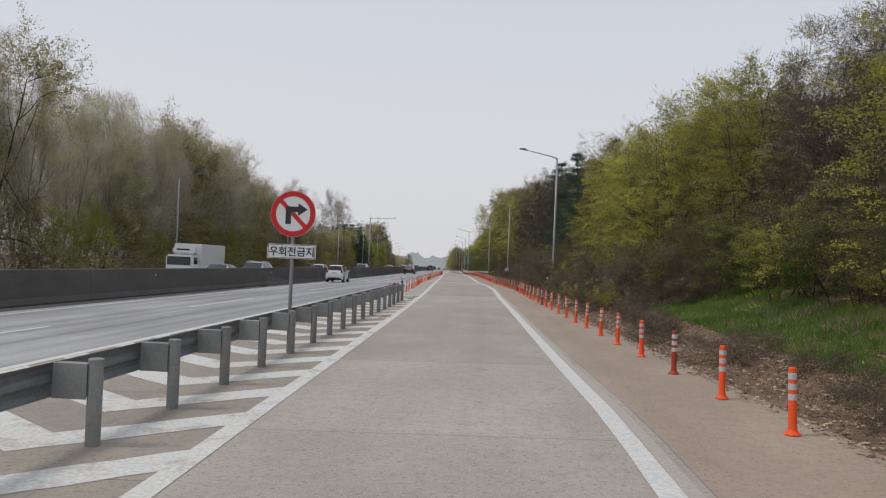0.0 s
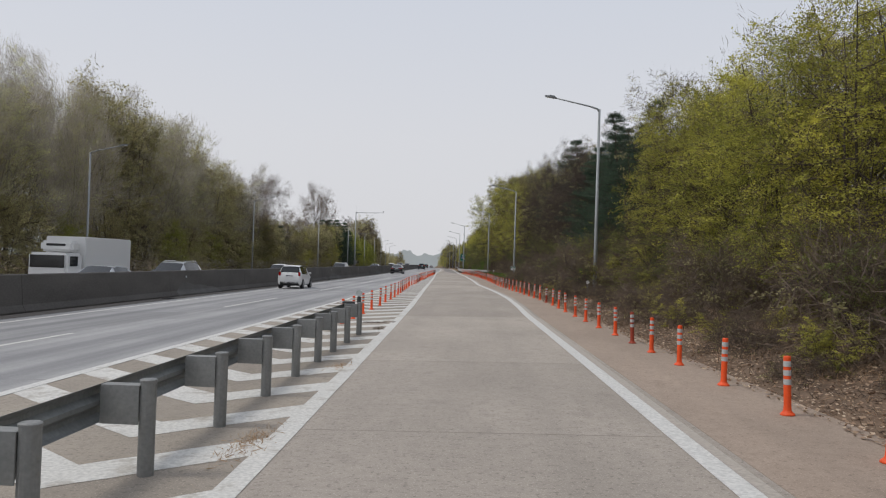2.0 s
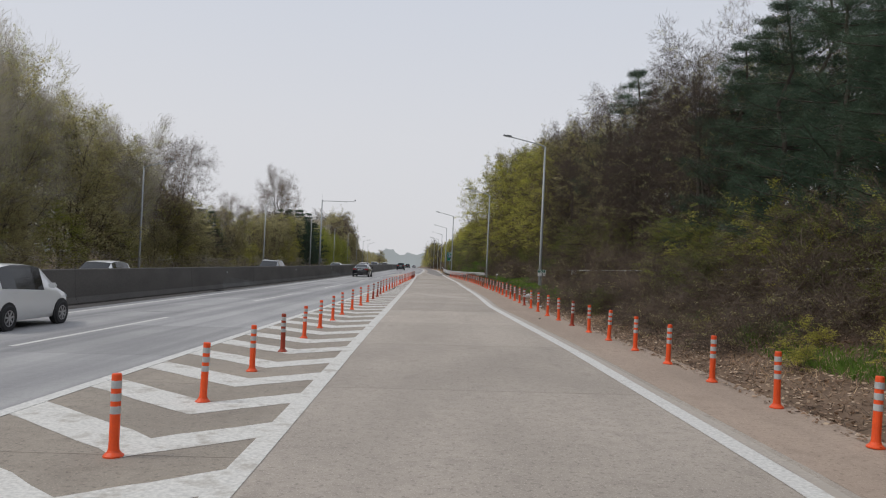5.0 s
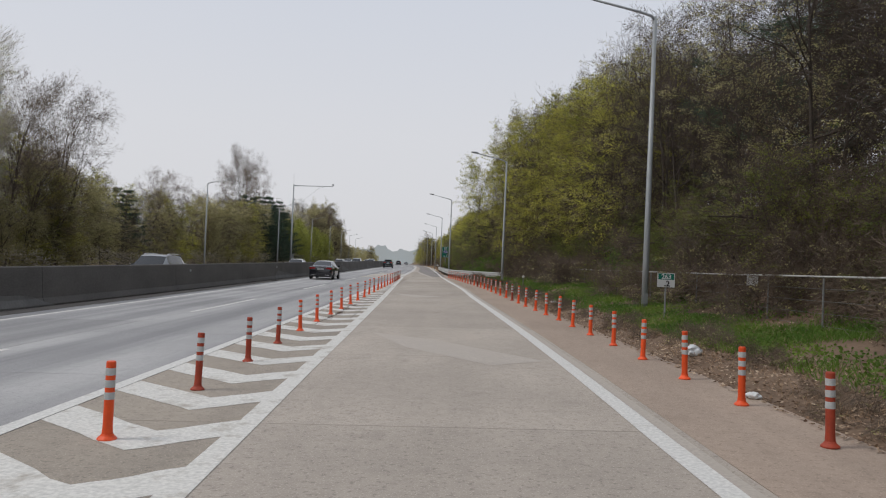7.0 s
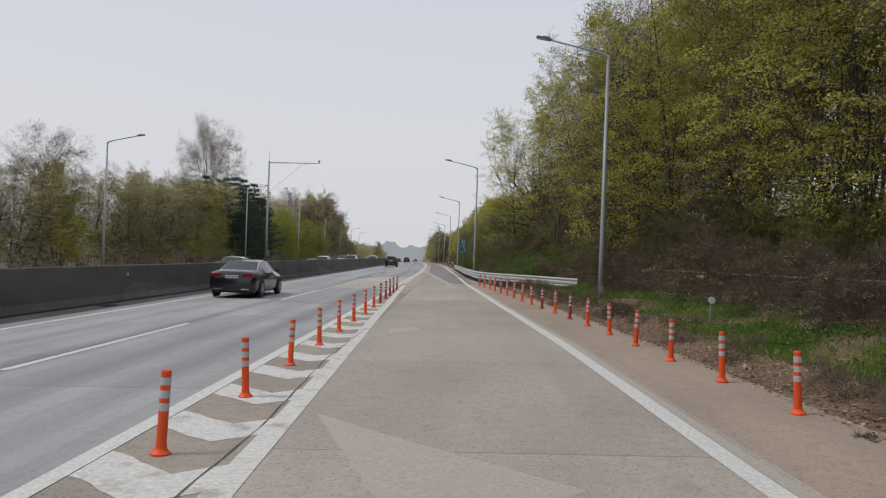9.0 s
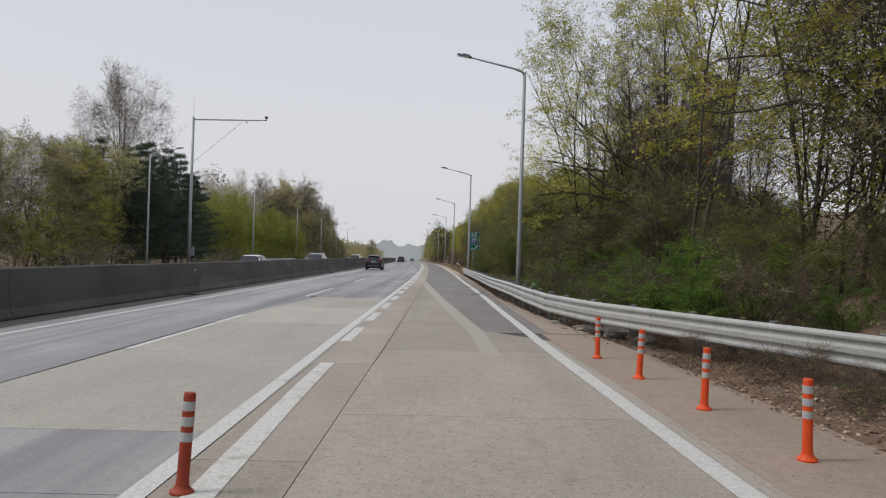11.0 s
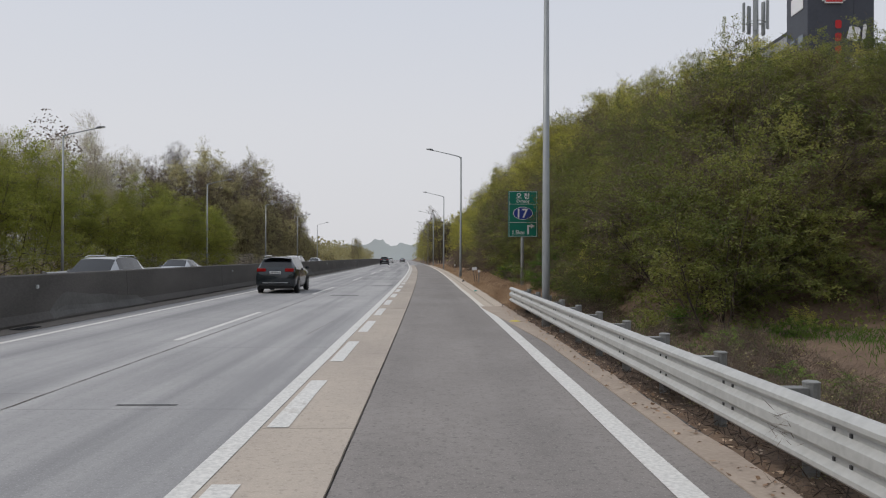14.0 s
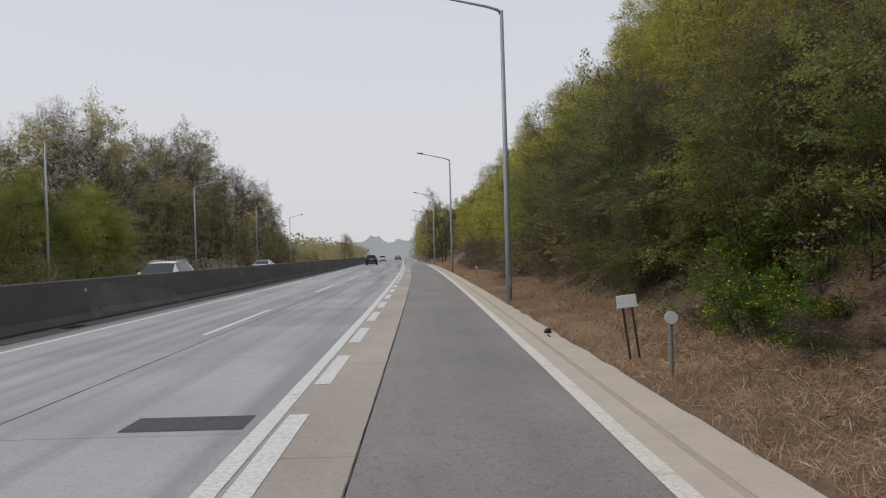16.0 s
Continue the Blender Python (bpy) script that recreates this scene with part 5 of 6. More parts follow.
scatter("fallen_leaves", 30000, 2, lambda y: E(y) - .15, lambda y: E(y) + 2.0, 62, 140, .042, M["dead_leaf"], "brown fallen leaves and litter beside the posts", 1.6, 0, .02, .012, None, .6)
scatter("fallen_leaves", 9000, 3, lambda y: E(y) - .35, lambda y: E(y) + 2.5, 141, 206, .04, M["dead_leaf"], "dead leaves under the guard rail", 1.6, 0, .02, .012, None, .6)
scatter("fallen_leaves", 16000, 11, lambda y: E(y) + 2.0, lambda y: E(y) + 9, 205, 262, .06, M["dead_leaf"], "dead leaves on the bank under the trees", 1.6, 0, .02, .012, None, .6)
scatter("fallen_leaves", 20000, 12, lambda y: E(y) + 3.5, lambda y: E(y) + 9, 50, 140, .06, M["dead_leaf"], "dead leaves on the slope behind the fence", 1.6, 0, .02, .012, None, .6)
scatter("grass", 22000, 4, lambda y: 13.2, lambda y: 16.2, -12, 10.5, .017, M["grass"], "fresh green grass at the wood's edge", 12, 2.0, .08, .02)
scatter("grass", 14000, 5, lambda y: E(y) + 1.4, lambda y: E(y) + 4.2, 42, 66, .017, M["grass"], "green grass and weeds by the lamp", 12, 2.0, .07, .02, clump)
scatter("grass", 70000, 6, lambda y: E(y) + 1.1, lambda y: E(y) + 4.8, 64, 136, .018, M["grass"], "green grass strip before the fence", 11, 1.8, .07, .02, clump)
scatter("grass", 30000, 7, lambda y: E(y) + 1.5, lambda y: E(y) + 11, 142, 204, .018, M["grass"], "green weeds behind the guard rail", 11, 1.8, .07, .02, clump)
scatter("weeds", 26000, 13, lambda y: E(y) + 1.3, lambda y: E(y) + 4.6, 64, 136, .05, M["leaf_green"], "low broad-leaved weeds in the grass strip", 1.5, .3, .10, .05, sparse)
scatter("weeds", 16000, 19, lambda y: E(y) + 4, lambda y: E(y) + 32, 196, 214, .085, M["leaf_moss"], "low green growth over the slope behind the soil", 1.5, .3, .15, .10)
scatter("weeds", 5000, 14, lambda y: E(y) + 2.2, lambda y: E(y) + 5, 205, 245, .055, M["leaf_green"], "low green weeds at the foot of the bank", 1.5, .3, .12, .06, sparse)
scatter("straw", 80000, 8, lambda y: E(y) + .02, lambda y: E(y) + 2.6 + .8 * noise.noise((y * .4, 1, 2)), 203, 262, .010, M["straw"], "dry straw-coloured grass on the verge", 20, .7, .06, .05)
scatter("straw", 9000, 9, lambda y: E(y) + .1, lambda y: E(y) + 2.4, 262, 330, .014, M["straw"], "dry straw-coloured grass on the verge", 24, 1.2, .07, .03)
scatter("straw", 18000, 10, lambda y: E(y) + .3, lambda y: E(y) + 3.4, 55, 140, .008, M["straw"], "dry grass stalks among the leaves", 26, 1.2, .06, .03, clump)
scatter("straw", 8000, 15, lambda y: E(y) + .4, lambda y: E(y) + 3.0, -14, 55, .007, M["straw"], "dry stalks among the leaves", 26, 1.0, .05, .03, clump)


scatter("straw", 7000, 16, lambda y: E(y) + .1, lambda y: E(y) + 1.9, 203, 214, .009, M["straw"], "tall dry grass at the end of the rail", 55, 1.5, .16, .04)


scatter("dead_twigs", 20000, 17, lambda y: E(y) + .02, lambda y: E(y) + 2.2, 138, 206, .011, M["twig_dark"], "dark dead twigs and leaf litter behind the rail", 16, .35, .03, .02)
scatter("dead_twigs", 16000, 20, lambda y: E(y) + .9, lambda y: E(y) + 4.5, 204, 262, .011, M["twig_brown"], "brown dead stems on the verge", 22, .6, .06, .04)
scatter("dead_twigs", 16000, 18, lambda y: E(y) + .1, lambda y: E(y) + 3.2, -14, 62, .010, M["twig_brown"], "thin dead twigs among the fallen leaves", 18, .3, .03, .02)


def tuft(u, y, n, ru, ry, seed, material, size=.008, long=16, up=.8):
    """Dry weeds and dirt gathered at a joint of the pavement."""
    r = np.random.RandomState(seed)
    pts = [tuple(at(u + r.normal(0, ru), y + r.normal(0, ry), .012)) for _ in range(n)]
    ob = leaves("dry_weeds", pts, size, material, None, r, .006, long, 1, up)
    tagged(ob, "dry weeds and dirt in a pavement joint", "weeds", kind="stuff")


for k, (u, y, n, ru, ry) in enumerate(((4.21, 7.3, 260, .10, .40), (3.75, 20.7, 120, .08, .25), (3.33, 22.7, 200, .24, .07), (4.05, 13.0, 90, .08, .25), (1.03, 84.2, 160, .05, .22), (.99, 82.5, 80, .06, .2), (.98, 86.2, 70, .05, .2), (.97, 88.6, 50, .04, .2), (7.55, 98.9, 130, .07, .09))):
    tuft(u, y, n, ru, ry, 50 + k, M["straw" if k in (0, 3) else "twig_brown"])


def thicket(name, n, seed, ua, ub, ya, yb, top, size, material, label, long=1.4, floor_=0.0):
    """Foliage of the inner and the distant wood: a band with an uneven top; top: metres, or a share of the canopy."""
    r = np.random.RandomState(seed)
    y = r.uniform(ya, yb, n)
    u = r.uniform(0, 1, n)
    pts = []
    for i in range(n):
        a, b = (f(y[i]) if callable(f) else f for f in (ua, ub))
        uu = a + (b - a) * u[i]
        base = max(bank(uu, y[i]), -.3)
        full = top if top > 1.5 else max(1.0, top * canopy(uu, y[i]) - base)
        hh = full * (.85 + .45 * noise.noise((y[i] * .16, uu * .16, seed))) * r.rand() ** .8
        pts.append(tuple(at(uu, y[i], base + hh)))
    return tagged(leaves(name, pts, size, material, None, r, .1, long), label, "undergrowth", kind="stuff")


thicket("undergrowth", 60000, 31, -34, -38, 10, 330, .58, .14, M["leaf_olive"], "dim olive undergrowth deep in the far wood", 1.8)
thicket("undergrowth", 50000, 37, -27.5, -32, 14, 300, .62, .035, M["twig_pale"], "pale brown twigs inside the far wood", 14)
thicket("undergrowth", 40000, 41, -26.2, -29, 14, 125, .45, .075, M["leaf_olive"], "olive budding undergrowth along the far wood", 1.8)
thicket("undergrowth", 30000, 32, -25.4, -27, 15, 330, 2.6, .05, M["twig_pale"], "brown undergrowth along the opposite verge", 6)
# Inner filling: the dark twig colour stands in for shade behind the crowns.
thicket("undergrowth", 50000, 33, shifted(3), shifted(7), -20, 165, .85, .035, M["twig_dark"], "brown twigs deep in the wood, darkened for the shade there", 14)
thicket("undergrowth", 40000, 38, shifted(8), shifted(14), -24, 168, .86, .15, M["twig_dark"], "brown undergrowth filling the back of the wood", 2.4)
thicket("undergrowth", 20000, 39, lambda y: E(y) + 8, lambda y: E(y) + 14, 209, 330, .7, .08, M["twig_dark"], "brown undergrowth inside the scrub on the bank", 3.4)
thicket("undergrowth", 16000, 34, 24, 40, 158, 200, 5.0, .16, M["leaf_olive"], "olive scrub behind the level site")
thicket("undergrowth", 40000, 40, -32, -37, 250, 430, .92, .16, M["twig_brown"], "dim brown wood behind the bright trees", 2.4)
thicket("far_wood", 12000, 35, -26, -44, 400, 800, 9.0, .6, M["leaf_olive"], "distant budding wood along the road")
thicket("far_wood", 12000, 36, 8, 26, 340, 800, 9.0, .6, M["leaf_olive"], "distant wood beyond the bank")


# ---- vehicles ----
def car_paint(name, c, rough=0.25, metal=0.0):
    return plain(name, c, rough, metal, 0.5, 0.6)


M["glass"] = plain("tinted_window_glass", (0.012, 0.014, 0.016), 0.06, 0, 0.6)
M["car_black"] = car_paint("black_car_paint", (0.010, 0.010, 0.014))
M["car_white"] = car_paint("white_car_paint", (0.72, 0.72, 0.71), .3)
M["car_dark"] = car_paint("dark_green_grey_car_paint", (0.020, 0.026, 0.030), .25, .3)
M["car_silver"] = car_paint("silver_car_paint", (0.36, 0.37, 0.38), .3, .5)
M["car_grey"] = car_paint("grey_car_paint", (0.13, 0.135, 0.14), .3, .4)
M["trim"] = plain("black_plastic_trim", (0.02, 0.02, 0.021), 0.6)
M["chrome"] = plain("bright_chrome", (0.75, 0.75, 0.76), 0.12, 1.0)
M["rim"] = plain("alloy_rim", (0.42, 0.42, 0.43), 0.3, 0.9)
M["tail_red"] = plain("red_lamp_glass", (0.33, 0.008, 0.008), 0.15)
M["head_clear"] = plain("clear_lamp_glass", (0.62, 0.64, 0.66), 0.1)
M["plate_white"] = plain("plate_sheet", (0.70, 0.70, 0.69), 0.45)
M["plate_bar"] = plain("plate_bars", (0.05, 0.05, 0.06), 0.5)

# stations from rear to front: y, floor, waist, top, half width, half width of the top
SEDAN = [(0, .34, .74, .80, .74, .60), (.06, .26, .90, .97, .88, .74), (.30, .22, .99, 1.05, .93, .78), (.95, .20, 1.01, 1.10, .955, .74), (1.75, .20, .99, 1.43, .965, .60), (2.60, .20, .97, 1.50, .965, .60), (3.15, .20, .96, 1.45, .96, .61), (3.95, .20, .93, 1.03, .945, .76), (4.65, .22, .84, .90, .91, .70), (5.05, .26, .70, .74, .80, .58), (5.20, .36, .56, .60, .66, .48)]
HATCH = [(0, .36, .72, .78, .66, .56), (.05, .27, .90, .94, .76, .66), (.10, .24, .98, 1.06, .79, .66), (.38, .22, .99, 1.46, .795, .58), (.95, .21, .97, 1.53, .80, .58), (1.75, .21, .93, 1.52, .80, .59), (2.15, .21, .91, 1.46, .795, .60), (2.85, .21, .88, .98, .785, .68), (3.30, .24, .78, .85, .75, .60), (3.60, .34, .58, .64, .62, .46)]
SUV = [(0, .42, .84, .92, .80, .66), (.06, .32, 1.04, 1.10, .90, .76), (.14, .28, 1.12, 1.20, .93, .75), (.55, .27, 1.13, 1.62, .945, .66), (1.30, .26, 1.10, 1.70, .95, .66), (2.45, .26, 1.06, 1.70, .95, .67), (2.85, .26, 1.05, 1.62, .945, .68), (3.65, .26, 1.03, 1.12, .93, .78), (4.30, .28, .96, 1.02, .90, .72), (4.62, .32, .82, .86, .82, .60), (4.78, .44, .66, .70, .70, .52)]


def car(name, label, st, paint, rear_glass, doors, front_glass, wheels, wheel_r, rear_lamp, estate_lamps=False):
    """st: stations; rear_glass, front_glass: the spans of sloping glass; doors: spans with side windows."""
    t = new(name)
    groups = {}

    def quad(key, pts):
        b = groups.setdefault(key, bmesh.new())
        try:
            b.faces.new([b.verts.new(p) for p in pts])
        except ValueError:
            pass

    def ring(s):
        y, zb, zw, zt, hw, ht = s
        return [(hw * .90, y, zb), (hw, y, zb + .14), (hw, y, zb + (zw - zb) * .62), (hw * .975, y, zw), (ht, y, zt), (ht * .55, y, zt + .025), (0, y, zt + .03)]
    R = [ring(s) for s in st]
    for i in range(len(R) - 1):
        for j in range(6):
            a, b_, c, d = R[i][j], R[i][j + 1], R[i + 1][j + 1], R[i + 1][j]
            for sx in (1, -1):
                pts = [(sx * p[0], p[1], p[2]) for p in ((a, d, c, b_) if sx > 0 else (a, b_, c, d))]
                key = "body"
                if j == 3 and i in doors:
                    key = f"side_window|{i}|{sx}"
                elif j == 3 and (i == front_glass or i == rear_glass):
                    key = "body"
                elif j >= 4 and i == rear_glass:
                    key = "rear_window"
                elif j >= 4 and i == front_glass:
                    key = "windscreen"
                quad(key, pts)
    for i, flip in ((0, True), (len(R) - 1, False)):
        loop = [p for p in R[i]] + [(-p[0], p[1], p[2]) for p in reversed(R[i][:-1])]
        quad("body", loop if flip else list(reversed(loop)))
    for key, b in groups.items():
        bmesh.ops.remove_doubles(b, verts=b.verts, dist=.0005)
        bmesh.ops.recalc_face_normals(b, faces=b.faces)
        n = key.split("|")[0]
        if n == "body":
            bmesh.ops.bevel(b, geom=[e for e in b.edges if len(e.link_faces) == 2 and e.calc_face_angle(0) > .35], offset=.028, segments=2, affect='EDGES')
            part("body", b, paint, t, smooth=True)
        else:
            bmesh.ops.inset_region(b, faces=b.faces[:], thickness=.018, depth=0)
            for f in b.faces:
                f.material_index = 0
            part(n, b, M["glass"], t, smooth=True)
    hw = max(s[4] for s in st)
    L = st[-1][0]
    b = bmesh.new()
    box(b, (hw * 1.72, L * .9, .12), (0, L / 2, .26), .02)
    part("underbody", b, M["trim"], t)
    b = bmesh.new()
    box(b, (hw * 1.62, .10, .20), (0, .05, st[1][1] + .11), .03)
    part("rear_bumper", b, M["trim"], t, "black lower rear bumper")
    for wy in wheels:
        for sx in (1, -1):
            b = bmesh.new()
            bmesh.ops.create_cone(b, cap_ends=True, segments=26, radius1=wheel_r + .055, radius2=wheel_r + .055, depth=.03, matrix=Matrix.Translation((sx * (hw - .012), wy, wheel_r + .02)) @ Matrix.Rotation(radians(90), 4, 'Y'))
            part("wheel_arch", b, M["trim"], t)
            b = bmesh.new()
            lathe(b, [(wheel_r * .60, -.10), (wheel_r * .93, -.105), (wheel_r, -.08), (wheel_r, .08), (wheel_r * .93, .105), (wheel_r * .60, .10)], 28)
            m = Matrix.Translation((sx * (hw - .075), wy, wheel_r)) @ Matrix.Rotation(radians(90), 4, 'Y')
            bmesh.ops.transform(b, matrix=m, verts=b.verts)
            wheel = part("tyre", b, M["rubber"], t, smooth=False)
            b = bmesh.new()
            lathe(b, [(wheel_r * .62, .085), (wheel_r * .64, .107), (wheel_r * .57, .109), (wheel_r * .55, .09), (wheel_r * .12, .085)], 28)
            for k in range(7):
                box(b, (wheel_r * .48, .045, .02), (wheel_r * .33, 0, .103), .005, Matrix.Rotation(2 * math.pi * k / 7, 4, 'Z'))
            lathe(b, [(wheel_r * .14, .09), (wheel_r * .14, .112)], 14)
            bmesh.ops.transform(b, matrix=Matrix.Translation((sx * (hw - .075), wy, wheel_r)) @ Matrix.Rotation(radians(90 * sx), 4, 'Y'), verts=b.verts)
            part("rim", b, M["rim"], wheel)
    z, w, h, x = rear_lamp
    for sx in (1, -1):
        b = bmesh.new()
        box(b, (w, .10, h), (sx * x, .055, z), .02, None)
        part("tail_lamp", b, M["tail_red"], t, "red tail lamp")
        b = bmesh.new()
        box(b, (.34, .10, .13), (sx * (st[-2][4] - .17), st[-2][0] - .02, st[-2][2] - .06), .03)
        part("head_lamp", b, M["head_clear"], t, "clear head lamp")
        b = bmesh.new()
        box(b, (.20, .09, .13), (sx * (hw + .08), st[front_glass][0] + .18, st[front_glass][2] + .12), .03)
        part("wing_mirror", b, paint, t)
        b = bmesh.new()
        box(b, (.012, .16, .025), (sx * (hw + .003), st[doors[0]][0] + .55, st[doors[0]][2] - .12), .004)
        part("door_handle", b, paint, t)
    b = bmesh.new()
    box(b, (.52, .02, .12), (0, -.005, z - .05 if not estate_lamps else z - .12), .004)
    plate = part("number_plate", b, M["plate_white"], t)
    b = bmesh.new()
    for k in range(6):
        box(b, (.045, .006, .06), (-.19 + .076 * k, -.018, z - .05 if not estate_lamps else z - .12))
    part("plate_marks", b, M["plate_bar"], plate)
    return tagged(t, label, "car")


def park(ob, u, y, turn=0.0):
    ob.matrix_basis = stand(u, y, 0.012, turn)
    return ob


sedan = car("sedan", "black saloon car with chrome trim on the carriageway", SEDAN, M["car_black"], 3, (4, 5), 6, (1.05, 4.2), .36, (.90, .46, .13, .66))
b = bmesh.new()
box(b, (1.05, .03, .025), (0, -.01, .985), .006)
part("chrome_strip", b, M["chrome"], sedan)
b = bmesh.new()
for sx in (1, -1):
    tube(b, [(sx * (st[5] + (st[4] - st[5]) * .02 + .012), st[0], st[3] - .015) for st in SEDAN[3:8]], .012, 6)
part("window_chrome", b, M["chrome"], sedan, "chrome line over the side windows")
b = bmesh.new()
for sx in (1, -1):
    box(b, (.34, .05, .05), (sx * .55, -.01, .36), .01)
part("exhaust_trim", b, M["chrome"], sedan)
park(sedan, -5.5, 121)
hatch = car("hatchback", "small white hatchback on the carriageway", HATCH, M["car_white"], 2, (3, 4, 5), 6, (.62, 2.98), .30, (.98, .15, .26, .66), True)
park(hatch, -6.0, 50)
suv = car("suv", "dark sport utility vehicle with roof rails", SUV, M["car_dark"], 2, (3, 4, 5), 6, (.95, 3.72), .37, (1.10, .42, .15, .66), True)
for sx in (1, -1):
    b = bmesh.new()
    tube(b, [(sx * .60, .55, 1.70), (sx * .60, .75, 1.77), (sx * .61, 2.3, 1.77), (sx * .62, 2.6, 1.70)], .018, 6)
    part("roof_rail", b, M["chrome"], suv)
b = bmesh.new()
box(b, (1.3, .22, .04), (0, .48, 1.67), .012)
part("roof_spoiler", b, M["car_dark"], suv)
b = bmesh.new()
box(b, (1.2, .05, .04), (0, -.01, .50), .01)
part("bumper_strip", b, M["car_silver"], suv)
park(suv, -5.33, 214)


def other(src, paint_name, label, u, y, turn):
    """A further car of the same shape in another colour."""
    o = copy_thing(src, stand(u, y, 0.012, turn))
    for c in o.children:
        if c.name.split(".")[0] in ("body", "wing_mirror", "door_handle", "roof_spoiler"):
            c.data = c.data.copy()
            c.data.materials.clear()
            c.data.materials.append(M[paint_name])
    tagged(o, label, "car")
    return o


for src, col, lab, u, y, turn in (
        (sedan, "car_silver", "silver saloon seen over the median barrier", -11.2, 37.8, 180), (suv, "car_silver", "silver sport utility vehicle beyond the barrier", -11.4, 46.5, 180),
        (hatch, "car_white", "white hatchback beyond the barrier", -11.3, 70, 180), (suv, "car_grey", "grey sport utility vehicle beyond the barrier", -11.3, 103.6, 180),
        (sedan, "car_white", "white saloon seen over the median barrier", -11.3, 145, 180), (hatch, "car_white", "white hatchback beyond the barrier", -11.2, 181, 180),
        (suv, "car_silver", "silver sport utility vehicle beyond the barrier", -11.2, 211, 180), (sedan, "car_silver", "silver saloon seen over the median barrier", -14.8, 232, 180),
        (suv, "car_white", "white sport utility vehicle beyond the barrier", -11.2, 256, 180), (sedan, "car_white", "white saloon seen over the median barrier", -14.8, 300, 180),
        (suv, "car_black", "distant dark car on the carriageway", -5.2, 342, 0), (hatch, "car_white", "distant white car on the carriageway", -5.1, 402, 0), (sedan, "car_grey", "distant grey car on the carriageway", -1.8, 455, 0)):
    other(src, col, lab, u, y, turn)

# refrigerated lorry beyond the barrier
lorry = new("lorry")
b = bmesh.new()
box(b, (2.1, 5.2, 2.05), (0, 2.6, 1.95), .04)
part("cargo_box", b, M["car_white"], lorry, "white insulated cargo box")
b = bmesh.new()
box(b, (2.0, 1.55, 1.55), (0, 6.1, 1.35), .12)
part("cab", b, M["car_white"], lorry)
b = bmesh.new()
box(b, (1.75, .03, .62), (0, 6.885, 1.68), .02)
part("windscreen", b, M["glass"], lorry)
for sx in (1, -1):
    b = bmesh.new()
    box(b, (.03, .75, .50), (sx * 1.0, 6.2, 1.70), .02)
    part("side_window", b, M["glass"], lorry)
b = bmesh.new()
box(b, (1.7, .75, .55), (0, 5.75, 2.45), .12)
part("cooling_unit", b, M["car_white"], lorry, "white cooling unit over the cab")
b = bmesh.new()
box(b, (1.0, .06, .12), (0, 6.13, 2.52), .02)
part("grille", b, M["trim"], lorry)
b = bmesh.new()
box(b, (1.0, 6.6, .25), (0, 3.3, .72), .02)
part("chassis", b, M["trim"], lorry)
for wy in (1.2, 6.0):
    for sx in (1, -1):
        b = bmesh.new()
        bmesh.ops.create_cone(b, cap_ends=True, segments=24, radius1=.42, radius2=.42, depth=.26, matrix=Matrix.Translation((sx * .86, wy, .42)) @ Matrix.Rotation(radians(90), 4, 'Y'))
        part("tyre", b, M["rubber"], lorry)
tagged(lorry, "white refrigerated box lorry beyond the median barrier", "lorry")
park(lorry, -14.9, 43.6, 180)

# guard rail on the far verge of the opposite carriageway
rail_c = tagged(new("guard_rail"), "pale guard rail on the far verge", "guard rail", kind="structure")
w_beam(222, 246, lambda y: -20.2, 1, .47, M["rail_white"], rail_c)
for k in range(13):
    rail_post(rail_c, -20.5, 222.3 + 1.95 * k, 1, .82, M["galv_post"], .2)

# ---- office building beyond the bank ----
M["clad_dark"] = surf("dark_grey_cladding", (0.045, 0.05, 0.065), (0.06, 0.066, 0.082), .3, .5, fine=2, bump=0)
M["clad_light"] = surf("pale_grey_cladding", (0.27, 0.28, 0.30), (0.32, 0.33, 0.35), .3, .5, fine=2, bump=0)
M["window_blue"] = plain("building_window_glass", (0.16, 0.19, 0.22), .1)
M["sign_letters"] = plain("white_sign_shapes", (0.75, 0.75, 0.76), .4)
tower = new("office_building")
b = bmesh.new()
box(b, (6.2, 6.4, 40.6), (5.6, 3.2, 20.3), .05)
box(b, (2.8, 6.2, 39.4), (10.1, 3.2, 19.7), .05)
part("stair_tower", b, M["clad_dark"], tower, "dark grey clad stair tower")
b = bmesh.new()
box(b, (10, 74, 33.4), (7.6, 43.5, 16.7), .05)
part("main_block", b, M["clad_light"], tower, "pale grey clad main block")
b = bmesh.new()
box(b, (10.2, 74.2, .5), (7.6, 43.5, 33.6), .05)
part("parapet", b, M["clad_dark"], tower)
for lev in range(6):
    for k in range(9):
        b = bmesh.new()
        box(b, (.12, 4.6, 1.7), (2.56, 11.3 + 7.6 * k, 30.4 - 4.1 * lev), .02)
        part("window", b, M["window_blue"], tower)
    b = bmesh.new()
    box(b, (.10, 72, .9), (2.57, 43.5, 28.3 - 4.1 * lev), .02)
    part("band", b, M["clad_dark"], tower)
b = bmesh.new()
box(b, (.10, 3.6, 2.2), (2.44, 3.0, 36.6), .06)
part("sign_board", b, M["sign_letters"], tower, "small white side sign")
for k in range(2):
    b = bmesh.new()
    box(b, (.12, 1.4, 2.0), (2.44, 1.9 + 2.5 * k, 31.0), .02)
    part("window", b, M["window_blue"], tower)
b = bmesh.new()
box(b, (3.0, .1, 3.2), (5.9, -.06, 37.4), .3)
part("sign_board", b, M["sign_letters"], tower, "white square sign board")
b = bmesh.new()
box(b, (2.7, .06, 2.9), (5.9, -.12, 37.4), .25)
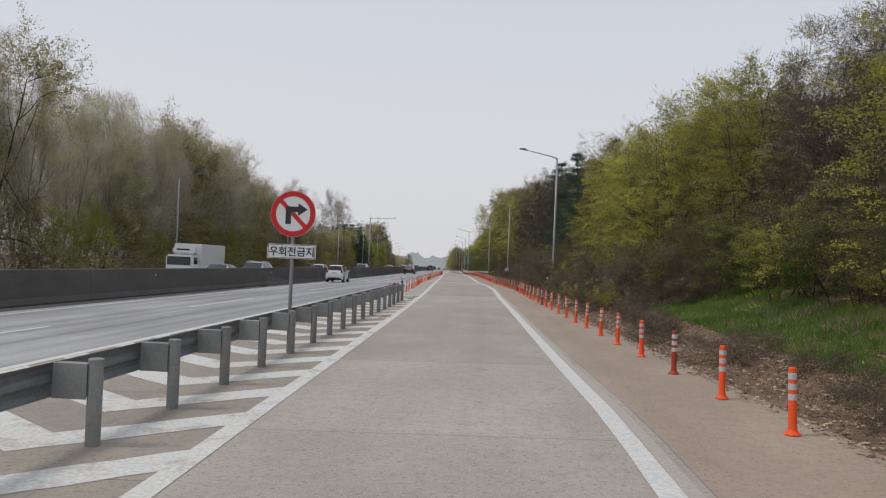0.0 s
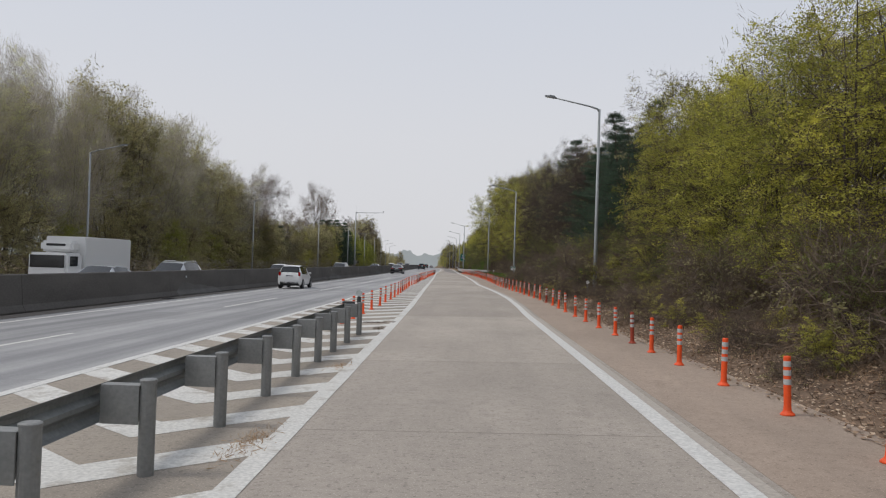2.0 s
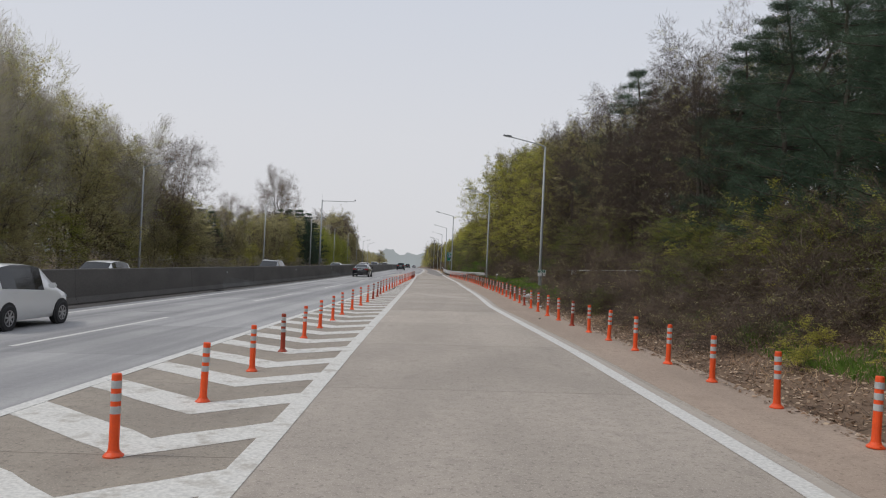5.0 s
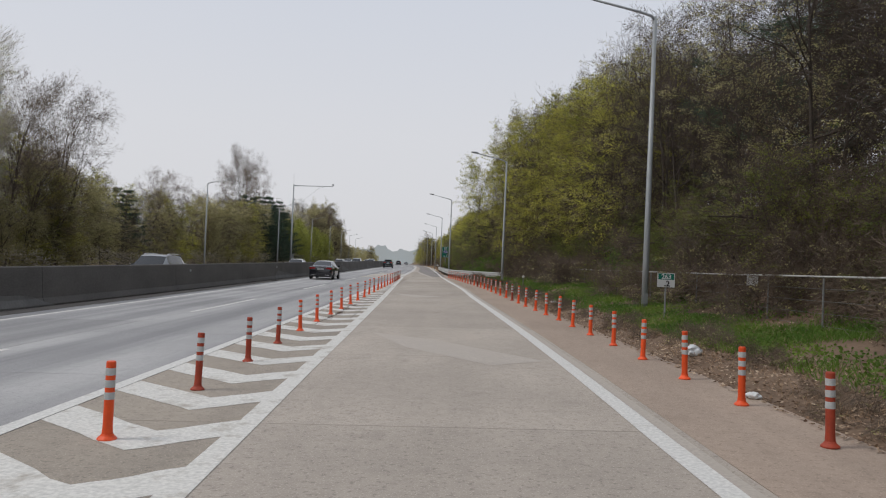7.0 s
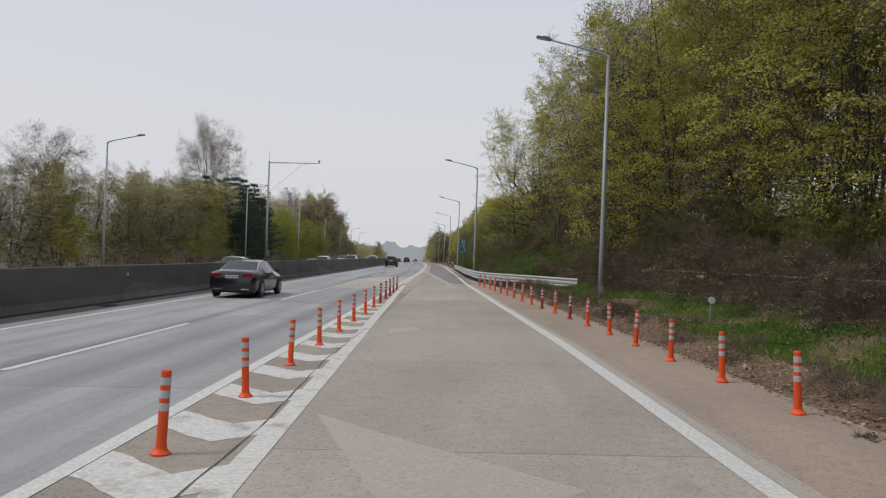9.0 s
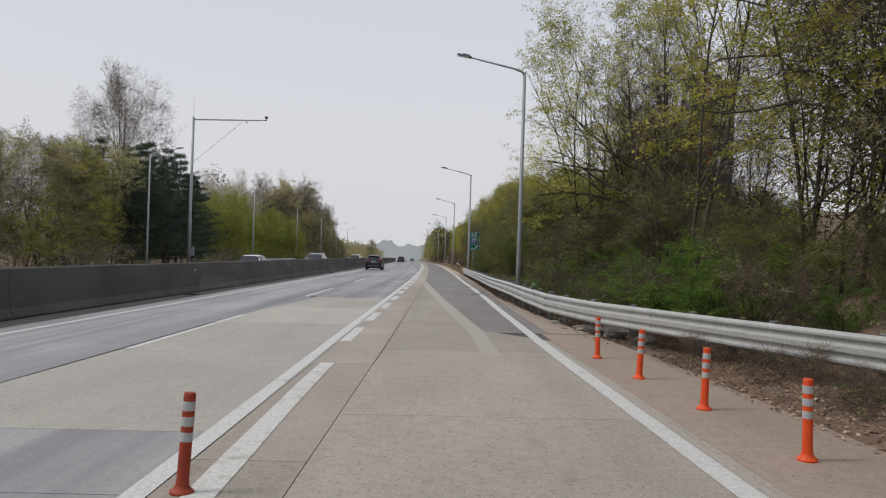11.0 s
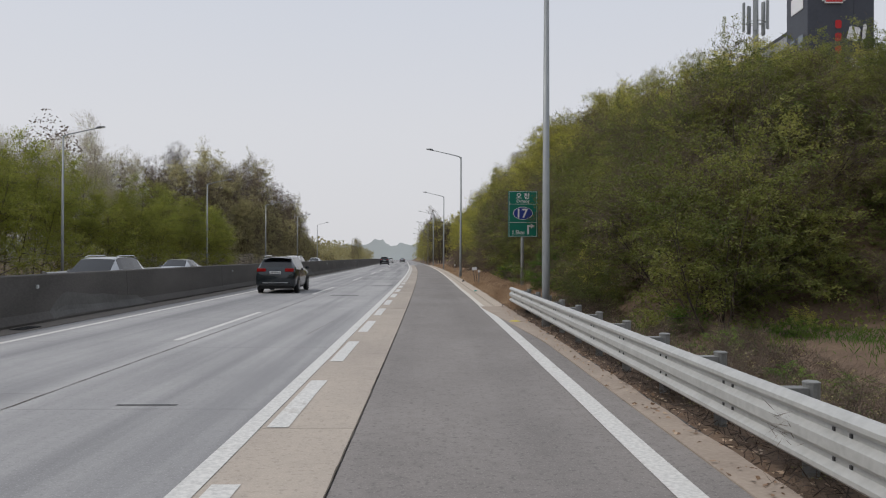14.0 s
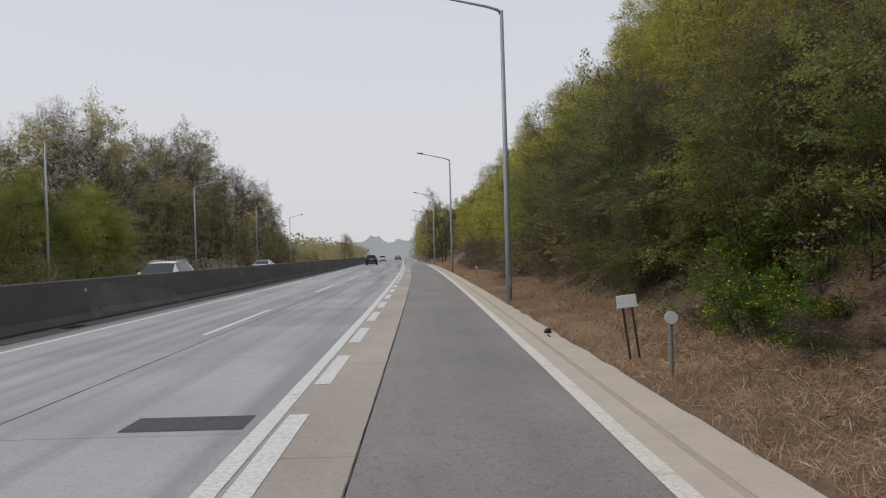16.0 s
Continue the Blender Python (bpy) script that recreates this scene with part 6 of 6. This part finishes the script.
part("sign_shape", b, M["sign_red"], tower)
b = bmesh.new()
box(b, (2.3, .06, 2.5), (5.9, -.16, 37.4), .2)
part("sign_shape", b, M["sign_letters"], tower)
b = bmesh.new()
box(b, (.8, .06, 1.3), (5.8, -.20, 37.2), .2)
part("sign_shape", b, M["sign_red"], tower)
for k, z0 in enumerate((31.6, 27.2, 22.8)):
    for x0, z1, w_, h_, a in ((-.55, .1, 1.5, 1.9, 14), (.85, .0, .42, 2.9, 6)):
        b = bmesh.new()
        box(b, (w_, .1, h_), (0, 0, 0), .15, Matrix.Translation((9.2 + x0, -.06, z0 + z1)) @ Matrix.Rotation(radians(a), 4, 'Y'))
        part("sign_shape", b, M["sign_letters"], tower)
for k in range(7):
    b = bmesh.new()
    box(b, (.8, .08, 1.1), (6.6, -.05, 33.0 - 1.75 * k), .12)
    part("sign_shape", b, M["sign_red"], tower)
p = at(51.3, 281, 0)
tower.matrix_basis = pose(p.x, p.y, 0, 0, 0, 0)
tagged(tower, "grey clad office building with a dark stair tower", "building")

# ---- mobile phone mast ----
cell = new("antenna_mast")
hb = bank(21.2, 223)
b = bmesh.new()
tube(b, [(0, 0, hb - .5), (0, 0, 20.6)], [.20, .13], 12)
part("pole", b, M["lamp_grey"], cell, smooth=True)
for lev in (15.6, 18.6):
    b = bmesh.new()
    tube(b, [(.55 * math.cos(2 * math.pi * k / 12), .55 * math.sin(2 * math.pi * k / 12), lev) for k in range(13)], .025, 6)
    for k in range(3):
        a = 2 * math.pi * k / 3 + .4
        tube(b, [(0, 0, lev), (.55 * math.cos(a), .55 * math.sin(a), lev)], .025, 6)
    part("ring_frame", b, M["lamp_grey"], cell)
    for k in range(5):
        a = 2 * math.pi * k / 5 + lev
        b = bmesh.new()
        box(b, (.24, .13, 1.7 + .3 * (k % 2)), (0, 0, 0), .03, Matrix.Translation((.68 * math.cos(a), .68 * math.sin(a), lev + .35)) @ Matrix.Rotation(a + math.pi / 2, 4, 'Z'))
        part("panel_antenna", b, M["lamp_grey"], cell)
b = bmesh.new()
tube(b, [(0, 0, 20.6), (0, 0, 22.4)], .02, 6)
part("lightning_rod", b, M["lamp_grey"], cell)
p = at(21.2, 223, 0)
cell.matrix_basis = pose(p.x, p.y, p.z)
tagged(cell, "grey mobile phone mast with panel antennas", "antenna mast")

# ---- level site behind the rail: bare orange soil, pipes ----
M["orange_soil"] = surf("orange_bare_soil", (0.40, 0.17, 0.065), (0.50, 0.235, 0.10), .5, .95, fine=6, bump=.5)
b = bmesh.new()
bmesh.ops.create_grid(b, x_segments=26, y_segments=16, size=1)
for v in b.verts:
    r = math.hypot(v.co.x, v.co.y)
    v.co.z = .9 * max(0, 1 - r ** 2) + .12 * noise.noise((v.co.x * 4, v.co.y * 4, 1)) - .12
    v.co.x *= 6.5
    v.co.y *= 4
soil = link("soil_mound", b, M["orange_soil"], smooth=True)
soil.matrix_basis = stand(21.5, 195.0, bank(20, 195) - .10)
tagged(soil, "bare orange soil spread on the level site", "soil heap")
M["pipe_grey"] = plain("grey_plastic_pipe", (0.20, 0.22, 0.25), .5)
for k in range(4):
    b = bmesh.new()
    tube(b, [(-2.8, .2 * (k % 3), .11 + .19 * (k // 3)), (2.8, .2 * (k % 3) + .15, .11 + .19 * (k // 3))], .095, 12)
    o = link("pipe", b, M["pipe_grey"], smooth=True)
    o.matrix_basis = stand(18.2, 189.6, max(bank(18.2 + dx, 189.6) for dx in (-2.8, 0, 2.8)) + .02)
    tagged(o, "grey plastic pipe lying on the site", "pipe", "stacked pipes")


# ---- litter and rubble ----
def lump(name, material, size, u, y, seed, label, category, rough_=.35, h=None):
    b = bmesh.new()
    bmesh.ops.create_icosphere(b, subdivisions=3, radius=.5)
    for v in b.verts:
        n_ = noise.noise((v.co.x * 3 + seed, v.co.y * 3, v.co.z * 3)) + .5 * noise.noise((v.co.x * 8 + seed, v.co.y * 8, v.co.z * 8))
        v.co *= 1 + rough_ * n_
        v.co.z = max(v.co.z, -.38)
        v.co.x, v.co.y, v.co.z = v.co.x * size[0], v.co.y * size[1], (v.co.z + .38) * size[2]
    o = link(name, b, material, smooth=False)
    hh = max(bank(u, y), 0.0 if u < edge(y) + .1 else -9) if h is None else h
    o.matrix_basis = stand(u, y, hh, seed * 40)
    return tagged(o, label, category)


M["plastic_white"] = plain("crumpled_white_plastic", (0.62, 0.63, 0.63), .4)
M["plastic_green"] = plain("pale_green_sack", (0.22, 0.42, 0.27), .5)
M["plastic_teal"] = plain("teal_netting", (0.02, 0.30, 0.25), .5)
M["plastic_yellow"] = plain("yellow_wrapper", (0.60, 0.50, 0.06), .5)
M["plastic_black"] = plain("black_scrap", (0.02, 0.02, 0.02), .6)
M["rubble"] = surf("broken_concrete", (0.34, 0.30, 0.26), (0.44, 0.40, 0.35), 5, .95, fine=25, bump=.5)
for u, y, s, sd in ((9.15, 74.5, (.45, .30, .22), 1), (9.25, 98.3, (.55, .25, .14), 2), (8.95, 100.5, (.3, .2, .12), 3), (8.6, 70.2, (.2, .14, .1), 4), (8.3, 96.0, (.16, .5, .06), 5), (8.9, 66.5, (.14, .1, .08), 6), (6.35, 214.5, (.18, .14, .14), 7), (9.0, 92.0, (.35, .2, .1), 8)):
    lump("plastic_bag", M["plastic_white"], s, u, y, sd, "crumpled white plastic rubbish on the verge", "litter")
lump("sack", M["plastic_green"], (.46, .40, 1.05), 7.5, 168.0, 11, "pale green sack standing among the weeds", "sack", .5)
lump("netting", M["plastic_teal"], (1.1, .8, .3), 13.4, 187.0, 12, "teal netting heaped on the ground", "netting", .6)
lump("wrapper", M["plastic_yellow"], (.26, .18, .05), 4.25, 198.8, 13, "yellow wrapper on the gutter", "litter")
lump("plastic_bottle", M["plastic_teal"], (.16, .08, .08), 4.3, 216.5, 14, "teal plastic scrap on the gutter", "litter")
lump("scrap", M["plastic_black"], (.20, .16, .14), 4.45, 231.5, 15, "black scrap at the edge of the gutter", "litter")
for u, y, s, sd in ((6.35, 143.4, (.75, .45, .34), 21), (6.0, 144.5, (.9, .3, .2), 22), (6.75, 142.2, (.5, .4, .22), 23), (5.4, 146.6, (.3, .22, .1), 24), (5.6, 199.5, (.5, .4, .25), 25), (5.9, 189, (.45, .35, .22), 26)):
    lump("rubble", M["rubble"], s, u, y, sd, "broken lump of concrete beside the kerb", "rubble", .5)
tyre = new("old_tyre")
b = bmesh.new()
lathe(b, [(.19, -.10), (.30, -.105), (.33, -.07), (.33, .07), (.30, .105), (.19, .10)], 26)
part("tread", b, M["rubber"], tyre)
tyre.matrix_basis = stand(5.3, 202.2, bank(5.3, 202.2) + .10)
tagged(tyre, "worn black tyre lying by the rail end", "tyre")
for u, y, ln, a in ((4.35, 164.0, 1.1, 70), (4.1, 162.0, .9, 20), (4.6, 205.5, 1.4, 80), (3.95, 170.5, .6, 50), (8.0, 58.7, .4, 80), (4.4, 231.0, .6, 85)):
    b = bmesh.new()
    tube(b, [(-ln / 2, 0, .015), (-ln * .1, .03, .022), (ln / 2, -.02, .015)], [.012, .016, .008], 6)
    o = link("fallen_stick", b, M["bark"])
    o.matrix_basis = stand(u, y, .015 if u < edge(y) else bank(u, y) + .02, a)
    tagged(o, "thin dead stick on the ground", "stick")

# cracked and crumbling joint along the exit line
M["crack"] = plain("open_crack", (0.13, 0.113, 0.095), .95)
cracks = tagged(new("pavement_cracks"), "dark open cracks along the slab edges", "crack", kind="structure")


def crack(pts, w, seed):
    r = random.Random(seed)
    b = bmesh.new()
    lay = b.loops.layers.uv.new("lane")
    path = []
    for (u0, y0), (u1, y1) in zip(pts, pts[1:]):
        k = max(2, int(math.hypot(u1 - u0, y1 - y0) / .25))
        path += [(u0 + (u1 - u0) * i / k + r.uniform(-.008, .008), y0 + (y1 - y0) * i / k) for i in range(k)]
    prev = None
    for u, y in path:
        ww = w * r.uniform(.3, 1.4)
        cur = (b.verts.new(at(u - ww / 2, y, .008)), b.verts.new(at(u + ww / 2, y, .008)))
        if prev:
            b.faces.new((prev[0], prev[1], cur[1], cur[0]))
        prev = cur
    part("crack", b, M["crack"], cracks)


crack([(1.62, 82), (1.5, 86), (1.15, 92), (1.25, 99), (1.05, 104), (1.12, 110)], .018, 1)
crack([(.95, 80), (1.0, 85), (.75, 90)], .03, 2)
lump("rubble", M["rubble"], (.35, .18, .05), 3.78, 23.2, 27, "crumbled concrete at the edge of a slab", "rubble", .6, -.005)
crack([(1.17, 138), (1.15, 160), (1.16, 178)], .011, 4)
crack([(1.16, 178), (1.155, 250), (1.16, 300)], .014, 5)
crack([(-1.2, 155), (-1.3, 159), (-1.0, 163)], .012, 6)
crack([(-.85, 195.4), (-.78, 197.5), (-.70, 199.4)], .014, 7)
crack([(-3.07, 158), (-3.06, 215), (-3.07, 300)], .016, 8)
crack([(4.0, 85.25), (4.2, 85.85), (4.39, 86.37)], .03, 10)
crack([(4.39, 86.37), (4.9, 86.42), (5.6, 86.4)], .014, 11)
crack([(2.0, 82.0), (2.6, 82.1)], .02, 9)

# ---- hills at the end of the road, haze painted in as a pale glow ----
hm, hn, hl, hb_ = nodes_of("painted_haze_hills")
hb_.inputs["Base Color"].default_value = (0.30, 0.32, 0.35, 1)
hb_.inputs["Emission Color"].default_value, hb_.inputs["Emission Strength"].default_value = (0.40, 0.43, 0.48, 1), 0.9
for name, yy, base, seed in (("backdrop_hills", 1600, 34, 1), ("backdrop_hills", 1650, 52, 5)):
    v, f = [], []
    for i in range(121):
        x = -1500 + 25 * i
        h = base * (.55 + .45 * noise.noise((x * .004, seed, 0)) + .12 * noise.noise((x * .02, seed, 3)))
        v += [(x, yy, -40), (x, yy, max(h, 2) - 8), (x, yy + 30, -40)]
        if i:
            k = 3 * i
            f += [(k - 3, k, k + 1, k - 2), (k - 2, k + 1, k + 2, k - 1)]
    tagged(from_lists(name, v, f, hm), "hills on the horizon, their haze painted as a pale glow", "hills", kind="structure")


# Far tree line: its haze is painted as pale grey-green with emission.
wm, wn_, wl_, wb = nodes_of("painted_haze_trees")
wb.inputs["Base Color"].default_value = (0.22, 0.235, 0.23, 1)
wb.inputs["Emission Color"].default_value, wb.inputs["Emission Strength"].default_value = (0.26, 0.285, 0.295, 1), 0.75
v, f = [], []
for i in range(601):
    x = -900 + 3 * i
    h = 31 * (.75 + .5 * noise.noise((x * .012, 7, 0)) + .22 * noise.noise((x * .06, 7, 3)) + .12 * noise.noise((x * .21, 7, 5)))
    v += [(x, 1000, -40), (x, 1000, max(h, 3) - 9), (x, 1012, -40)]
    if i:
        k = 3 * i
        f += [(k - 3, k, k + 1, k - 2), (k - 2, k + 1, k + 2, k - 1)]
tagged(from_lists("backdrop_trees", v, f, wm), "distant line of trees, its haze painted pale and glowing", "trees", kind="structure")


# ---- road slabs, lane by lane ----
SLAB = 6.0


def slab_row(owner, ua, ub, material, y0, y1, step=SLAB, gap=0.012):
    y = y0
    while y < y1 - 0.1:
        e = min(y + step, y1)
        b = bmesh.new()
        ribbon(b, y + gap / 2, e - gap / 2, ua, ub, 0.0, 2.0, 0.028)
        part("slab", b, material, owner)
        y = e


def road_of(name, label):
    o = new(name)
    return tagged(o, label, "road", kind="structure")


carriage = road_of("carriageway", "grey concrete carriageway slabs with dark tyre streaks")
slab_row(carriage, -8.24, lambda y: -3.615 if y < 157.01 else -3.075, M["main_concrete"], -40, 335)
slab_row(carriage, -3.60, 0.16, M["main_concrete"], -43, 133)
slab_row(carriage, lambda y: lerp(y, (133, 149, 157), (-3.6, -3.45, -2.9)), 0.16, M["pale_concrete"], 133, 157)
slab_row(carriage, -3.60, lambda y: lerp(y, (133, 149, 157), (-3.6, -3.45, -2.9)) - .004, M["main_concrete"], 145, 157)
slab_row(carriage, -3.06, 0.16, M["main_concrete"], 157, 335)
exit_road = road_of("exit_lane", "beige concrete exit lane slabs with exposed stone grain")
wedge = lambda y: lerp(y, (139, 143.5, 149, 158, 163, 168.5, 177, 180), (3.45, 3.35, 2.95, 2.36, 2.1, 1.8, 1.40, 1.17))
slab_row(exit_road, lambda y: max(left_line(y), 1.16) if y > 106 else left_line(y), lambda y: right_line(y) + 0.30, M["lane_concrete"], -40, 140)
slab_row(exit_road, lambda y: 1.16, lambda y: wedge(y) if y > 143.6 else right_line(y) + 0.30, M["lane_concrete"], 140, 179.6)
gore = road_of("gore", "brown concrete gore area between exit lane and carriageway")
slab_row(gore, 0.17, lambda y: left_line(y) - 0.01 if y < 106 else 1.15, M["gore_concrete"], -40, 132, 4.0)
slab_row(gore, 0.17, 1.15, M["strip_concrete"], 132, 335)
lip = lambda y: lerp(y, (194, 204), (.45, -.06))
shoulder = road_of("shoulder", "grey asphalt shoulder beside the guard rail")
b = bmesh.new()
ribbon(b, -40, 143.6, lambda y: right_line(y) + 0.31, lambda y: edge(y) + 0.02, -0.003, 2.0, 0.03)
part("dusty_strip", b, M["dusty"], shoulder, "brown dusty paved strip")
b = bmesh.new()
ribbon(b, 143.6, 335, lambda y: max(wedge(y), 1.16) + 0.006, lambda y: right_line(y) + lip(y), -0.001, 2.0, 0.03)
part("asphalt_strip", b, M["asphalt"], shoulder, "dark grey asphalt")
M["gutter"] = surf("rough_gutter_concrete", (0.55, 0.47, 0.39), (0.43, 0.365, 0.30), 1.5, 0.9, fine=18, bump=0.4)
b = bmesh.new()
wob = lambda y: 0.10 * noise.noise((y * 1.7, 0, 5)) + 0.06 * noise.noise((y * 5.1, 2, 5))
ribbon(b, 143.6, 205, lambda y: right_line(y) + lip(y) + .005, lambda y: edge(y) - 0.02 + wob(y), 0.012, 0.5, 0.04)
M["kerb"] = surf("stained_kerb_concrete", (0.43, 0.355, 0.29), (0.30, 0.245, 0.20), 2.2, 0.9, fine=22, bump=0.5)
part("gutter_edge", b, M["kerb"], shoulder, "rough broken concrete edge")
b = bmesh.new()
ribbon(b, 205, 335, lambda y: right_line(y) - 0.05, lambda y: right_line(y) + 0.375, 0.004, 2.0, 0.03)
ribbon(b, 205, 335, lambda y: right_line(y) + 0.45, lambda y: edge(y) - 0.04 + wob(y), 0.022, 0.6, 0.05)
part("gutter_edge", b, M["gutter"], shoulder, "pale concrete gutter with a shallow channel")
M["silt"] = surf("dark_gutter_silt", (0.33, 0.285, 0.24), (0.43, 0.37, 0.31), 1.2, 0.95, fine=14, bump=0.3)
b = bmesh.new()
ribbon(b, 205, 335, lambda y: right_line(y) + 0.375, lambda y: right_line(y) + 0.45, 0.0, 2.0, 0.03)
part("channel", b, M["silt"], shoulder, "shallow channel with dark silt")

# ---- painted lines ----
M["dusty_white"] = paint("dusty_line_paint", (0.74, 0.70, 0.63), (0.50, 0.44, 0.37), 0.08)
lines = tagged(new("road_markings"), "white painted lines, dashes and chevrons", "road marking", kind="structure")


def stripe(name, ua, ub, ya, yb, material, h=0.004, step=2.0):
    b = bmesh.new()
    ribbon(b, ya, yb, ua, ub, h, step)
    return part(name, b, material, lines)


rough = lambda y, k: 0.012 * noise.noise((y * 2.3, k, 1))
drift = lambda y: lerp(y, (130, 144, 165, 183), (0, -.08, -.07, 0))
stripe("edge_line", lambda y: -0.03 + drift(y) + rough(y, 1), lambda y: 0.17 + drift(y) + rough(y, 2), -40, 700, M["white"], 0.006)
stripe("median_line", lambda y: -6.98 + rough(y, 3), lambda y: -6.82 + rough(y, 4), -40, 700, M["white"])
inset = lambda y: lerp(y, (100, 142), (-.055, 0))
stripe("right_line", lambda y: right_line(y) + inset(y) - 0.12 + rough(y, 5), lambda y: right_line(y) + inset(y) + 0.115 + rough(y, 6), -40, 205, M["white"], 0.006)
stripe("bare_margin", lambda y: right_line(y) + inset(y) + 0.12, lambda y: right_line(y) + 0.20 + 2 * rough(y, 11), -40, 142, M["ghost"], 0.005)
stripe("right_line", lambda y: right_line(y) - 0.10 + rough(y, 5), lambda y: right_line(y) + 0.09 + 2 * rough(y, 6), 205, 330, M["dusty_white"], 0.010)
stripe("exit_line", lambda y: left_line(y) - 0.09 + 2 * rough(y, 7), lambda y: left_line(y) + 0.155 + rough(y, 8), -40, 138, M["worn_white"], 0.006)
DASHES = [-43, -25, -7.2, 10.0, 29.2, 47.8, 65.6, 83.5, 102.2, 120.9, 139.3, 157.5, 175.6, 194.2, 213.4, 233.2] + [252.6 + 19.3 * k for k in range(20)]
for y in DASHES:
    stripe("lane_dash", -3.53, -3.38, y, y + 8.0, M["white"], 0.006)
y = 141.2
while y < 330:
    stripe("short_dash", lambda t: 0.23 + drift(t) + rough(t, 9), lambda t: 0.46 + drift(t) + rough(t, 10), y, y + 3.0, M["white"], 0.006, 1.0)
    y += 4.98


def chevron(name, ypost, wide=0.78):
    """A V of worn paint, its point towards oncoming traffic."""
    ua, ub = 0.18, left_line(ypost + 1.0) - 0.05
    ap = ua + 0.655 * (ub - ua)
    b = bmesh.new()
    lay = b.loops.layers.uv.new("lane")
    lslope, rslope = 0.87, 0.87

    def quad(u0, u1, s0, s1):
        k = 6
        for i in range(k):
            a0, a1 = u0 + (u1 - u0) * i / k, u0 + (u1 - u0) * (i + 1) / k
            f0, f1 = ypost + s0 + (s1 - s0) * i / k, ypost + s0 + (s1 - s0) * (i + 1) / k
            j = [0.05 * noise.noise((a0 * 4, f0 * 3, 2)), 0.05 * noise.noise((a1 * 4, f1 * 3, 2))]
            b.faces.new([b.verts.new(at(*c)) for c in ((a0, f0 + j[0], .004), (a1, f1 + j[1], .004), (a1, f1 + wide + j[1], .004), (a0, f0 + wide + j[0], .004))])
    quad(ua, ap, (ap - ua) * lslope, 0.0)
    quad(ap, ub, 0.0, (ub - ap) * rslope)
    return part(name, b, M["worn_white"], lines)


yy = 28.0 - 1.87 * 30
while yy < 120:
    chevron("chevron", yy)
    yy += 1.87 if yy < 27 else 2.0 if yy < 36 else 1.945 if yy < 59 else 1.85
# faint traces of removed markings on the exit lane
for pts in (((1.7, 99.6), (2.6, 98.6), (4.3, 96.9), (3.0, 95.6)), ((2.7, 78.2), (4.2, 76.8), (6.2, 73.6), (5.2, 72.9), (3.6, 75.4)), ((1.75, 108.6), (2.5, 109.6), (2.3, 110.4), (1.7, 110.0))):
    b = bmesh.new()
    b.faces.new([b.verts.new(at(u, v, .003)) for u, v in reversed(pts)])
    bmesh.ops.recalc_face_normals(b, faces=b.faces)
    part("removed_marking", b, M["ghost"], lines)
stripe("removed_marking", lambda y: max(1.18, wedge(y) - 0.42), lambda y: max(1.19, wedge(y) - 0.06), 139.2, 179, M["ghost"], 0.003)
b = bmesh.new()
ribbon(b, 223.2, 223.9, -1.5, -0.16, 0.004, 0.35)
part("tar_patch", b, M["patch"], carriage, "dark tar repair patch")
b = bmesh.new()
ribbon(b, 212.3, 212.75, -2.5, -1.25, 0.004, 0.25)
part("tar_patch", b, M["patch"], carriage)
for u0, u1, yy in ((-1.84, -1.1, 187.2), (-2.6, -0.5, 243.5), (-5.2, -3.7, 58.0)):
    b = bmesh.new()
    ribbon(b, yy, yy + 0.07, u0, u1, 0.004, 0.1)
    part("tar_patch", b, M["patch"], carriage)
